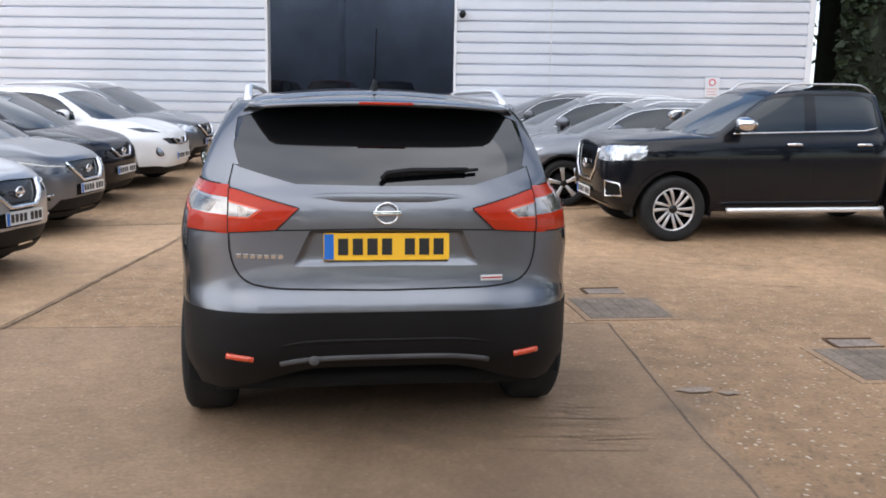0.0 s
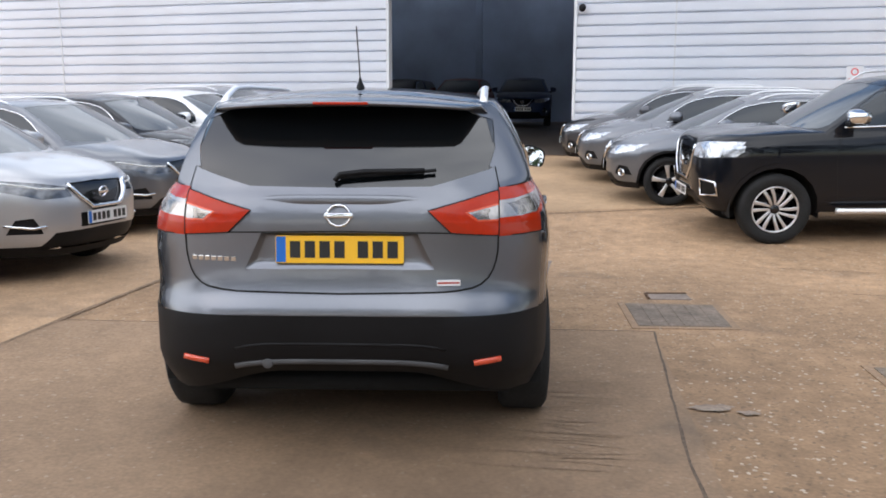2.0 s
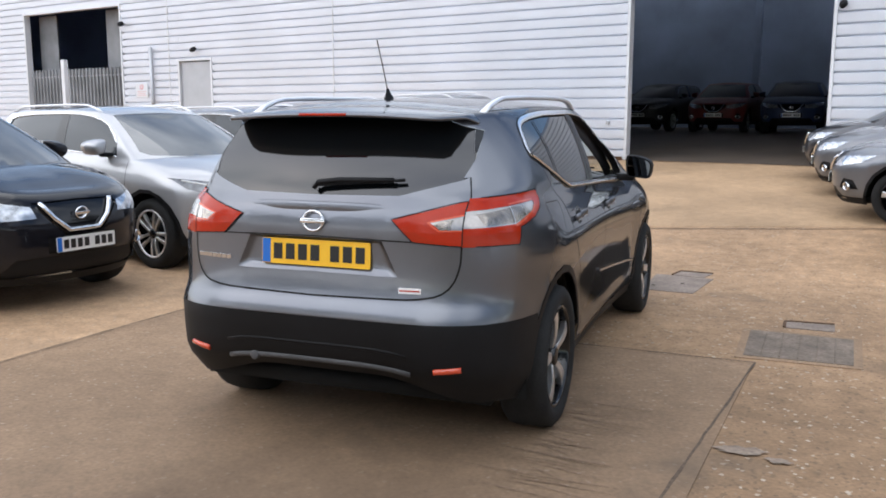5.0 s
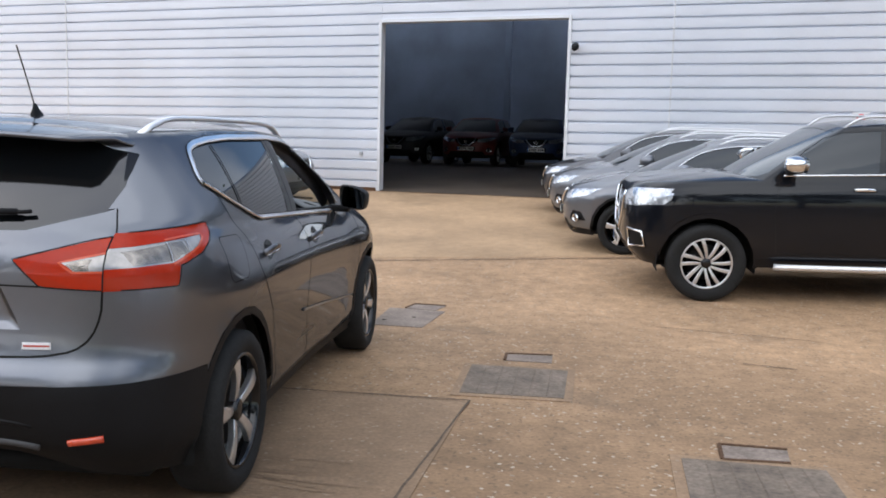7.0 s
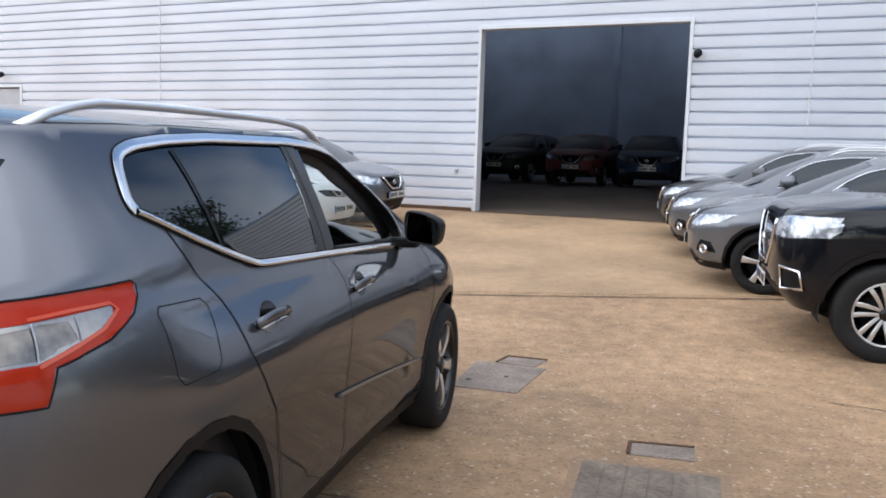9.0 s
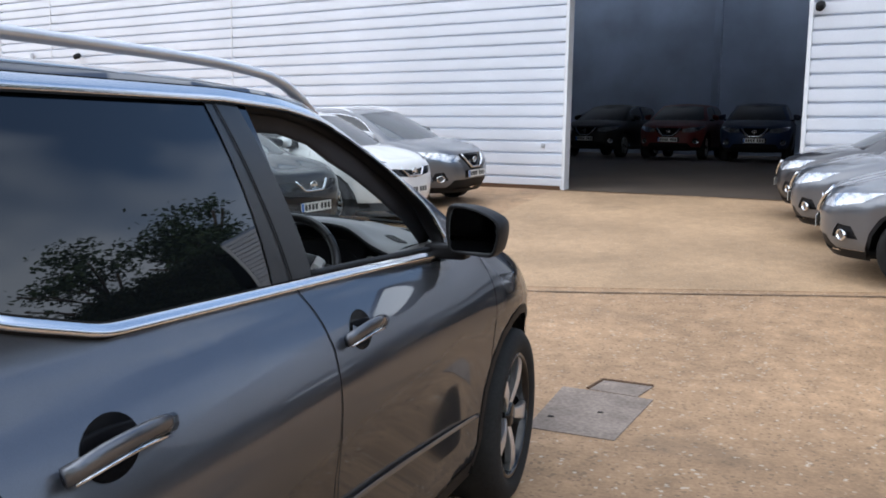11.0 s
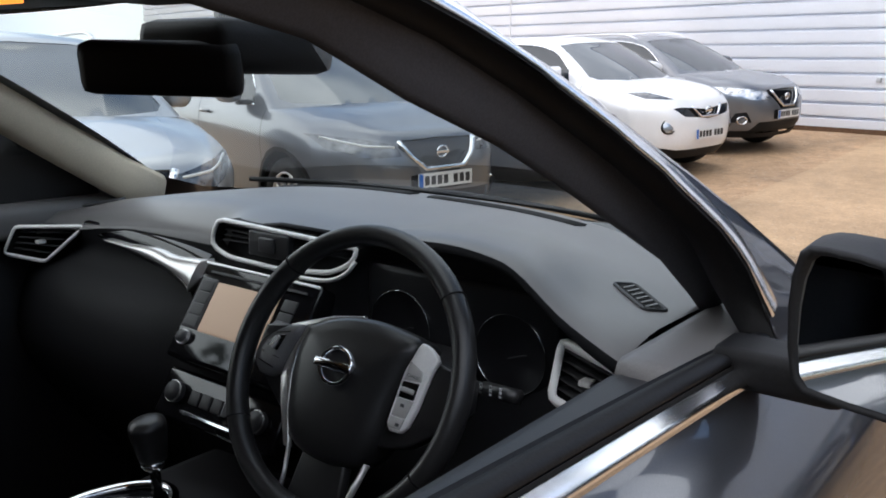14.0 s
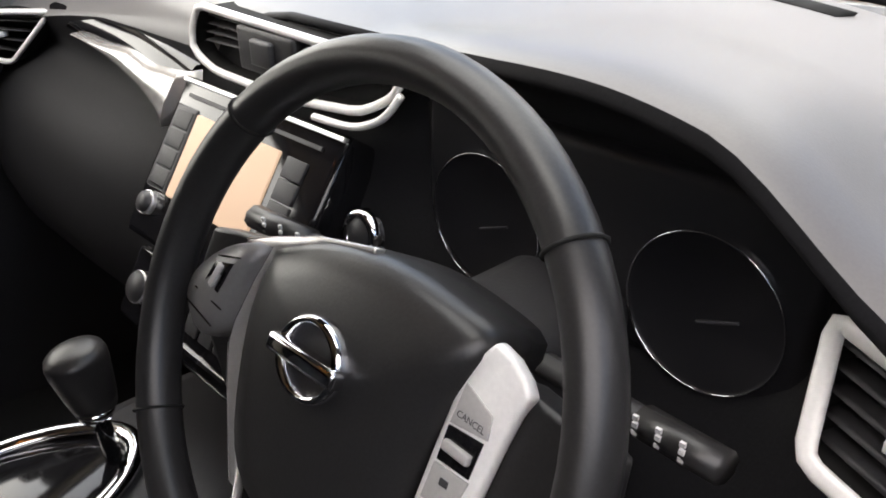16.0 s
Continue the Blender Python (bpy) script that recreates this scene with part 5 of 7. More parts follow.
# personnel door, gate with its fence, sign, lamps on the wall
door = thing("door_1", HALL, "grey steel door in the ribbed wall, shut", "door", kind="structure")
part("door_leaf", block((DOOR_L + 0.04, 0.05, 0), (DOOR_R - 0.04, 0.10, DOOR_TOP - 0.03), None, 0.006), M_DOORGREY, door, "", False)
part("door_handle", block((DOOR_R - 0.22, 0.0, 1.0), (DOOR_R - 0.10, 0.05, 1.04), None, 0.008), M_STEEL, door)
gate = thing("metal_gate", HALL, "grey slatted steel gate in the opening", "gate")
for k in range(27):
    x = GATE_L + 0.15 + k * 0.2
    part("gate_slat", block((x - 0.05, 0.10, 0.05), (x + 0.05, 0.13, 2.55), None, 0.004), M_GATE, gate, "", False)
# grey sheet and upper panels added to brighten the opening behind the slats
part("gate_backing", block((GATE_L, 0.20, 0.02), (GATE_R, 0.22, 2.50)), M_GATE, gate, "grey backing added behind the slats", False)
part("upper_panel", block((GATE_L, 0.55, 2.50), (GATE_L + 1.1, 0.60, GATE_TOP)), M_GATE, gate, "grey upper panel", False)
part("upper_panel", block((GATE_R - 1.5, 0.55, 2.50), (GATE_R, 0.60, GATE_TOP)), M_GATE, gate, "grey upper panel", False)
for z in (0.4, 2.3):
    part("gate_rail", block((GATE_L, 0.13, z - 0.03), (GATE_R, 0.17, z + 0.03)), M_STEEL, gate, "", False)
post = tagged(part("gate_post", block((-23.60, -1.2, -0.3), (-23.42, -1.05, 2.75), None, 0.01), M_TRIM, None, "", False), "white square post before the gate", "post")
post.matrix_world = HALL


def wall_sign(x, z, w, h):
    sign = thing("wall_sign", HALL @ Matrix.Translation((x, -0.02, z)), "small white sign with a red mark over rows of illegible print", "sign")
    part("board", block((-w / 2, -0.012, -h / 2), (w / 2, 0, h / 2), None, 0.003), M_TRIM, sign, "", False)
    ring = lathe([(h * 0.17, -0.0125), (h * 0.17, -0.0155), (h * 0.12, -0.0155), (h * 0.12, -0.0125)], 24, "y")
    bmesh.ops.translate(ring, verts=ring.verts, vec=(0, 0, h * 0.24))
    part("red_mark", ring, M_SIGNRED, sign)
    for k in range(3):
        part("print_bar", block((-w * 0.36, -0.0145, -h * (0.08 + 0.14 * k) - 0.012), (w * 0.36 * (1 - 0.2 * (k % 2)), -0.0125, -h * (0.08 + 0.14 * k) + 0.010)), M_SIGNPRINT, sign, "", False)


wall_sign(5.36, 1.62, 0.30, 0.42)
wall_sign(-21.0, 1.75, 0.6, 0.45)


def floodlight(x, z):
    lamp = thing("floodlight", HALL @ Matrix.Translation((x, 0, z)), "small dark floodlight on the ribbed wall", "lamp")
    part("bracket", block((-0.03, -0.09, -0.02), (0.03, 0.0, 0.02), None, 0.005), M_STEEL, lamp, "", False)
    head = lathe([(0.0, -0.09), (0.06, -0.085), (0.075, 0.02), (0.06, 0.09), (0.0, 0.095)], 20, "y")
    bmesh.ops.transform(head, matrix=Matrix.Translation((0, -0.16, -0.01)) @ pose(0, 0, 0, 25, 0, 0), verts=head.verts)
    part("head", head, M_PLASTIC, lamp)


floodlight(0.02, 3.08)
floodlight(-21.75, 3.9)
floodlight(-18.3, 2.95)
box_ob = tagged(part("wall_socket", block((-4.75, -0.06, 0.78), (-4.68, 0.0, 0.86), None, 0.008), M_STEEL), "small grey box on the ribbed wall", "fitting")
box_ob.matrix_world = HALL
pipe = tagged(part("drain_pipe", sweep([(-20.4, -0.08, 0), (-20.4, -0.08, 3.1)], 0.05), M_STEEL), "grey pipe up the ribbed wall", "pipe")
pipe.matrix_world = HALL


# ---- trees ----
def tree(x, y, height, spread, seed, label):
    rng = random.Random(seed)
    z0 = rise(x, y)
    t = thing("tree", pose(x, y, z0), label, "tree", "trees round the yard")
    part("trunk", sweep([(0, 0, -0.1), (0.05, 0.02, height * 0.25), (-0.05, 0.08, height * 0.55), (0.02, 0, height * 0.8)], 0.22, 0.22), M_BARK, t)
    verts, faces = [], []
    for k in range(12):
        a, up = rng.uniform(0, 6.28), rng.uniform(0.3, 0.7)
        end = Vector((math.cos(a) * spread * 0.7, math.sin(a) * spread * 0.7, height * min(up + 0.25, 0.95)))
        part("limb", sweep([(0, 0, height * up), tuple(end * 0.5 + Vector((0, 0, height * up * 0.5))), tuple(end)], 0.06, 0.06, sides=5), M_BARK, t)
    clumps = []
    for k in range(38):
        a, r, h = rng.uniform(0, 6.28), spread * rng.random() ** 0.5, rng.uniform(0.28, 1.0)
        r *= 0.45 + 0.75 * math.sin(math.pi * min(h, 0.93))
        clumps.append((Vector((math.cos(a) * r, math.sin(a) * r, height * h)), rng.uniform(0.5, 1.1) * spread * 0.3))
    for c, s in clumps:
        for _ in range(170):
            d = Vector((rng.gauss(0, 1), rng.gauss(0, 1), rng.gauss(0, 0.8)))
            p = c + d * s * 0.55
            u = Vector((rng.gauss(0, 1), rng.gauss(0, 1), rng.gauss(0, 1))).normalized()
            v = u.cross(Vector((rng.gauss(0, 1), rng.gauss(0, 1), rng.gauss(0, 1)))).normalized()
            q = rng.uniform(0.10, 0.2)
            k = len(verts)
            verts += [p - u * q, p + v * q * 0.5, p + u * q, p - v * q * 0.5]
            faces.append((k, k + 1, k + 2, k + 3))
    raw("crown", verts, faces, M_LEAF, t)


for n, (x, y, h, s) in enumerate(((13.5, 16.5, 10, 3.2), (18, 15.0, 11, 3.6), (23.0, 8.0, 9, 3.4), (25, 1.0, 9, 3.6), (25, -6, 10, 3.8), (23, -13, 9, 3.4), (18, -19, 10, 3.8), (11.5, -21, 9, 3.8), (5, -22, 10, 3.9), (-2, -22, 9, 3.6), (-8.5, -21, 10, 3.8), (-15, -19, 9, 3.6), (-21, -14, 10, 3.8))):
    tree(x, y, h, s, 40 + n, "dark leafy tree at the edge of the yard")


def hedge(x0, x1, y, depth, height, label):
    """A tall dense hedge: many leaves over a near-black sheet, its inner shade painted dark."""
    rng = random.Random(9)
    h = thing("hedge", pose(x0, y, rise(x0, y) - 0.1, 0, 0, WALL_YAW), label, "hedge")
    long = x1 - x0
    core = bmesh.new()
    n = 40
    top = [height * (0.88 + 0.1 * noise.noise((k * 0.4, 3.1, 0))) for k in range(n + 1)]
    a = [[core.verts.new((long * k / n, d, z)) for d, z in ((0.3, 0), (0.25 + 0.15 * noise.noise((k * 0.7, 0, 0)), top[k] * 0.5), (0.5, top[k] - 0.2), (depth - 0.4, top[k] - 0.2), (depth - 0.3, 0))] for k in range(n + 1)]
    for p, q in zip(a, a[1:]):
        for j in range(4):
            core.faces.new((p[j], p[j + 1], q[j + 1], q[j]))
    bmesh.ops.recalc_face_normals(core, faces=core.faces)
    part("core", core, M_SHADECORE, h)
    verts, faces = [], []
    for _ in range(26000):
        x, z = rng.uniform(0, long), rng.uniform(0.0, 1.0)
        t = top[min(int(x / long * n), n)]
        p = Vector((x, 0.2 + abs(rng.gauss(0, 0.14)), z * t)) if rng.random() < 0.75 else Vector((x, rng.uniform(0.2, depth), t + rng.gauss(-0.05, 0.18)))
        u = Vector((rng.gauss(0, 1), rng.gauss(0, 1), rng.gauss(0, 1))).normalized()
        v = u.cross(Vector((rng.gauss(0, 1), rng.gauss(0, 1), rng.gauss(0, 1)))).normalized()
        q = rng.uniform(0.07, 0.15)
        k = len(verts)
        verts += [p - u * q, p + v * q * 0.55, p + u * q, p - v * q * 0.55]
        faces.append((k, k + 1, k + 2, k + 3))
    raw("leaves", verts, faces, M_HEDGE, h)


hedge(10.6, 26.0, 12.55, 2.0, 6.4, "tall dark evergreen hedge beyond the hall's corner")


# ---- the parked cars ----
parked_crossover(by_nose(-3.12, 1.20, -9), M_BLACK, "black crossover with a chrome V grille, parked nose out", "early", wheels=WHEEL_TWIN)
parked_crossover(by_nose(-2.72, 3.40, -15), M_SILVER, "silver crossover with slim headlamps, parked nose out", "late", wheels=WHEEL_TWIN)
parked_crossover(by_nose(-2.85, 6.30, -14), M_MIDGREY, "grey crossover with slim headlamps, parked nose out", "late", wheels=WHEEL_TWIN)
parked_crossover(by_nose(-2.92, 8.60, -15, 3.37), M_BLACK, "small black crossover with round headlamps, parked nose out", "juke", dy=0.955, dx=0.98, wheels=WHEEL_TWIN, rails=False)
parked_crossover(by_nose(-2.43, 10.70, -14, 3.37), M_WHITE, "small white crossover with round headlamps, parked nose out", "juke", dy=0.955, dx=0.98, wheels=WHEEL_TWIN, rails=False)
parked_crossover(by_nose(-2.25, 13.05, -13), M_MIDGREY, "grey crossover parked beside the ribbed wall", "early", wheels=WHEEL_STAR)
parked_crossover(by_nose(2.60, 8.85, 170), M_MIDGREY, "grey crossover with chrome fog lamp rings, parked nose out", "early", wheels=WHEEL_STAR, dz=0.955)
parked_crossover(by_nose(2.47, 11.0, 168), M_MIDGREY, "grey crossover parked in the row by the hall", "early", wheels=WHEEL_STAR, dz=0.955)
parked_crossover(by_nose(2.40, 12.95, 167), M_DARKGREY, "dark grey crossover parked close to the hall's wall", "early", wheels=WHEEL_STAR, dz=0.955)
pickup_truck(by_nose(2.98, 6.08, 179, 4.03), M_NAVY, "black double-cab pickup with silver side steps, parked nose out")


# ---- the grey crossover with its door window down ----
def clear_glass(name, tint):
    m = bpy.data.materials.new(name)
    m.use_nodes = True
    n, l = m.node_tree.nodes, m.node_tree.links
    n.remove(n["Principled BSDF"])
    see, gloss, mix, face = n.new("ShaderNodeBsdfTransparent"), n.new("ShaderNodeBsdfGlossy"), n.new("ShaderNodeMixShader"), n.new("ShaderNodeLayerWeight")
    power, lift = n.new("ShaderNodeMath"), n.new("ShaderNodeMath")
    see.inputs["Color"].default_value = (*tint, 1)
    gloss.inputs["Roughness"].default_value = 0.01
    power.operation, lift.operation = "POWER", "MULTIPLY_ADD"
    power.inputs[1].default_value, lift.inputs[1].default_value, lift.inputs[2].default_value = 5.0, 0.9, 0.06
    l.new(face.outputs["Facing"], power.inputs[0])
    l.new(power.outputs["Value"], lift.inputs[0])
    l.new(lift.outputs["Value"], mix.inputs["Fac"])
    l.new(see.outputs["BSDF"], mix.inputs[1])
    l.new(gloss.outputs["BSDF"], mix.inputs[2])
    l.new(mix.outputs["Shader"], n["Material Output"].inputs["Surface"])
    return m


M_CLEAR = clear_glass("clear_glass", (0.80, 0.86, 0.84))
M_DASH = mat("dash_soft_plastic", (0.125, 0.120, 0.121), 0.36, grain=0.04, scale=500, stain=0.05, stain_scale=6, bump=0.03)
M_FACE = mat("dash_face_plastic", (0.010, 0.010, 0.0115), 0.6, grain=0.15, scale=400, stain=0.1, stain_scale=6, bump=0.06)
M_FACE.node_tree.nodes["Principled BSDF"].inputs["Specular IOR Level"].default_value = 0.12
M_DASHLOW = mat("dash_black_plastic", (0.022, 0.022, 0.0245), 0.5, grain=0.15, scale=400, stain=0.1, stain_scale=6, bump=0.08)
M_PILLARLINING = mat("charcoal_pillar_lining", (0.060, 0.061, 0.070), 0.7, grain=0.15, scale=400, stain=0.08, stain_scale=8, bump=0.1)
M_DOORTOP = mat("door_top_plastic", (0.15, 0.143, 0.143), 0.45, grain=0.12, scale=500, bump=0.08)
M_LEATHER = mat("black_leather", (0.019, 0.0185, 0.019), 0.36, grain=0.15, scale=500, stain=0.08, stain_scale=9, bump=0.04)
M_BEIGE = mat("pale_headlining", (0.56, 0.49, 0.38), 0.9, grain=0.08, scale=300, stain=0.04, stain_scale=4)
M_SEAT = mat("dark_seat_cloth", (0.022, 0.022, 0.024), 0.9, grain=0.2, scale=400, stain=0.1, stain_scale=8, bump=0.2)
M_SILVERTRIM = mat("matt_silver_trim", (0.86, 0.85, 0.84), 0.36, 0.15, grain=0.03, scale=300)
# even beige base colour with emission of its own
M_SCREEN = mat("screen_glass", (0.42, 0.31, 0.225), 0.55, emit=0.38)
M_FLARE = mat("polished_silver_trim", (0.62, 0.61, 0.60), 0.22, 0.7, grain=0.03, scale=300)
M_PANEL = mat("spoke_panel_grey", (0.46, 0.45, 0.44), 0.42, 0.2, grain=0.04, scale=300)
M_DIAL = mat("dial_black", (0.010, 0.010, 0.012), 0.35)
M_POD = mat("key_pod_grey", (0.17, 0.165, 0.165), 0.4, 0.2, grain=0.05, scale=300)
M_GREYBUTTON = mat("grey_button", (0.042, 0.042, 0.046), 0.45, grain=0.05, scale=300)
M_AMBER = mat("amber_lamp", (1.0, 0.35, 0.05), 0.4, emit=1.2)
M_INKWHITE = mat("printed_white", (0.6, 0.6, 0.6), 0.5)

hero = thing("car", pose(0, 0, 0), "gunmetal grey crossover standing in the yard, driver's window open", "car")
form = crossover()
form["waist"] = spline([(-1, 1.0), (0.2, 1.0), (1.3, 0.988), (2.0, 1.006), (2.35, 1.032), (2.65, 1.056), (3.0, 1.068), (3.3, 1.06), (4, 1.0)])
sh = Shell(form)
tail = lambda c: c.y < -0.2
sh.cut(SIDE_GLASS, "x", 1, lambda c: c.x > 0.45)
sh.cut(clip_poly(SIDE_GLASS, 0, 1.095, False), "x", 14, lambda c: c.x > 0.45)
sh.cut([(0.975, 1.0), (1.175, 1.0), (1.03, 1.6), (0.925, 1.6)], "x", 2, lambda c: c.x > 0.45, {1, 14})
sh.cut([(-0.02, 1.06), (0.68, 1.085), (0.735, 1.115), (0.56, 1.486), (0.3, 1.502), (-0.02, 1.508)], "y", 3, lambda c: 1.55 < c.y < 2.66 and c.z > 1.078)
sh.cut([(-0.02, 1.468), (0.70, 1.45), (0.70, 1.6), (-0.02, 1.6)], "y", 17, lambda c: 1.5 < c.y < 2.66, {3})
sh.cut([(-0.02, 1.157), (0.37, 1.163), (0.52, 1.203), (0.628, 1.236), (0.72, 1.30), (0.72, 1.40), (0.64, 1.426), (0.585, 1.455), (0.535, 1.478), (-0.02, 1.485)], "y", 10, lambda c: c.y < -0.26)
sh.cut([(-0.365, 1.43), (-0.480, 1.335), (0.1, 1.335), (0.1, 1.43)], "x", 0, lambda c: c.x > 0.4, {10})
sh.cut([(-0.480, 1.335), (-0.585, 1.235), (0.1, 1.235), (0.1, 1.335)], "x", 0, lambda c: c.x > 0.4, {10})
sh.cut([(0.590, 1.46), (0.68, 1.43), (0.68, 1.33), (0.622, 1.338)], "y", 18, lambda c: c.y < -0.3, {10})
sh.cut([(0.356, 1.067), (0.450, 0.982), (0.642, 0.967), (0.642, 1.137), (0.60, 1.130)], "y", 11, tail)
sh.cut([(-0.90, 0.962), (-0.516, 0.962), (-0.487, 1.031), (-0.44, 1.156), (-0.90, 1.139)], "x", 13, lambda c: c.x > 0.642)
sh.cut([(-0.487, 1.031), (-0.345, 1.063), (-0.25, 1.10), (-0.21, 1.13), (-0.197, 1.155), (-0.21, 1.163), (-0.44, 1.156)], "x", 13, lambda c: c.x > 0.642)
sh.cut([(0.356, 1.067), (0.450, 0.982), (0.642, 0.967), (0.642, 1.008), (0.46, 1.02)], "y", 20, tail, {11})
sh.cut([(-0.90, 0.962), (-0.516, 0.962), (-0.495, 1.012), (-0.90, 1.005)], "x", 21, lambda c: c.x > 0.642, {13})
sh.cut([(0.512, 1.059), (0.555, 1.030), (0.642, 1.030), (0.642, 1.086)], "y", 12, tail, {11})
sh.cut([(-0.90, 1.030), (-0.516, 1.041), (-0.35, 1.085), (-0.290, 1.113), (-0.30, 1.122), (-0.495, 1.113), (-0.90, 1.086)], "x", 15, lambda c: c.x > 0.642, {13})
sh.cut([(0.532, 1.056), (0.562, 1.036), (0.606, 1.036), (0.606, 1.070)], "y", 19, tail, {12})
sh.cut([(-0.645, 1.042), (-0.515, 1.047), (-0.42, 1.072), (-0.42, 1.109), (-0.495, 1.106), (-0.645, 1.089)], "x", 22, lambda c: c.x > 0.642, {15})
for y in (0.0, 2.646):
    sh.cut(arch(y, 0.345, 0.445, 24), "x", 4, lambda c: c.x > 0.5 and c.z < 0.85)
    sh.cut(arch(y, 0.345, 0.410, 24), "x", 5, lambda c: c.x > 0.5 and c.z < 0.85)
sh.cut([(-1.0, 0.1), (-0.34, 0.1), (-0.36, 0.635), (-1.0, 0.656)], "x", 4, lambda c: c.y < -0.2, {0})
sh.cut([(-0.5, 0.1), (4, 0.1), (4, 0.31), (-0.5, 0.31)], "x", 4, lambda c: c.z < 0.5, {0})
sh.cut([(-0.02, 0.835), (0.385, 0.832), (0.315, 0.978), (-0.02, 0.982)], "y", 16, tail)

def quarter(p, n):
    """The rear quarter between glass and tail lamp is one taut sheet; the doors have a full shoulder and a hollow below."""
    share = ease(1.13, 1.20, p.z) * (1 - ease(1.45, 1.50, p.z)) * (1 - ease(-0.05, 0.16, p.y)) * ease(0.42, 0.60, p.x)
    turn, up = radians(14 + 52 * ease(-0.10, -0.62, p.y)), radians(31 + 45 * (p.z - 1.30))
    taut = Vector((math.cos(turn) * math.cos(up), -math.sin(turn) * math.cos(up), math.sin(up)))
    doors = ease(0.45, 0.60, p.x) * ease(-0.20, 0.10, p.y) * (1 - ease(1.9, 2.4, p.y))
    shoulder, hollow = ease(0.82, 1.02, p.z) * (1 - ease(1.06, 1.08, p.z)), ease(0.36, 0.46, p.z) * (1 - ease(0.66, 0.82, p.z))
    return (n + Vector((0, 0, 0.46 * shoulder - 0.32 * hollow)) * doors).lerp(taut, share)


side_normal = lambda p, _: (0.9, -0.055 - 0.08 * (0.9 - min(p.y, 1.2)), 0.42 + 1.05 * (p.z - 1.30))
skin = sh.finish(hero, {0: ("body", M_GREY, 0, True, "gunmetal grey painted body"), 1: ("rear_side_window", M_PRIVACY, 0.004, False, "dark privacy glass"), 2: ("door_pillar", M_PILLAR, 0.001, False, "matt black pillar trim"), 3: ("windscreen", M_CLEAR, 0.003, True, "clear windscreen"), 4: ("cladding", M_PLASTIC, -0.003, True, "black plastic cladding"), 10: ("rear_window", M_PRIVACY, 0.003, True, "dark privacy glass"), 11: ("tail_lamp", M_LENS_RED, -0.006, False, "red tail lamp lens"), 12: ("reversing_lamp", M_LENS_WHITE, -0.005, False, "clear lamp lens"), 13: ("tail_lamp", M_LENS_RED, -0.006, False, "red tail lamp lens"), 15: ("indicator_lamp", M_LENS_WHITE, -0.005, False, "clear lamp lens"), 18: ("window_winglet", M_GLOSS, 0.002, False, "gloss black winglet beside the rear window"), 19: ("lamp_bowl", M_BOWL, -0.004, False, "grey lamp bowl"), 22: ("lamp_bowl", M_BOWL, -0.004, False, "grey lamp bowl"), 20: ("lower_lens", M_LENS_DEEP, -0.0055, False, "deep red lower lens"), 21: ("lower_lens", M_LENS_DEEP, -0.0055, False, "deep red lower lens"), 14: ("front_side_window", M_CLEAR, 0.004, False, "clear glass"), 17: ("windscreen_band", M_GLOSS, 0.002, True, "black band along the windscreen's top")}, {0: quarter, 10: lambda p, _: (0.20 * p.x, -0.82, 0.50 + 1.35 * (p.z - 1.20) - 0.12 * p.x * p.x), 1: side_normal, 14: side_normal})
down = skin[14][0]
bpy.data.objects.remove(down)
for pane in (skin[3][0], skin[14][1]):
    pane.visible_shadow = False
wheel_wells(hero, [(0, 0.345)], 0.415, 0.86)
wheel_wells(hero, [(2.646, 0.345)], 0.415, 0.90)
part("underside", block((-0.72, -0.55, 0.25), (0.72, 3.2, 0.31)), M_WELL, hero)
put_wheels(hero, WHEEL_STAR, [(s * x, y, 0.345) for x, y in ((0.790, 0.0), (0.838, 2.646)) for s in (1, -1)], 8)
for keys in DOOR_LINES:
    seam(hero, sh, keys, "side", 0.005)
seam(hero, sh, [(-0.155, 1.10), (0.025, 1.095), (0.045, 1.075), (0.05, 0.935), (0.03, 0.915), (-0.13, 0.915), (-0.155, 0.94), (-0.17, 1.085), (-0.155, 1.10)], "side", 0.003, "fuel_flap_line")
seam(hero, sh, [(1.045, 1.115), (1.0, 1.30), (0.965, 1.50)], "side", 0.007, "pillar_gap")
seam(hero, sh, [(0.24, 1.19), (0.17, 1.465)], "side", 0.014, "window_divider", M_PLASTIC)
seam(hero, sh, [(0.63, 1.236), (0.65, 1.14)], "tail", 0.006)
seam(hero, sh, [(0.642, 1.14), (0.642, 0.963), (0.640, 0.90), (0.632, 0.86), (0.620, 0.825), (0.600, 0.793), (0.572, 0.770), (0.54, 0.757), (0.48, 0.747), (0.42, 0.742), (0.0, 0.735)], "tail", 0.008)
for view, keys in (("tail", [(0.642, 0.966), (0.642, 1.138)]), ("tail", [(0.642, 1.139), (0.60, 1.132), (0.356, 1.069), (0.450, 0.980), (0.64, 0.965)]), ("side", [(-0.68, 0.964), (-0.514, 0.960), (-0.484, 1.029), (-0.345, 1.060), (-0.25, 1.098), (-0.208, 1.13), (-0.195, 1.156), (-0.21, 1.165), (-0.44, 1.158), (-0.58, 1.152)])):
    pts = [sh.at(a, b) if view == "side" else sh.behind(a, b) for a, b in along(keys, 0.02)]
    pair("lamp_gap", ribbon(pts, 0.005, lambda p: sh.tree.find_nearest(p)[1], 0.0075), M_WELL, hero)
GUIDE = mat("bright_red_light_guide", (0.62, 0.085, 0.03), 0.2, coat=0.5)
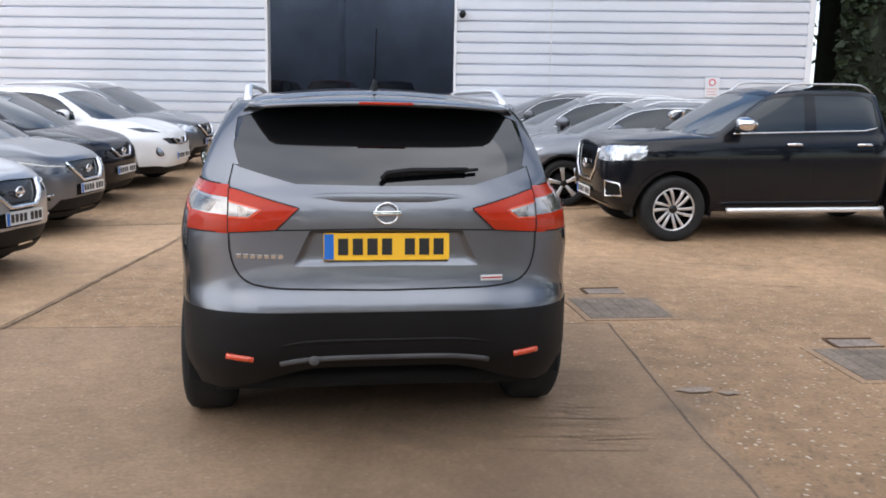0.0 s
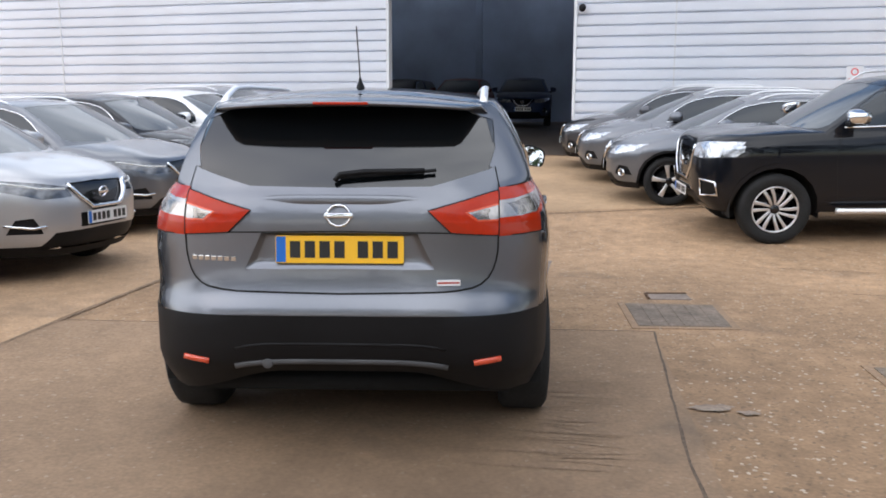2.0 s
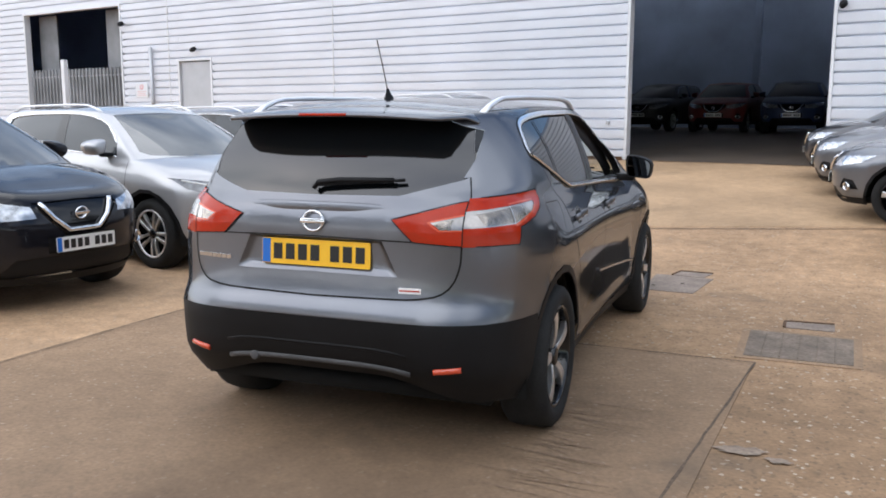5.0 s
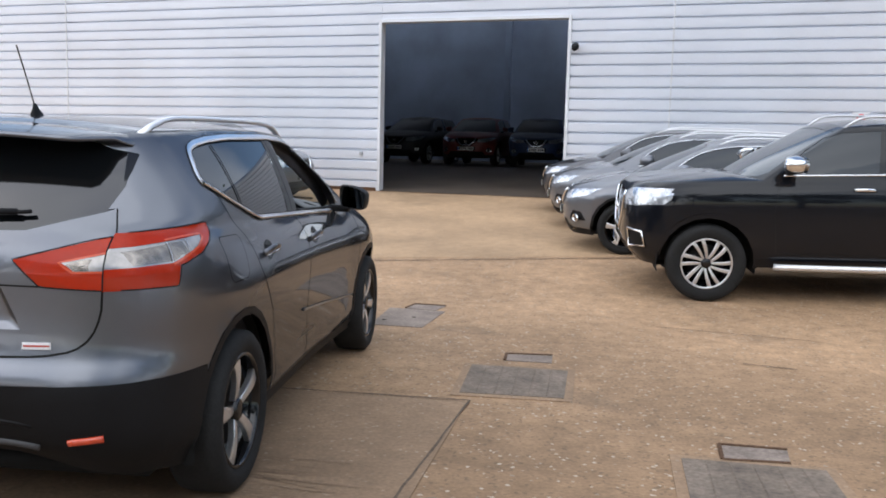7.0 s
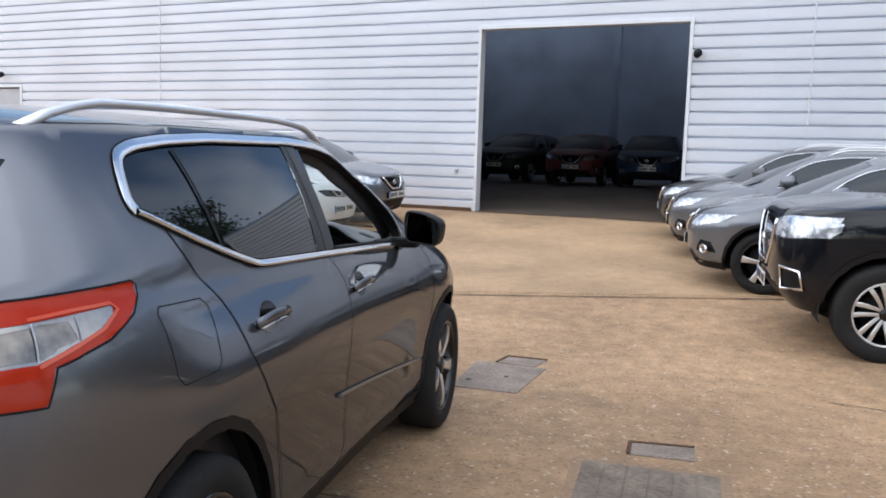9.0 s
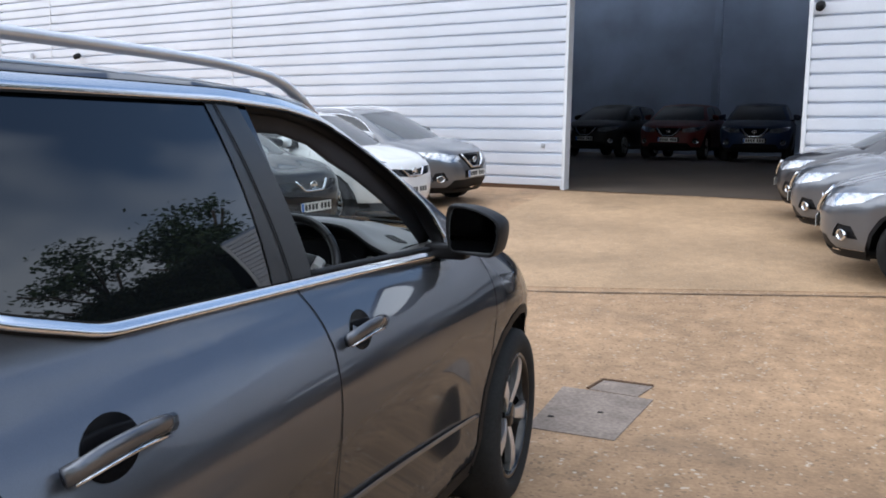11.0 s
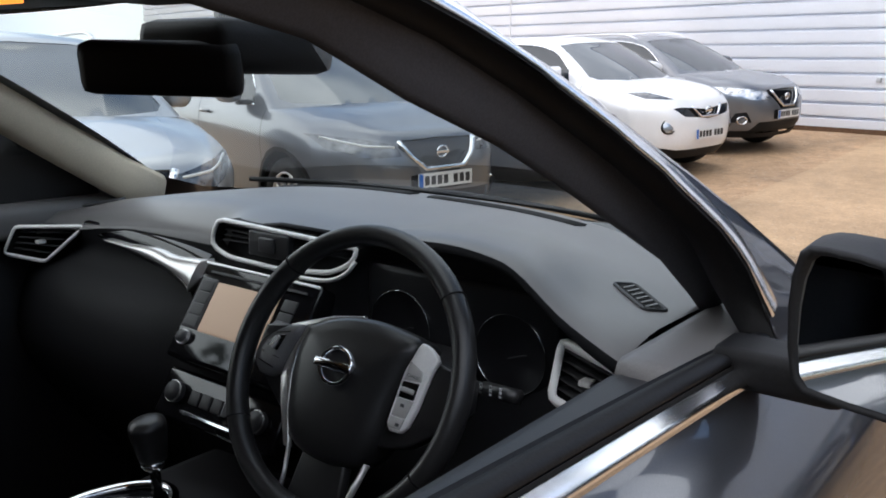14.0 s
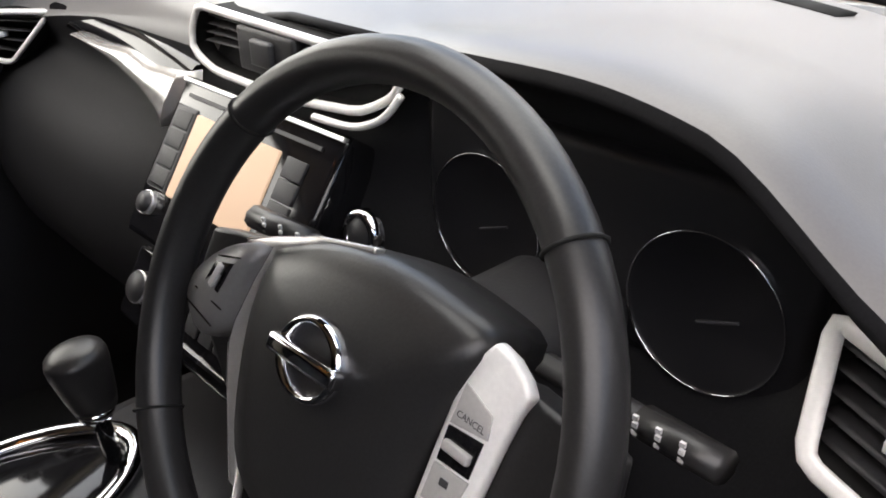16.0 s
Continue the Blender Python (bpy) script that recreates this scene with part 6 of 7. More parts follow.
for view, keys, width, material, name in (("tail", [(0.640, 1.088), (0.508, 1.060), (0.554, 1.027), (0.640, 1.027)], 0.007, GUIDE, "light_guide"), ("side", [(-0.495, 1.118), (-0.400, 1.124), (-0.300, 1.126), (-0.288, 1.113), (-0.35, 1.083), (-0.515, 1.036)], 0.008, GUIDE, "light_guide"), ("side", [(-0.515, 1.044), (-0.495, 1.110)], 0.004, M_STEEL, "lamp_divider"), ("side", [(-0.415, 1.070), (-0.40, 1.114)], 0.004, M_STEEL, "lamp_divider")):
    pts = [sh.at(a, b) if view == "side" else sh.behind(a, b) for a, b in along(keys, 0.02)]
    pair(name, ribbon(pts, width, lambda p: sh.tree.find_nearest(p)[1], 0.0078), material, hero)
seam(hero, sh, [(0.45, 0.980), (0.0, 0.987)], "tail", 0.006)
flank_band(hero, sh, [(-0.108, 1.315), (0.095, 1.239), (0.275, 1.180), (0.44, 1.136), (2.06, 1.063)], 0.020, M_BRIGHTTRIM, "chrome strip under the side glass")
flank_band(hero, sh, [(2.070, 1.112), (2.02, 1.203), (1.90, 1.296), (1.772, 1.375), (1.66, 1.426), (1.47, 1.478), (1.28, 1.501), (1.0, 1.510), (0.4, 1.501), (0.15, 1.487), (-0.005, 1.470), (-0.088, 1.446), (-0.118, 1.374), (-0.122, 1.334), (-0.108, 1.315)], 0.030, M_BRIGHTTRIM, "chrome strip over the side glass", 0.003)
# dark strip painted for the shade and reflection along the door's crease
flank_trim(hero, sh, [(1.0, 0.592), (1.35, 0.56), (2.2, 0.478)], 0.002, M_DARKGREY, "door_crease_shade", "", 0.008)
door_mirror(hero, sh, M_PLASTIC, y=1.955, z=1.155, x0=0.886, x1=1.058, h=0.160, label="black door mirror", square=True)
for y, z in ((0.262, 0.988), (1.150, 0.970)):
    pair("door_handle", sweep([sh.at(y + 0.235 * t, z + 0.012 * math.sin(math.pi * t), 0.010 + 0.026 * math.sin(math.pi * t)) for t in np.linspace(0, 1, 9)], 0.009, 0.016), M_GREY, hero, "grey door handle with a chrome edge")
    bm = bmesh.new()
    pts = [sh.at(y + 0.105 + 0.062 * math.cos(a), z + 0.006 + 0.046 * math.sin(a), 0.0015) for a in np.linspace(0, 2 * math.pi, 25)[:-1]]
    bm.faces.new([bm.verts.new(p) for p in pts])
    bmesh.ops.recalc_face_normals(bm, faces=bm.faces)
    pair("handle_cup", bm, M_GLOSS, hero)
    pair("handle_edge", sweep([sh.at(y + 0.015 + 0.205 * t, z - 0.015 + 0.012 * math.sin(math.pi * t), 0.012 + 0.024 * math.sin(math.pi * t)) for t in np.linspace(0, 1, 9)], 0.004, 0.0035), M_CHROME, hero, "chrome edge of the door handle")
roof_rails(hero, sh, -0.28, 1.60, lambda t: 0.585 + 0.025 * math.sin(math.pi * t), 0.05)

# tail: spoiler, lamps, wiper, aerial, plate, badge, bumper
sp = bmesh.new()
rows = []
for x in np.linspace(-0.60, 0.60, 41):
    k, e = (x / 0.515) ** 2, ease(0.49, 0.620, abs(x))
    hit = sh.tree.ray_cast(Vector((min(abs(x), 0.61), -0.34, 3)), Vector((0, 0, -1)))[0]
    zf = hit.z
    yr = (-0.685 + 0.05 * min(k, 1) ** 2) * (1 - e) - 0.365 * e
    zr = (1.502 - 0.020 * min(k, 1.2)) * (1 - e) + (zf - 0.008) * e
    h = 0.016 - 0.010 * e
    zf, zr = zf - 0.012 * e**4, zr - 0.010 * e**4
    ring = [(x, -0.33, zf + 0.001), (x, yr * 0.4 - 0.2, zf * 0.6 + zr * 0.4 + 0.005), (x, yr + 0.03 * (1 - e), zr + 0.003), (x, yr, zr - h * 0.3), (x, yr + 0.01, zr - h), (x, yr + 0.05, zr - h), (x, yr + 0.14, zr - h * 0.5)]
    rows.append([sp.verts.new(p) for p in ring])
for a, b in zip(rows, rows[1:]):
    for j in range(len(a) - 1):
        sp.faces.new((a[j], a[j + 1], b[j + 1], b[j]))
sp.faces.new(rows[0])
sp.faces.new(rows[-1])
bmesh.ops.recalc_face_normals(sp, faces=sp.faces)
spoiler = part("roof_spoiler", sp, M_GREY, hero, "grey roof spoiler")
part("high_brake_lamp", block((-0.112, -0.690, 1.4885), (0.112, -0.62, 1.5005), None, 0.005), M_LENS_RED, spoiler, "red brake lamp")
wp = [sh.behind(x, 1.190 + 0.028 * (x + 0.02) / 0.4, 0.02) for x in np.linspace(-0.02, 0.385, 14)]
wiper = part("rear_wiper", sweep(wp, 0.009, 0.007), M_PLASTIC, hero, "black rear wiper")
part("wiper_arm", sweep([sh.behind(-0.02, 1.178, 0.02), sh.behind(0.0, 1.198, 0.03), sh.behind(0.10, 1.209, 0.032), sh.behind(0.22, 1.213, 0.026), sh.behind(0.34, 1.216, 0.022)], 0.013, 0.011), M_PLASTIC, wiper)
roof_z = lambda x, y: sh.tree.ray_cast(Vector((abs(x), y, 3)), Vector((0, 0, -1)))[0].z
az = roof_z(0, 0.0)
fin = lathe([(0.030, -0.012), (0.026, 0.006), (0.014, 0.026), (0.007, 0.048), (0.0, 0.050)], 20, "z")
bmesh.ops.transform(fin, matrix=Matrix.Translation((0, 0.01, az)) @ Matrix.Shear("XY", 4, (0, -0.35)) @ Matrix.Diagonal((0.75, 1.5, 1, 1)), verts=fin.verts)
aerial = part("aerial_base", fin, M_PLASTIC, hero, "black roof aerial")
part("aerial_rod", sweep([(0, -0.006, az + 0.035), (0, -0.06, az + 0.15), (0, -0.125, az + 0.275)], 0.003, 0.003, sides=6), M_PLASTIC, aerial)
scoop = bmesh.new()
rows = []
for k, deep in ((0.0, 0.0), (0.10, -0.002), (0.5, -0.011), (0.85, -0.017), (1.0, -0.018), (1.6, -0.018)):
    row = []
    for a, b, da, db in ((0.385, 0.832, -0.045, 0.030), (0.315, 0.980, -0.020, -0.012), (-0.315, 0.980, 0.020, -0.012), (-0.385, 0.832, 0.045, 0.030)):
        row.append((a + da * k, b + db * k))
    ring = []
    for i in range(4):
        p, q = row[i], row[(i + 1) % 4]
        n = 5 if i % 2 == 0 else 24
        ring += [sh.behind(p[0] + (q[0] - p[0]) * j / n, p[1] + (q[1] - p[1]) * j / n, deep) for j in range(n)]
    rows.append([scoop.verts.new(p) for p in ring])
for a, b in zip(rows, rows[1:]):
    for j in range(len(a)):
        scoop.faces.new((a[j], a[(j + 1) % len(a)], b[(j + 1) % len(a)], b[j]))
scoop.faces.new(rows[-1])
bmesh.ops.recalc_face_normals(scoop, faces=scoop.faces)
part("plate_recess", scoop, M_GREY, hero, "scooped recess round the number plate")
crest = [sh.behind(x, 1.108 - 0.045 * max(0, abs(x) / 0.27 - 0.95) ** 1.5, -0.004 - 0.012 * ease(0.12, 0.36, abs(x))) for x in np.linspace(-0.36, 0.36, 35)]
part("tailgate_ridge", sweep(crest, 0.011, 0.026, sides=20), M_GREY, hero, "soft ridge across the tailgate")
number_plate(hero, Matrix.Translation(sh.behind(0.0, 0.912, -0.013)) @ pose(0, 0, 0, -4, 0, 0), True)
badge(hero, Matrix.Translation(sh.behind(0.0, 1.05, 0.006)) @ pose(0, 0, 0, -5, 0, 0), 0.052)
for k in range(7):
    p = sh.behind(-0.60 + 0.028 * k, 0.872, 0.003)
    part("letter_bar", block((-0.010, -0.002, -0.010), (0.010, 0.002, 0.010), Matrix.Translation(p) @ pose(0, 0, 0, 0, 0, 12 - k), 0.002), M_CHROME, hero, "", False)
p = sh.behind(0.441, 0.779, 0.003)
tag = part("model_tag", block((-0.048, -0.002, -0.012), (0.048, 0.002, 0.012), Matrix.Translation(p) @ pose(0, 0, 0, -8, 0, 7), 0.001), M_SATIN, hero, "small silver model tag", False)
part("tag_bar", block((-0.044, -0.004, -0.003), (0.044, -0.002, 0.003), Matrix.Translation(p) @ pose(0, 0, 0, -8, 0, 7)), M_LENS_RED, tag, "", False)
for s in (1, -1):
    pts = [sh.behind(s * x, 0.447 + 0.012 * (x - 0.53) / 0.13, 0.006) for x in np.linspace(0.545, 0.655, 6)]
    part("rear_reflector", sweep(pts, 0.008, 0.013), M_REFLECT, hero, "red bumper reflector")
pts = [sh.behind(x, 0.455 - 0.03 * (x / 0.45) ** 4, 0.006) for x in np.linspace(-0.44, 0.44, 24)]
part("skid_strip", sweep(pts, 0.008, 0.013), M_SKID, hero, "grey skid strip low on the bumper")
hook = lathe([(0.022, -0.004), (0.022, 0.006), (0.017, 0.009), (0.0, 0.009)], 20, "y")
bmesh.ops.transform(hook, matrix=Matrix.Translation(sh.behind(-0.30, 0.448, 0.012)) @ pose(0, 0, 0, 0, 0, 180), verts=hook.verts)
part("tow_eye_cover", hook, M_SKID, hero, "round grey tow eye cover")
pts = [sh.behind(x, 0.53 - 0.03 * (x / 0.45) ** 6, 0.001) for x in np.linspace(-0.43, 0.43, 20)]
part("bumper_crease", sweep(pts, 0.005, 0.008), M_PLASTIC, hero)

for x0, x1, z0, z1 in ((0.56, -0.08, 1.092, 1.106), (0.02, -0.56, 1.102, 1.096)):
    blade = [sh.behind(x0 + (x1 - x0) * t, z0 + (z1 - z0) * t, 0.014, True) for t in np.linspace(0, 1, 14)]
    part("front_wiper", sweep(blade, 0.004, 0.006), M_PLASTIC, hero, "black windscreen wiper")

# ---- inside the grey crossover ----
WX = 0.368


EDGE_Y = spline([(-0.75, 2.00), (-0.4, 2.04), (0.1, 2.045), (0.2, 2.03), (0.30, 2.0), (0.486, 1.97), (0.62, 1.94), (0.75, 1.91)])
EDGE_Z = spline([(-0.75, 1.05), (-0.5, 1.09), (-0.2, 1.112), (0.1, 1.114), (0.2, 1.127), (0.30, 1.142), (0.42, 1.150), (0.50, 1.144), (0.62, 1.088), (0.75, 1.045)])


def dash_section(x):
    """The dashboard's outline (y, z) from the windscreen down, at x."""
    ax = abs(x)
    z = 1.118 - (0.046 if x > 0 else 0.055) * (ax / 0.68) ** 3
    lip = math.exp(-((x - 0.405) / 0.20) ** 4)          # the cowl over the dials
    back = 2.53 - 0.25 * (ax / 0.72) ** 2.4
    edge_y, edge_z = float(EDGE_Y(x)), float(EDGE_Z(x))
    mid_y = edge_y * 0.45 + back * 0.55
    well = math.exp(-((x - 0.385) / 0.175) ** 6)          # the recess of the dials
    stack = math.exp(-((x - 0.01) / 0.17) ** 8)
    belly = 0.05 * math.exp(-((x + 0.45) / 0.30) ** 4)
    slope = ease(-0.10, -0.18, x)          # the passenger's side rolls down to the trim in one slope
    lower = [(edge_y + 0.03, edge_z + 0.005), (edge_y, edge_z - 0.003), (edge_y - 0.002, edge_z - 0.014), (edge_y + 0.012 + 0.03 * lip, edge_z - 0.026), (2.04 + 0.02 * well, 1.055)]
    rolled = [(edge_y + 0.055, edge_z + 0.004), (edge_y + 0.036, edge_z - 0.005), (edge_y + 0.018, edge_z - 0.016), (edge_y + 0.002, edge_z - 0.029), (edge_y - 0.010, min(1.058, edge_z - 0.040))]
    lower = [(a[0] + (b[0] - a[0]) * slope, a[1] + (b[1] - a[1]) * slope) for a, b in zip(lower, rolled)]
    return [
        (back, z - 0.004), (back - 0.06, z + 0.001), (mid_y, z + 0.006 + 0.010 * lip), (edge_y + 0.10, (z + 0.008) * (1 - lip) + (edge_z + 0.002) * lip), *lower,
        (2.03 + 0.035 * well - 0.01 * stack, 0.995), (1.995 + 0.04 * well - 0.02 * stack - belly, 0.92), (1.965 - belly - 0.02 * stack, 0.80), (2.03, 0.62), (2.2, 0.42),
    ]


def dash_mesh(upper):
    """The grey top or the black face of the dashboard; on the passenger's side the top reaches lower."""
    bm = bmesh.new()
    xs = np.linspace(-0.762, 0.702, 76)
    grid = []
    for x in xs:
        keys = dash_section(x)
        t = np.arange(len(keys))
        fy, fz = spline(list(zip(t, [k[0] for k in keys]))), spline(list(zip(t, [k[1] for k in keys])))
        fine = np.linspace(0, 13, 40)
        grid.append([bm.verts.new((x, float(fy(v)), float(fz(v)))) for v in fine])
    for x, a, b in zip(xs, grid, grid[1:]):
        edge = 24 if x < -0.15 else 15
        for j in range(0, edge) if upper else range(edge, 39):
            bm.faces.new((a[j], a[j + 1], b[j + 1], b[j]))
    bmesh.ops.delete(bm, geom=[v for v in bm.verts if not v.link_faces], context="VERTS")
    bmesh.ops.recalc_face_normals(bm, faces=bm.faces)
    return bm


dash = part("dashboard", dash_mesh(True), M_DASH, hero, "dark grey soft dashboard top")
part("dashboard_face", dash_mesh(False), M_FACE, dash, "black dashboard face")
dash_top = BVHTree.FromObject(dash, bpy.context.evaluated_depsgraph_get())


def dash_z(x, y):
    hit = dash_top.ray_cast(Vector((x, y, 2)), Vector((0, 0, -1)))[0]
    return hit.z if hit else 1.10


def vent(corners, depth, slats, label, flap=True, wide=0.0045, round_by=0.010, belly=()):
    """An air vent: a silver frame round its corners, dark slats inside. corners: (x, y, z) round the mouth; belly: further points along its bowed foot."""
    pts = [Vector(c) for c in corners]
    tl, tr, br, bl = pts
    pts[3:3] = [Vector(c) for c in belly]
    fine = []
    n = len(pts)
    for i in range(n):
        a, b, c = pts[i - 1], pts[i], pts[(i + 1) % n]
        r = min(round_by, (a - b).length / 2.6, (c - b).length / 2.6)
        p, q = b + (a - b).normalized() * r, b + (c - b).normalized() * r
        fine += [p, b * 0.5 + (p + q) * 0.25, q]
    rim = part("air_vent", sweep(fine, wide, 0.0034, closed=True, sides=10, up=(0, -1, 0.3)), M_SILVERTRIM, dash, label)
    bm = bmesh.new()
    f = bm.faces.new([bm.verts.new(p + Vector((0, depth, 0))) for p in fine])
    ring = [bm.verts.new(p) for p in fine]
    back = list(f.verts)
    for i in range(len(fine)):
        bm.faces.new((back[i], back[(i + 1) % len(fine)], ring[(i + 1) % len(fine)], ring[i]))
    bmesh.ops.recalc_face_normals(bm, faces=bm.faces)
    part("vent_box", bm, M_WELL, rim, "", False)
    for k in range(1, slats + 1):
        t = k / (slats + 1)
        a, b = tl * (1 - t) + bl * t, tr * (1 - t) + br * t
        a, b = a + (b - a) * 0.06 + Vector((0, 0.014, 0)), b + (a - b) * 0.06 + Vector((0, 0.014, 0))
        part("vent_slat", sweep([a, b], 0.009, 0.0015, sides=6), M_DASHLOW, rim)
    if flap:
        c = sum(pts, Vector()) / len(pts)
        part("vent_tab", block((-0.008, -0.006, -0.004), (0.008, 0.012, 0.004), Matrix.Translation(c + Vector((0, 0.006, 0))), 0.002), M_SILVERTRIM, rim)
    return rim


vent([(0.570, 2.020, 1.033), (0.687, 1.957, 1.033), (0.676, 1.938, 0.963), (0.587, 1.966, 0.974)], 0.05, 5, "driver's air vent in a silver frame", wide=0.0065)
vent([(-0.727, 1.945, 1.036), (-0.582, 2.020, 1.044), (-0.675, 1.980, 0.961), (-0.738, 1.921, 0.979)], 0.06, 4, "passenger's air vent in a silver frame")
vent([(-0.142, 2.022, 1.113), (0.205, 2.018, 1.107), (0.192, 2.016, 1.082), (-0.155, 2.016, 1.066)], 0.05, 4, "centre air vents in a silver frame", False, 0.0045, 0.018, [(0.150, 2.013, 1.060), (0.030, 2.012, 1.048), (-0.105, 2.013, 1.050)])
part("vent_divider", block((-0.05, 2.014, 1.062), (0.05, 2.05, 1.106), None, 0.004), M_DASHLOW, dash)
part("hazard_button", block((-0.018, 2.008, 1.072), (0.018, 2.02, 1.098), None, 0.003), M_GREYBUTTON, dash)
part("trim_wing", sweep(smooth_path([(0.09, 2.004, 1.045), (0.15, 2.002, 1.050), (0.186, 2.006, 1.064), (0.203, 2.014, 1.086)]), 0.004, 0.0035), M_SILVERTRIM, dash, "silver trim wing")
foot = smooth_path([(-0.585, 2.018, 1.036), (-0.45, 2.018, 1.010), (-0.36, 2.012, 0.999), (-0.271, 2.000, 0.989), (-0.206, 1.988, 0.972), (-0.180, 1.980, 0.958)])
head = smooth_path([(-0.585, 2.020, 1.056), (-0.45, 2.026, 1.058), (-0.34, 2.022, 1.056), (-0.26, 2.018, 1.052), (-0.205, 2.016, 1.047), (-0.165, 2.014, 1.042)])
swoosh = bmesh.new()
rows = []
for a, b in zip(foot, head):
    rows.append([swoosh.verts.new(p) for p in (a + Vector((0, 0.05, 0)), a + Vector((0, 0.010, 0.001)), a.lerp(b, 0.12) + Vector((0, 0.004, 0)), a.lerp(b, 0.5) + Vector((0, 0.002, 0)), a.lerp(b, 0.88) + Vector((0, 0.003, 0)), b + Vector((0, 0.010, 0)), b + Vector((0, 0.05, 0)))])
for a, b in zip(rows, rows[1:]):
    for k in range(6):
        swoosh.faces.new((a[k], a[k + 1], b[k + 1], b[k]))
bmesh.ops.recalc_face_normals(swoosh, faces=swoosh.faces)
part("trim_swoosh", swoosh, M_GLOSS, dash, "gloss black trim swoosh")
low_edge = smooth_path([(-0.495, 2.012, 1.026), (-0.455, 2.008, 1.025), (-0.361, 2.002, 1.017), (-0.265, 1.99, 1.008), (-0.202, 1.98, 0.992), (-0.175, 1.972, 0.979)])
top_edge = smooth_path([(-0.494, 2.012, 1.029), (-0.414, 2.012, 1.03), (-0.321, 2.01, 1.036), (-0.251, 2.005, 1.031), (-0.195, 2.0, 1.034), (-0.165, 1.998, 1.036)])
flare = bmesh.new()
rows = []
for a, b in zip(low_edge, top_edge):
    rows.append([flare.verts.new(p) for p in (a + Vector((0, 0.05, 0)), a + Vector((0, 0.004, 0)), a.lerp(b, 0.12), a.lerp(b, 0.5) + Vector((0, -0.003, 0)), a.lerp(b, 0.88), b + Vector((0, 0.004, 0)), b + Vector((0, 0.05, 0)))])
for a, b in zip(rows, rows[1:]):
    for k in range(6):
        flare.faces.new((a[k], a[k + 1], b[k + 1], b[k]))
flare.faces.new(rows[-1])
bmesh.ops.recalc_face_normals(flare, faces=flare.faces)
part("trim_silver", flare, M_FLARE, dash, "silver trim flaring towards the centre stack")

# centre stack with the screen
stack_m = Matrix.Translation((0.0, 1.966, 0.966)) @ pose(0, 0, 0, -34, 0, 0)
stack = part("centre_panel", block((-0.145, -0.012, -0.10), (0.145, 0.06, 0.082), stack_m, 0.008), M_GLOSS, dash, "gloss black centre stack")
part("screen", block((-0.090, -0.0145, -0.046), (0.066, -0.010, 0.046), stack_m, 0.002), M_SCREEN, stack, "pale blank glowing display screen")
part("disc_slot", block((-0.12, -0.0145, 0.060), (0.12, -0.011, 0.064), stack_m), M_DASHLOW, stack, "", False)
part("stack_edge", block((-0.143, -0.0145, 0.0745), (0.143, -0.008, 0.079), stack_m, 0.001), M_SATIN, stack, "thin silver top edge", False)
part("button_column", block((-0.136, -0.0135, -0.045), (-0.093, -0.010, 0.050), stack_m, 0.003), M_GREYBUTTON, stack, "grey column of buttons")
for s in (-1, 1):
    for k in range(4):
        x = -0.114 if s < 0 else 0.094
        part("stack_button", block((x - 0.016, -0.0146, 0.0245 - 0.022 * k), (x + 0.016, -0.010, 0.045 - 0.022 * k), stack_m, 0.0015), M_DASHLOW, stack)
    kn = lathe([(0.014, 0), (0.0138, -0.005), (0.0125, -0.0065), (0.0115, -0.005)], 24, "y")
    bmesh.ops.transform(kn, matrix=stack_m @ Matrix.Translation((-0.115 if s < 0 else 0.115, -0.012, -0.062)), verts=kn.verts)
    kob = part("stack_knob", kn, M_FLARE, stack, "silver ringed knob")
    kf = lathe([(0.0118, -0.004), (0.011, -0.010), (0.0, -0.011)], 24, "y")
    bmesh.ops.transform(kf, matrix=stack_m @ Matrix.Translation((-0.115 if s < 0 else 0.115, -0.012, -0.062)), verts=kf.verts)
    part("knob_face", kf, M_GREYBUTTON, kob)
climate_m = Matrix.Translation((0.0, 1.905, 0.825)) @ pose(0, 0, 0, -30, 0, 0)
climate = part("climate_panel", block((-0.15, -0.01, -0.045), (0.15, 0.05, 0.04), climate_m, 0.008), M_GLOSS, dash)
part("climate_strip", block((-0.08, -0.0135, -0.030), (0.08, -0.009, -0.026), climate_m), M_CHROME, climate, "thin chrome strip", False)
for x in (-0.105, 0.105):
    kn = lathe([(0.0186, -0.009), (0.0192, -0.011), (0.0180, -0.0135), (0.0170, -0.012)], 24, "y")
    bmesh.ops.transform(kn, matrix=climate_m @ Matrix.Translation((x, -0.01, 0)), verts=kn.verts)
    kob = part("climate_knob", kn, M_FLARE, climate, "silver ringed knob")
    kf = lathe([(0.0184, 0.0), (0.0178, -0.012), (0.0155, -0.0165), (0.0, -0.018)], 24, "y")
    bmesh.ops.transform(kf, matrix=climate_m @ Matrix.Translation((x, -0.01, 0)), verts=kf.verts)
    part("knob_face", kf, M_DASHLOW, kob)
for k in range(5):
    part("climate_button", block((-0.07 + 0.029 * k, -0.0125, -0.012), (-0.046 + 0.029 * k, -0.008, 0.012), climate_m, 0.002), M_DASHLOW, climate)
ring = lathe([(0.0225, 0.004), (0.0225, -0.007), (0.018, -0.010), (0.0165, -0.004)], 28, "y")
bmesh.ops.transform(ring, matrix=Matrix.Translation((0.184, 1.982, 0.966)) @ pose(0, 0, 0, -10, 0, 0), verts=ring.verts)
start = part("start_button", ring, M_CHROME, dash, "chrome ringed start button")
cap = lathe([(0.0165, -0.003), (0.014, -0.008), (0.0, -0.009)], 24, "y")
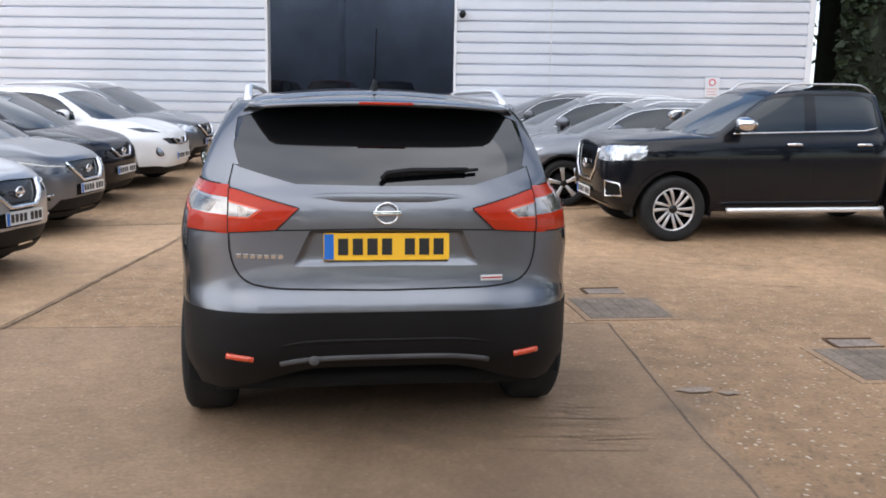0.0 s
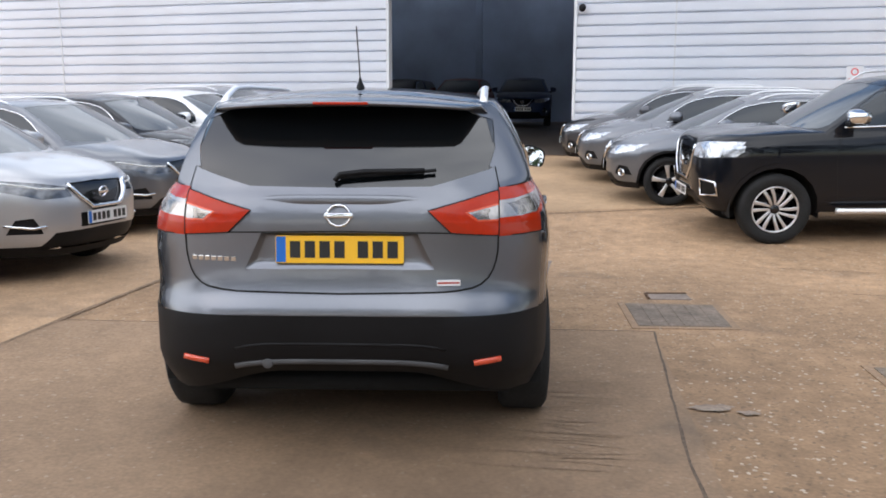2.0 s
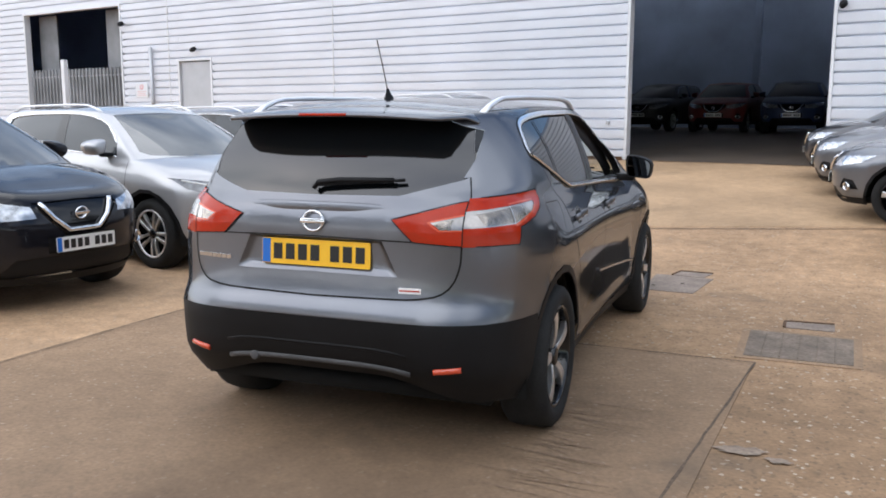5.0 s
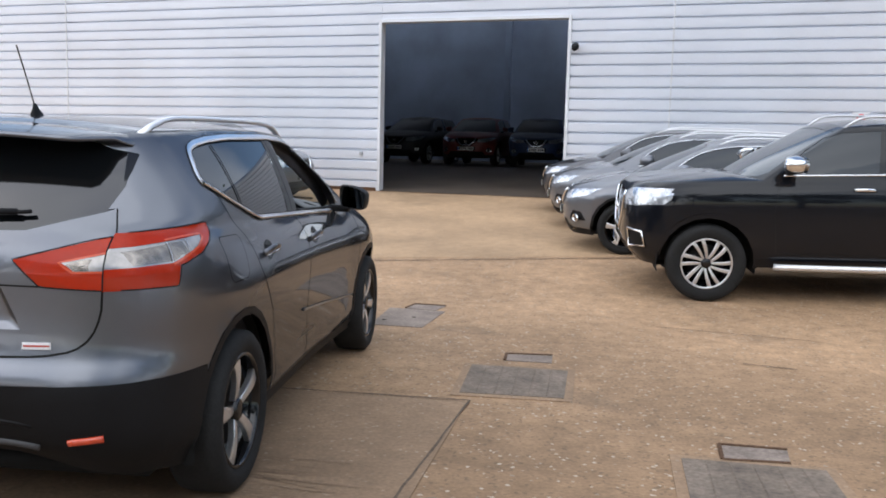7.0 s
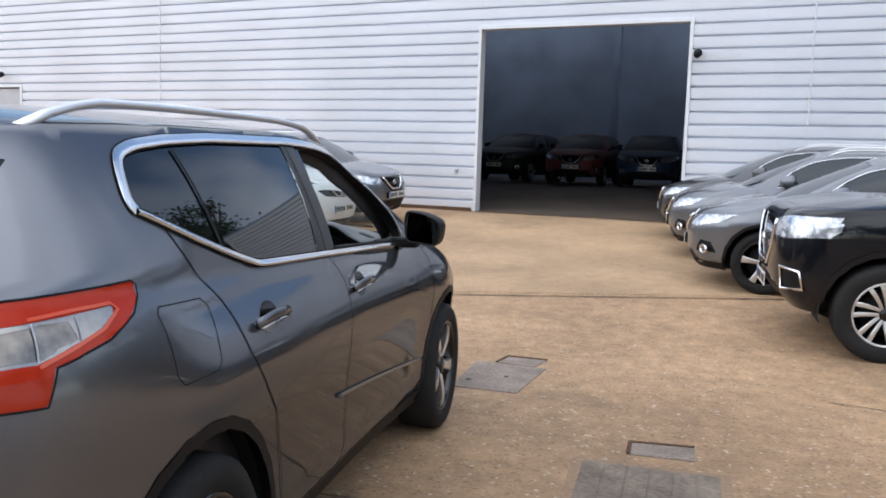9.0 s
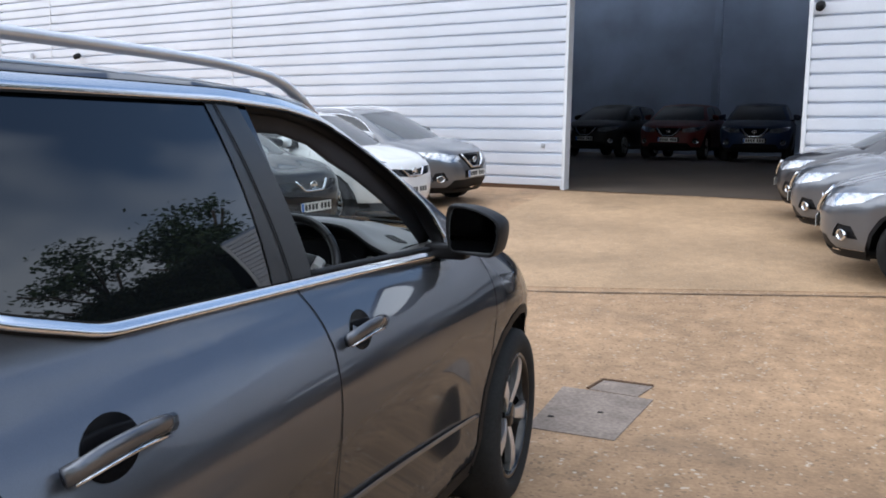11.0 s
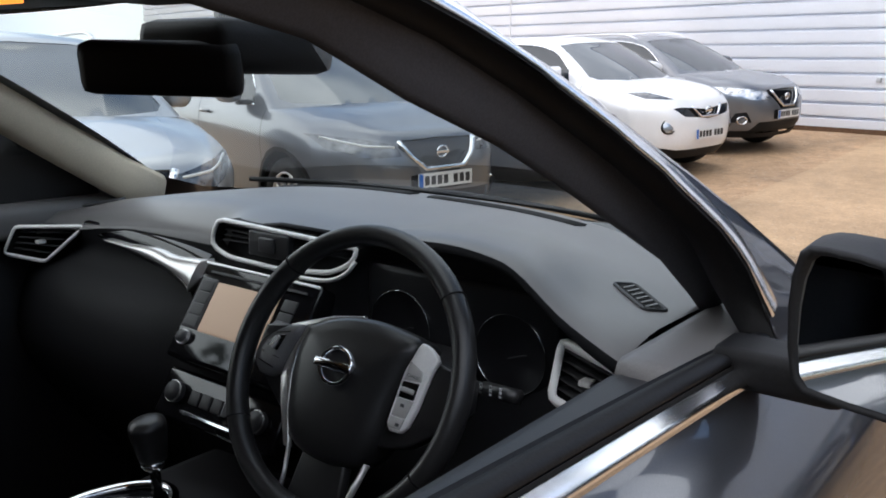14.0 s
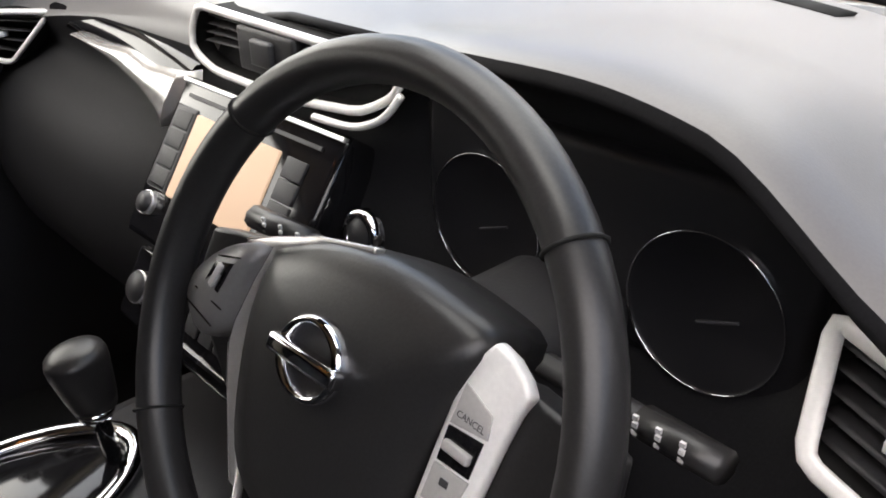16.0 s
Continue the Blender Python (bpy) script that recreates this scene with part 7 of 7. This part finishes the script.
bmesh.ops.transform(cap, matrix=Matrix.Translation((0.184, 1.982, 0.966)) @ pose(0, 0, 0, -10, 0, 0), verts=cap.verts)
part("button_face", cap, M_DASHLOW, start)

# dials
cluster = part("dial_panel", block((0.205, 2.038, 0.935), (0.555, 2.075, 1.085), None, 0.01), M_DIAL, dash, "black dial panel")
for x in (0.276, 0.479):
    rim = lathe([(0.0590, 0.0), (0.0597, -0.0022), (0.0592, -0.0032), (0.0586, -0.0022)], 56, "y")
    bmesh.ops.transform(rim, matrix=Matrix.Translation((x, 2.037, 0.989)), verts=rim.verts)
    part("dial_ring", rim, M_CHROME, cluster, "thin bright dial ring")
    tub = lathe([(0.0588, -0.002), (0.057, 0.0), (0.0, 0.0003)], 36, "y")
    bmesh.ops.transform(tub, matrix=Matrix.Translation((x, 2.0372, 0.989)), verts=tub.verts)
    part("dial_face", tub, M_DIAL, cluster)
    part("needle", block((-0.002, -0.002, -0.0008), (0.030, 0, 0.0008), Matrix.Translation((x, 2.034, 0.985)) @ pose(0, 0, 0, 0, -20, 0)), M_GREYBUTTON, cluster, "", False)

# steering wheel
SW = Matrix.Translation((WX + 0.004, 1.822, 0.994)) @ pose(0, 0, 0, 65, 0, 0)      # z of SW points at the driver
RIM = 0.184
rim_pts = []
for a in np.linspace(0, 2 * math.pi, 73)[:-1]:
    r = RIM - 0.006 * max(0, -math.sin(a)) ** 3
    rim_pts.append(SW @ Vector((r * math.cos(a), r * math.sin(a), 0.018)))
steering = part("steering_wheel", sweep(rim_pts, 0.0142, 0.0168, closed=True, sides=14, up=(0, -0.906, 0.423)), M_LEATHER, hero, "black leather steering wheel with silver spokes")
for a in (-30, 42, 138, 212):
    c = [SW @ Vector((RIM * math.cos(radians(a)) + 0.0150 * math.cos(radians(a)) * math.cos(b), RIM * math.sin(radians(a)) + 0.0150 * math.sin(radians(a)) * math.cos(b), 0.018 + 0.0176 * math.sin(b))) for b in np.linspace(0, 2 * math.pi, 17)[:-1]]
    part("rim_seam", sweep(c, 0.0012, 0.0012, closed=True, sides=5), M_WELL, steering)


def dished(outline, rings, steps=3):
    """A cushion: the smooth closed outline drawn in, ring by ring, as (share, height) say, on the wheel's plane."""
    fine = smooth_path([(*p, 0) for p in outline + outline[:1]], steps)[:-1]
    mx, my = sum(p.x for p in fine) / len(fine), sum(p.y for p in fine) / len(fine)
    bm = bmesh.new()
    loops = [[bm.verts.new(SW @ Vector((mx + (p.x - mx) * k, my + (p.y - my) * k, z))) for p in fine] for k, z in rings]
    for p, q in zip(loops, loops[1:]):
        for j in range(len(fine)):
            bm.faces.new((p[j], p[(j + 1) % len(fine)], q[(j + 1) % len(fine)], q[j]))
    bm.faces.new(loops[-1])
    bm.faces.new(loops[0])
    bmesh.ops.recalc_face_normals(bm, faces=bm.faces)
    return bm


PAD = [(-0.086, 0.050), (-0.040, 0.069), (0.015, 0.077), (0.066, 0.073), (0.101, 0.062), (0.092, 0.028), (0.080, -0.020), (0.070, -0.080), (0.036, -0.112), (-0.036, -0.112), (-0.072, -0.088), (-0.090, -0.035), (-0.095, 0.015)]
pad = part("horn_pad", dished(PAD, ((0.97, -0.045), (1.0, -0.02), (1.0, 0.000), (0.975, 0.009), (0.90, 0.016), (0.72, 0.021), (0.45, 0.0235), (0.2, 0.0245))), M_LEATHER, steering, "black horn pad")
for s in (1, -1):
    arm = prism([(s * 0.070, 0.042), (s * 0.120, 0.046), (s * 0.178, 0.036), (s * 0.182, 0.0), (s * 0.160, -0.030), (s * 0.110, -0.066), (s * 0.070, -0.075)], 0.024, SW @ Matrix.Translation((0, 0, -0.026)), 0.004)
    part("spoke", arm, M_LEATHER, steering)
lay = lambda z: SW @ Matrix.Translation((0, 0, z))
# right spoke: silver trim with a column of keys and a rocker in a slot
trim = part("spoke_trim", prism([(0.104, 0.064), (0.117, 0.060), (0.128, 0.053), (0.134, 0.046), (0.129, 0.035), (0.125, 0.014), (0.121, -0.016), (0.114, -0.040), (0.106, -0.049), (0.090, -0.050), (0.083, -0.040), (0.086, 0.000), (0.089, 0.030), (0.096, 0.052)], 0.010, lay(-0.001), 0.003), M_SILVERTRIM, steering, "matt silver spoke trim")
for outline in ([(0.0955, 0.038), (0.117, 0.029), (0.1185, 0.0165), (0.0925, 0.0145)], [(0.0905, -0.0085), (0.1155, -0.0085), (0.110, -0.030), (0.0885, -0.030)], [(0.0880, -0.0315), (0.1095, -0.0315), (0.1060, -0.0450), (0.0875, -0.0450)]):
    panel = part("spoke_key", prism(outline, 0.0016, lay(0.0088), 0.0005), M_PANEL, trim, "grey key")
    if outline[0][1] > 0:
        font = bpy.data.curves.new("cancel_print", "FONT")
        font.body, font.size, font.extrude, font.align_x, font.align_y = "CANCEL", 0.0052, 0.0001, "CENTER", "CENTER"
        font.materials.append(M_GREYBUTTON)
        print_ob = new("cancel_print", font)
        print_ob.parent = panel
        print_ob.matrix_world = lay(0.0106) @ pose(0.1055, 0.0205, 0, 0, 0, -4)
for k in (0, 1):
    part("key_print", block((0.098, -0.018 - 0.024 * k, 0), (0.104, -0.014 - 0.024 * k, 0.0003), lay(0.0104)), M_GREYBUTTON, trim, "", False)
slot = part("rocker_slot", prism([(0.0920, 0.0130), (0.1165, 0.0140), (0.1145, -0.0070), (0.0910, -0.0070)], 0.0014, lay(0.0086), 0.0005), M_GLOSS, trim)
part("rocker", block((-0.0095, -0.0030, 0), (0.0095, 0.0030, 0.004), lay(0.0095) @ pose(0.1035, 0.0030, 0, 0, 0, -3), 0.0012), M_PANEL, slot, "silver rocker")
# left spoke: a broad silver strip beside the pad and a pod of keys
trim = part("spoke_trim", prism([(0.000, 0.0785), (-0.050, 0.0690), (-0.096, 0.054), (-0.124, 0.044), (-0.122, 0.040), (-0.094, 0.046), (-0.104, 0.020), (-0.113, -0.012), (-0.113, -0.030), (-0.100, -0.060), (-0.072, -0.112), (-0.062, -0.112), (-0.084, -0.060), (-0.094, -0.020), (-0.096, 0.020), (-0.086, 0.046), (-0.040, 0.064), (0.000, 0.074)], 0.010, lay(-0.003), 0.002), M_FLARE, steering, "matt silver spoke trim")
pod = part("key_pod", dished([(-0.166, -0.014), (-0.166, 0.002), (-0.148, 0.024), (-0.121, 0.041), (-0.094, 0.047), (-0.104, 0.020), (-0.112, -0.010), (-0.127, -0.030), (-0.149, -0.031)], ((1.0, -0.01), (1.0, 0.006), (0.97, 0.012), (0.86, 0.016), (0.5, 0.019), (0.2, 0.0195)), 2), M_POD, trim, "grey pod of keys")
part("rocker_slot", prism([(-0.1330, 0.023), (-0.1120, 0.028), (-0.1210, 0.004), (-0.1400, 0.006)], 0.0022, lay(0.0172), 0.0005), M_GLOSS, pod)
part("rocker", block((-0.0028, -0.0095, 0), (0.0028, 0.0095, 0.003), lay(0.0185) @ pose(-0.127, 0.0150, 0, 0, 0, -22), 0.0012), M_PANEL, pod, "grey rocker")
for px, py, turn, half in ((-0.1195, 0.0305, 14, 0.013), (-0.1310, -0.003, -6, 0.018), (-0.1375, -0.016, -10, 0.018)):
    part("key_gap", block((-half, -0.0005, 0), (half, 0.0005, 0.0006), lay(0.0186) @ pose(px, py, 0, 0, 0, turn)), M_GLOSS, pod, "", False)
low = prism([(-0.034, -0.080), (0.034, -0.080), (0.046, -0.182), (-0.046, -0.182)], 0.018, SW @ Matrix.Translation((0, 0, -0.012)), 0.004)
part("lower_spoke", low, M_LEATHER, steering)
for s in (1, -1):
    part("lower_spoke_edge", sweep([SW @ Vector((s * 0.068, -0.098, 0.002)), SW @ Vector((s * 0.058, -0.140, 0.004)), SW @ Vector((s * 0.052, -0.176, 0.010))], 0.003, 0.005), M_FLARE, steering, "matt silver edge of the lower spoke")
badge(steering, SW @ Matrix.Translation((-0.004, 0.007, 0.0255)) @ pose(0, 0, 0, -90, 0, 0), 0.0285)
column = part("steering_column", block((WX - 0.055, 1.86, 0.89), (WX + 0.055, 2.05, 0.98), Matrix.Identity(4), 0.02), M_DASHLOW, dash)
for s in (1, -1):
    a, b = (Vector((0.43, 1.935, 0.974)), Vector((0.555, 1.920, 0.983))) if s > 0 else (Vector((0.30, 1.930, 0.982)), Vector((0.155, 1.905, 0.994)))
    st = part("column_stalk", sweep([a, a * 0.4 + b * 0.6, b], 0.009, 0.008), M_DASHLOW, dash, "black column stalk")
    part("stalk_knob", sweep([a * 0.35 + b * 0.65, a * 0.1 + b * 0.9, b + (b - a) * 0.10], 0.0112, 0.0100), M_LEATHER, st)
    for k in range(3):
        c = a * (0.33 - 0.13 * k) + b * (0.67 + 0.13 * k) + Vector((0, -0.0102, 0.004))
        for up in (-0.005, 0.0, 0.005):
            part("print_bar", block((-0.0022, -0.001, up - 0.0017), (0.0012, 0.001, up + 0.0014), Matrix.Translation(c)), M_INKWHITE, st, "", False)

# demister slots, side demister
for p0, p1 in (((-0.44, 2.455), (-0.055, 2.478)), ((0.000, 2.468), (0.380, 2.416))):
    pts = []
    for t in np.linspace(0, 1, 12):
        x = p0[0] + (p1[0] - p0[0]) * t
        y = p0[1] + (p1[1] - p0[1]) * t + 0.008 * math.sin(math.pi * t)
        pts.append((x, y, dash_z(x, y) + 0.001))
    part("demister_slot", sweep(pts, 0.018, 0.003), M_WELL, dash, "black demister slot")
for side in (1, -1):
    foot, up_n = dash_top.ray_cast(Vector((side * 0.638, 2.104, 2)), Vector((0, 0, -1)))[:2]
    up_n = up_n if up_n.z > 0 else -up_n
    along_x = (Vector((0.082, -0.054 * side, 0)) - up_n * Vector((0.082, -0.054 * side, 0)).dot(up_n)).normalized()
    side_m = Matrix((along_x, up_n.cross(along_x), up_n)).transposed().to_4x4()
    side_m.translation = foot
    oval = rounded(0.086, 0.036, 0.008)
    sd = part("side_demister", sweep([side_m @ Vector((x, y, 0.001)) for x, y in oval], 0.003, 0.003, closed=True, up=tuple(up_n)), M_DASHLOW, dash, "small black demister grille")
    part("grille_hole", prism(rounded(0.078, 0.026, 0.004), 0.002, side_m), M_WELL, sd, "", False)
    for k in range(6):
        part("grille_bar", block((-0.0014, -0.013, 0.001), (0.0014, 0.013, 0.0035), side_m @ pose(-0.030 + 0.012 * k, 0, 0, 0, 0, 24 * side)), M_DASH, sd, "", False)
part("vent_brow", sweep([(-0.165, 2.052, dash_z(-0.165, 2.052)), (0.0, 2.050, dash_z(0.0, 2.05) + 0.002), (0.14, 2.045, dash_z(0.14, 2.045))], 0.007, 0.005), M_FACE, dash, "dark lip over the centre vents")

# console and gear lever
console = part("centre_console", block((-0.14, 0.75, 0.35), (0.11, 2.02, 0.690), None, 0.03), M_DASHLOW, hero, "black centre console")
hoop = [(-0.045 + 0.088 * math.cos(a) * (1 - 0.12 * math.sin(a)), 1.700 + 0.125 * math.sin(a), 0.694 + 0.006 * math.sin(a)) for a in np.linspace(0, 2 * math.pi, 41)[:-1]]
part("gear_surround", sweep(hoop, 0.011, 0.008, closed=True, sides=10), M_CHROME, console, "polished silver gear surround")
part("gear_plate", prism([(-0.045 + (x + 0.045) * 0.93, y) for x, y, _ in hoop], 0.006, Matrix.Translation((0, 0, 0.688)), 0.002), M_GLOSS, console)
lever = part("gear_lever", sweep([(-0.032, 1.800, 0.69), (-0.034, 1.793, 0.775)], 0.009, 0.009), M_GLOSS, console, "black gear lever with a bright collar")
collar = lathe([(0.0, 0.748), (0.014, 0.748), (0.019, 0.756), (0.0205, 0.764), (0.0, 0.764)], 24, "z")
bmesh.ops.transform(collar, matrix=Matrix.Translation((-0.034, 1.793, 0)), verts=collar.verts)
part("knob_collar", collar, M_CHROME, lever, "chrome collar")
kb = lathe([(0.0, 0.762), (0.0205, 0.762), (0.0235, 0.775), (0.0265, 0.795), (0.0292, 0.815), (0.0295, 0.824), (0.0275, 0.831), (0.0260, 0.8315), (0.0250, 0.8335), (0.016, 0.837), (0.0, 0.838)], 32, "z")
bmesh.ops.transform(kb, matrix=Matrix.Translation((-0.034, 1.790, 0.80)) @ pose(0, 0, 0, 8, 0, 0) @ Matrix.Translation((0, 0, -0.80)) @ Matrix.Diagonal((0.92, 1.05, 1, 1)), verts=kb.verts)
part("gear_knob", kb, M_LEATHER, lever, "black gear knob")
part("handbrake_switch", block((0.03, 1.56, 0.688), (0.07, 1.63, 0.700), None, 0.004), M_GREYBUTTON, console)

# linings
def lining(name, lo, hi, material, bevel=0.02, label=""):
    return part(name, block(lo, hi, None, bevel), material, hero, label)


for s in (1, -1):
    a, b = (0.735, 0.80) if s > 0 else (-0.82, -0.768)
    lining("door_lining", (a, 1.10, 0.33), (b, 2.20, 1.0), M_DASHLOW, 0.012, "black door lining")
    lining("door_top_roll", (a - 0.030 if s > 0 else a, 1.10, 1.0), (b if s > 0 else b + 0.030, 1.90, 1.060), M_DASHLOW, 0.016, "black padded door top")
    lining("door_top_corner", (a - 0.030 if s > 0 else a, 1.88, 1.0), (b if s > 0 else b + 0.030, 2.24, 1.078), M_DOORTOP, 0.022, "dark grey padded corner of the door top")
    lining("rear_door_lining", (a, 0.0, 0.33), (b, 1.08, 1.13), M_DASHLOW, 0.012, "black door lining")
    lining("door_armrest", (a - s * 0.06 if s > 0 else a, 1.15, 0.72), (b if s > 0 else b + 0.06, 1.75, 0.78), M_LEATHER, 0.02)
    part("pillar_lining", sweep([(s * 0.755, 1.06, 0.55), (s * 0.745, 1.06, 1.08), (s * 0.655, 1.01, 1.36), (s * 0.595, 0.985, 1.49)], 0.028, 0.075, up=(0, 1, 0)), M_DASHLOW if s > 0 else M_BEIGE, hero)
    part("windscreen_pillar_lining", sweep([(0.712, 2.20, 1.095), (0.702, 2.16, 1.132), (0.688, 2.08, 1.194), (0.668, 1.97, 1.254), (0.650, 1.88, 1.304), (0.630, 1.78, 1.354), (0.612, 1.66, 1.400), (0.597, 1.55, 1.450), (0.585, 1.40, 1.480), (0.578, 1.20, 1.484)], 0.018, 0.047, sides=12) if s > 0 else sweep([(-0.725, 2.30, 1.070), (-0.715, 2.20, 1.120), (-0.695, 2.02, 1.228), (-0.655, 1.84, 1.335), (-0.60, 1.62, 1.45)], 0.026, 0.050), M_BEIGE if s < 0 else M_PILLARLINING, hero, "windscreen pillar lining")
corner = prism([(1.90, 1.055), (2.19, 1.055), (2.175, 1.12), (2.10, 1.215), (2.03, 1.29), (1.95, 1.33), (1.90, 1.20)], 0.012, Matrix(((0, 0, 1, -0.800), (1, 0, 0, 0), (0, 1, 0, 0), (0, 0, 0, 1))), 0.003)
part("mirror_corner", corner, M_DASHLOW, hero, "black corner panel behind the passenger door mirror")
lining("cabin_floor", (-0.80, -0.3, 0.30), (0.80, 2.2, 0.34), M_SEAT, 0.0)
lining("bulkhead", (-0.74, 2.20, 0.30), (0.74, 2.24, 1.06), M_WELL, 0.0)
lining("boot_lining", (-0.70, -0.55, 0.60), (0.70, 0.0, 1.08), M_SEAT, 0.02)
rl = bmesh.new()
rgrid = [[rl.verts.new((x, y, roof_z(min(abs(x), 0.6), y) - 0.035)) for x in np.linspace(-0.60, 0.60, 13)] for y in np.linspace(-0.30, 1.66, 20)]
for a, b in zip(rgrid, rgrid[1:]):
    for j in range(12):
        rl.faces.new((a[j], a[j + 1], b[j + 1], b[j]))
part("headlining", rl, M_BEIGE, hero, "pale headlining")
oc = part("overhead_console", block((-0.12, 1.42, 1.452), (0.16, 1.66, 1.52), None, 0.012), M_DASHLOW, hero, "dark overhead console")
part("map_lamp", block((0.04, 1.548, 1.4475), (0.125, 1.560, 1.456), None, 0.002), M_AMBER, oc, "amber map lamp")
mirror = part("rear_view_mirror", block((-0.118, -0.018, -0.037), (0.118, 0.018, 0.037), Matrix.Translation((0.085, 1.76, 1.378)) @ pose(0, 0, 0, 8, 0, 24), 0.0175), M_PLASTIC, hero, "black rear-view mirror")
part("mirror_mount", sweep([(0.05, 1.78, 1.40), (0.03, 1.88, 1.425)], 0.03, 0.02), M_PLASTIC, mirror)
part("sensor_pod", block((0.00, 1.78, 1.372), (0.19, 1.99, 1.445), Matrix.Identity(4), 0.022), M_PLASTIC, mirror)


for s in (1, -1):
    lining("sun_visor", (min(s * 0.17, s * 0.54), 1.54, 1.452), (max(s * 0.17, s * 0.54), 1.70, 1.472), M_DASHLOW, 0.01, "dark sun visor, folded up")


def seat(x, name="front_seat"):
    """A seat with cushion, back and head restraint."""
    cush = part(name, block((x - 0.25, 1.02, 0.36), (x + 0.25, 1.54, 0.60), None, 0.06), M_SEAT, hero, "dark cloth seat")
    part("backrest", block((x - 0.24, -0.07, 0.0), (x + 0.24, 0.08, 0.66), Matrix.Translation((0, 1.00, 0.55)) @ pose(0, 0, 0, 16, 0, 0), 0.06), M_SEAT, cush)
    part("head_restraint", block((x - 0.13, -0.05, 0.70), (x + 0.13, 0.06, 0.87), Matrix.Translation((0, 1.0, 0.55)) @ pose(0, 0, 0, 16, 0, 0), 0.04), M_SEAT, cush)


seat(WX)
seat(-WX)
bench = part("rear_bench", block((-0.64, 0.05, 0.36), (0.64, 0.52, 0.62), None, 0.06), M_SEAT, hero, "dark cloth rear bench")
part("backrest", block((-0.64, -0.06, 0), (0.64, 0.08, 0.62), Matrix.Translation((0, 0.06, 0.55)) @ pose(0, 0, 0, 14, 0, 0), 0.05), M_SEAT, bench)
for x in (-0.38, 0, 0.38):
    part("head_restraint", block((x - 0.12, -0.05, 0.63), (x + 0.12, 0.05, 0.78), Matrix.Translation((0, 0.06, 0.55)) @ pose(0, 0, 0, 14, 0, 0), 0.04), M_SEAT, bench)

# the open window's frame: seal and edges
loop = [sh.at(y, z, -0.001) for y, z in along([(1.145, 1.114), (2.07, 1.073), (2.02, 1.20), (1.90, 1.293), (1.77, 1.372), (1.66, 1.42), (1.47, 1.467), (1.28, 1.490), (1.055, 1.497), (1.145, 1.114)], 0.05)][:-1]
fr = bmesh.new()
r0 = [fr.verts.new(p) for p in loop]
r1 = [fr.verts.new(p + Vector((-0.035, 0, 0))) for p in loop]
c0 = sum(loop, Vector()) / len(loop)
r2 = [fr.verts.new(p + Vector((-0.037, 0, 0)) + (c0 - p) * (0.07 if p.z > 1.13 else 0.02)) for p in loop]
for a, b in ((r0, r1), (r1, r2)):
    for i in range(len(loop)):
        fr.faces.new((a[i], a[(i + 1) % len(loop)], b[(i + 1) % len(loop)], b[i]))
bmesh.ops.recalc_face_normals(fr, faces=fr.faces)
part("window_frame", fr, M_PLASTIC, hero, "black window frame")
seal = [sh.at(y, z, 0.0) for y, z in along([(1.14, 1.116), (2.05, 1.076)], 0.05)]
part("window_seal", sweep([p + Vector((-0.012, 0, 0.004)) for p in seal], 0.014, 0.008), M_PLASTIC, hero, "black rubber seal")


# ---- cars inside the hall ----
def hall_car(x, y, colour, label, turn):
    parked_crossover(HALL @ pose(x, y, 0.46, 0, 0, turn) @ pose(0, -3.5, 0, 0, 0, 0), colour, label, "early", group="cars in the hall", rails=False, shade=M_DIMMED_GLASS, screen=M_DIMMED_GLASS)


hall_car(-7.4, 8.6, M_DIMMED_BLACK, "black crossover standing inside the hall", 178)
hall_car(-4.9, 8.4, M_DIMMED_RED, "red crossover standing inside the hall", 184)
hall_car(-2.6, 8.2, M_DIMMED_BLUE, "blue crossover standing inside the hall", 188)
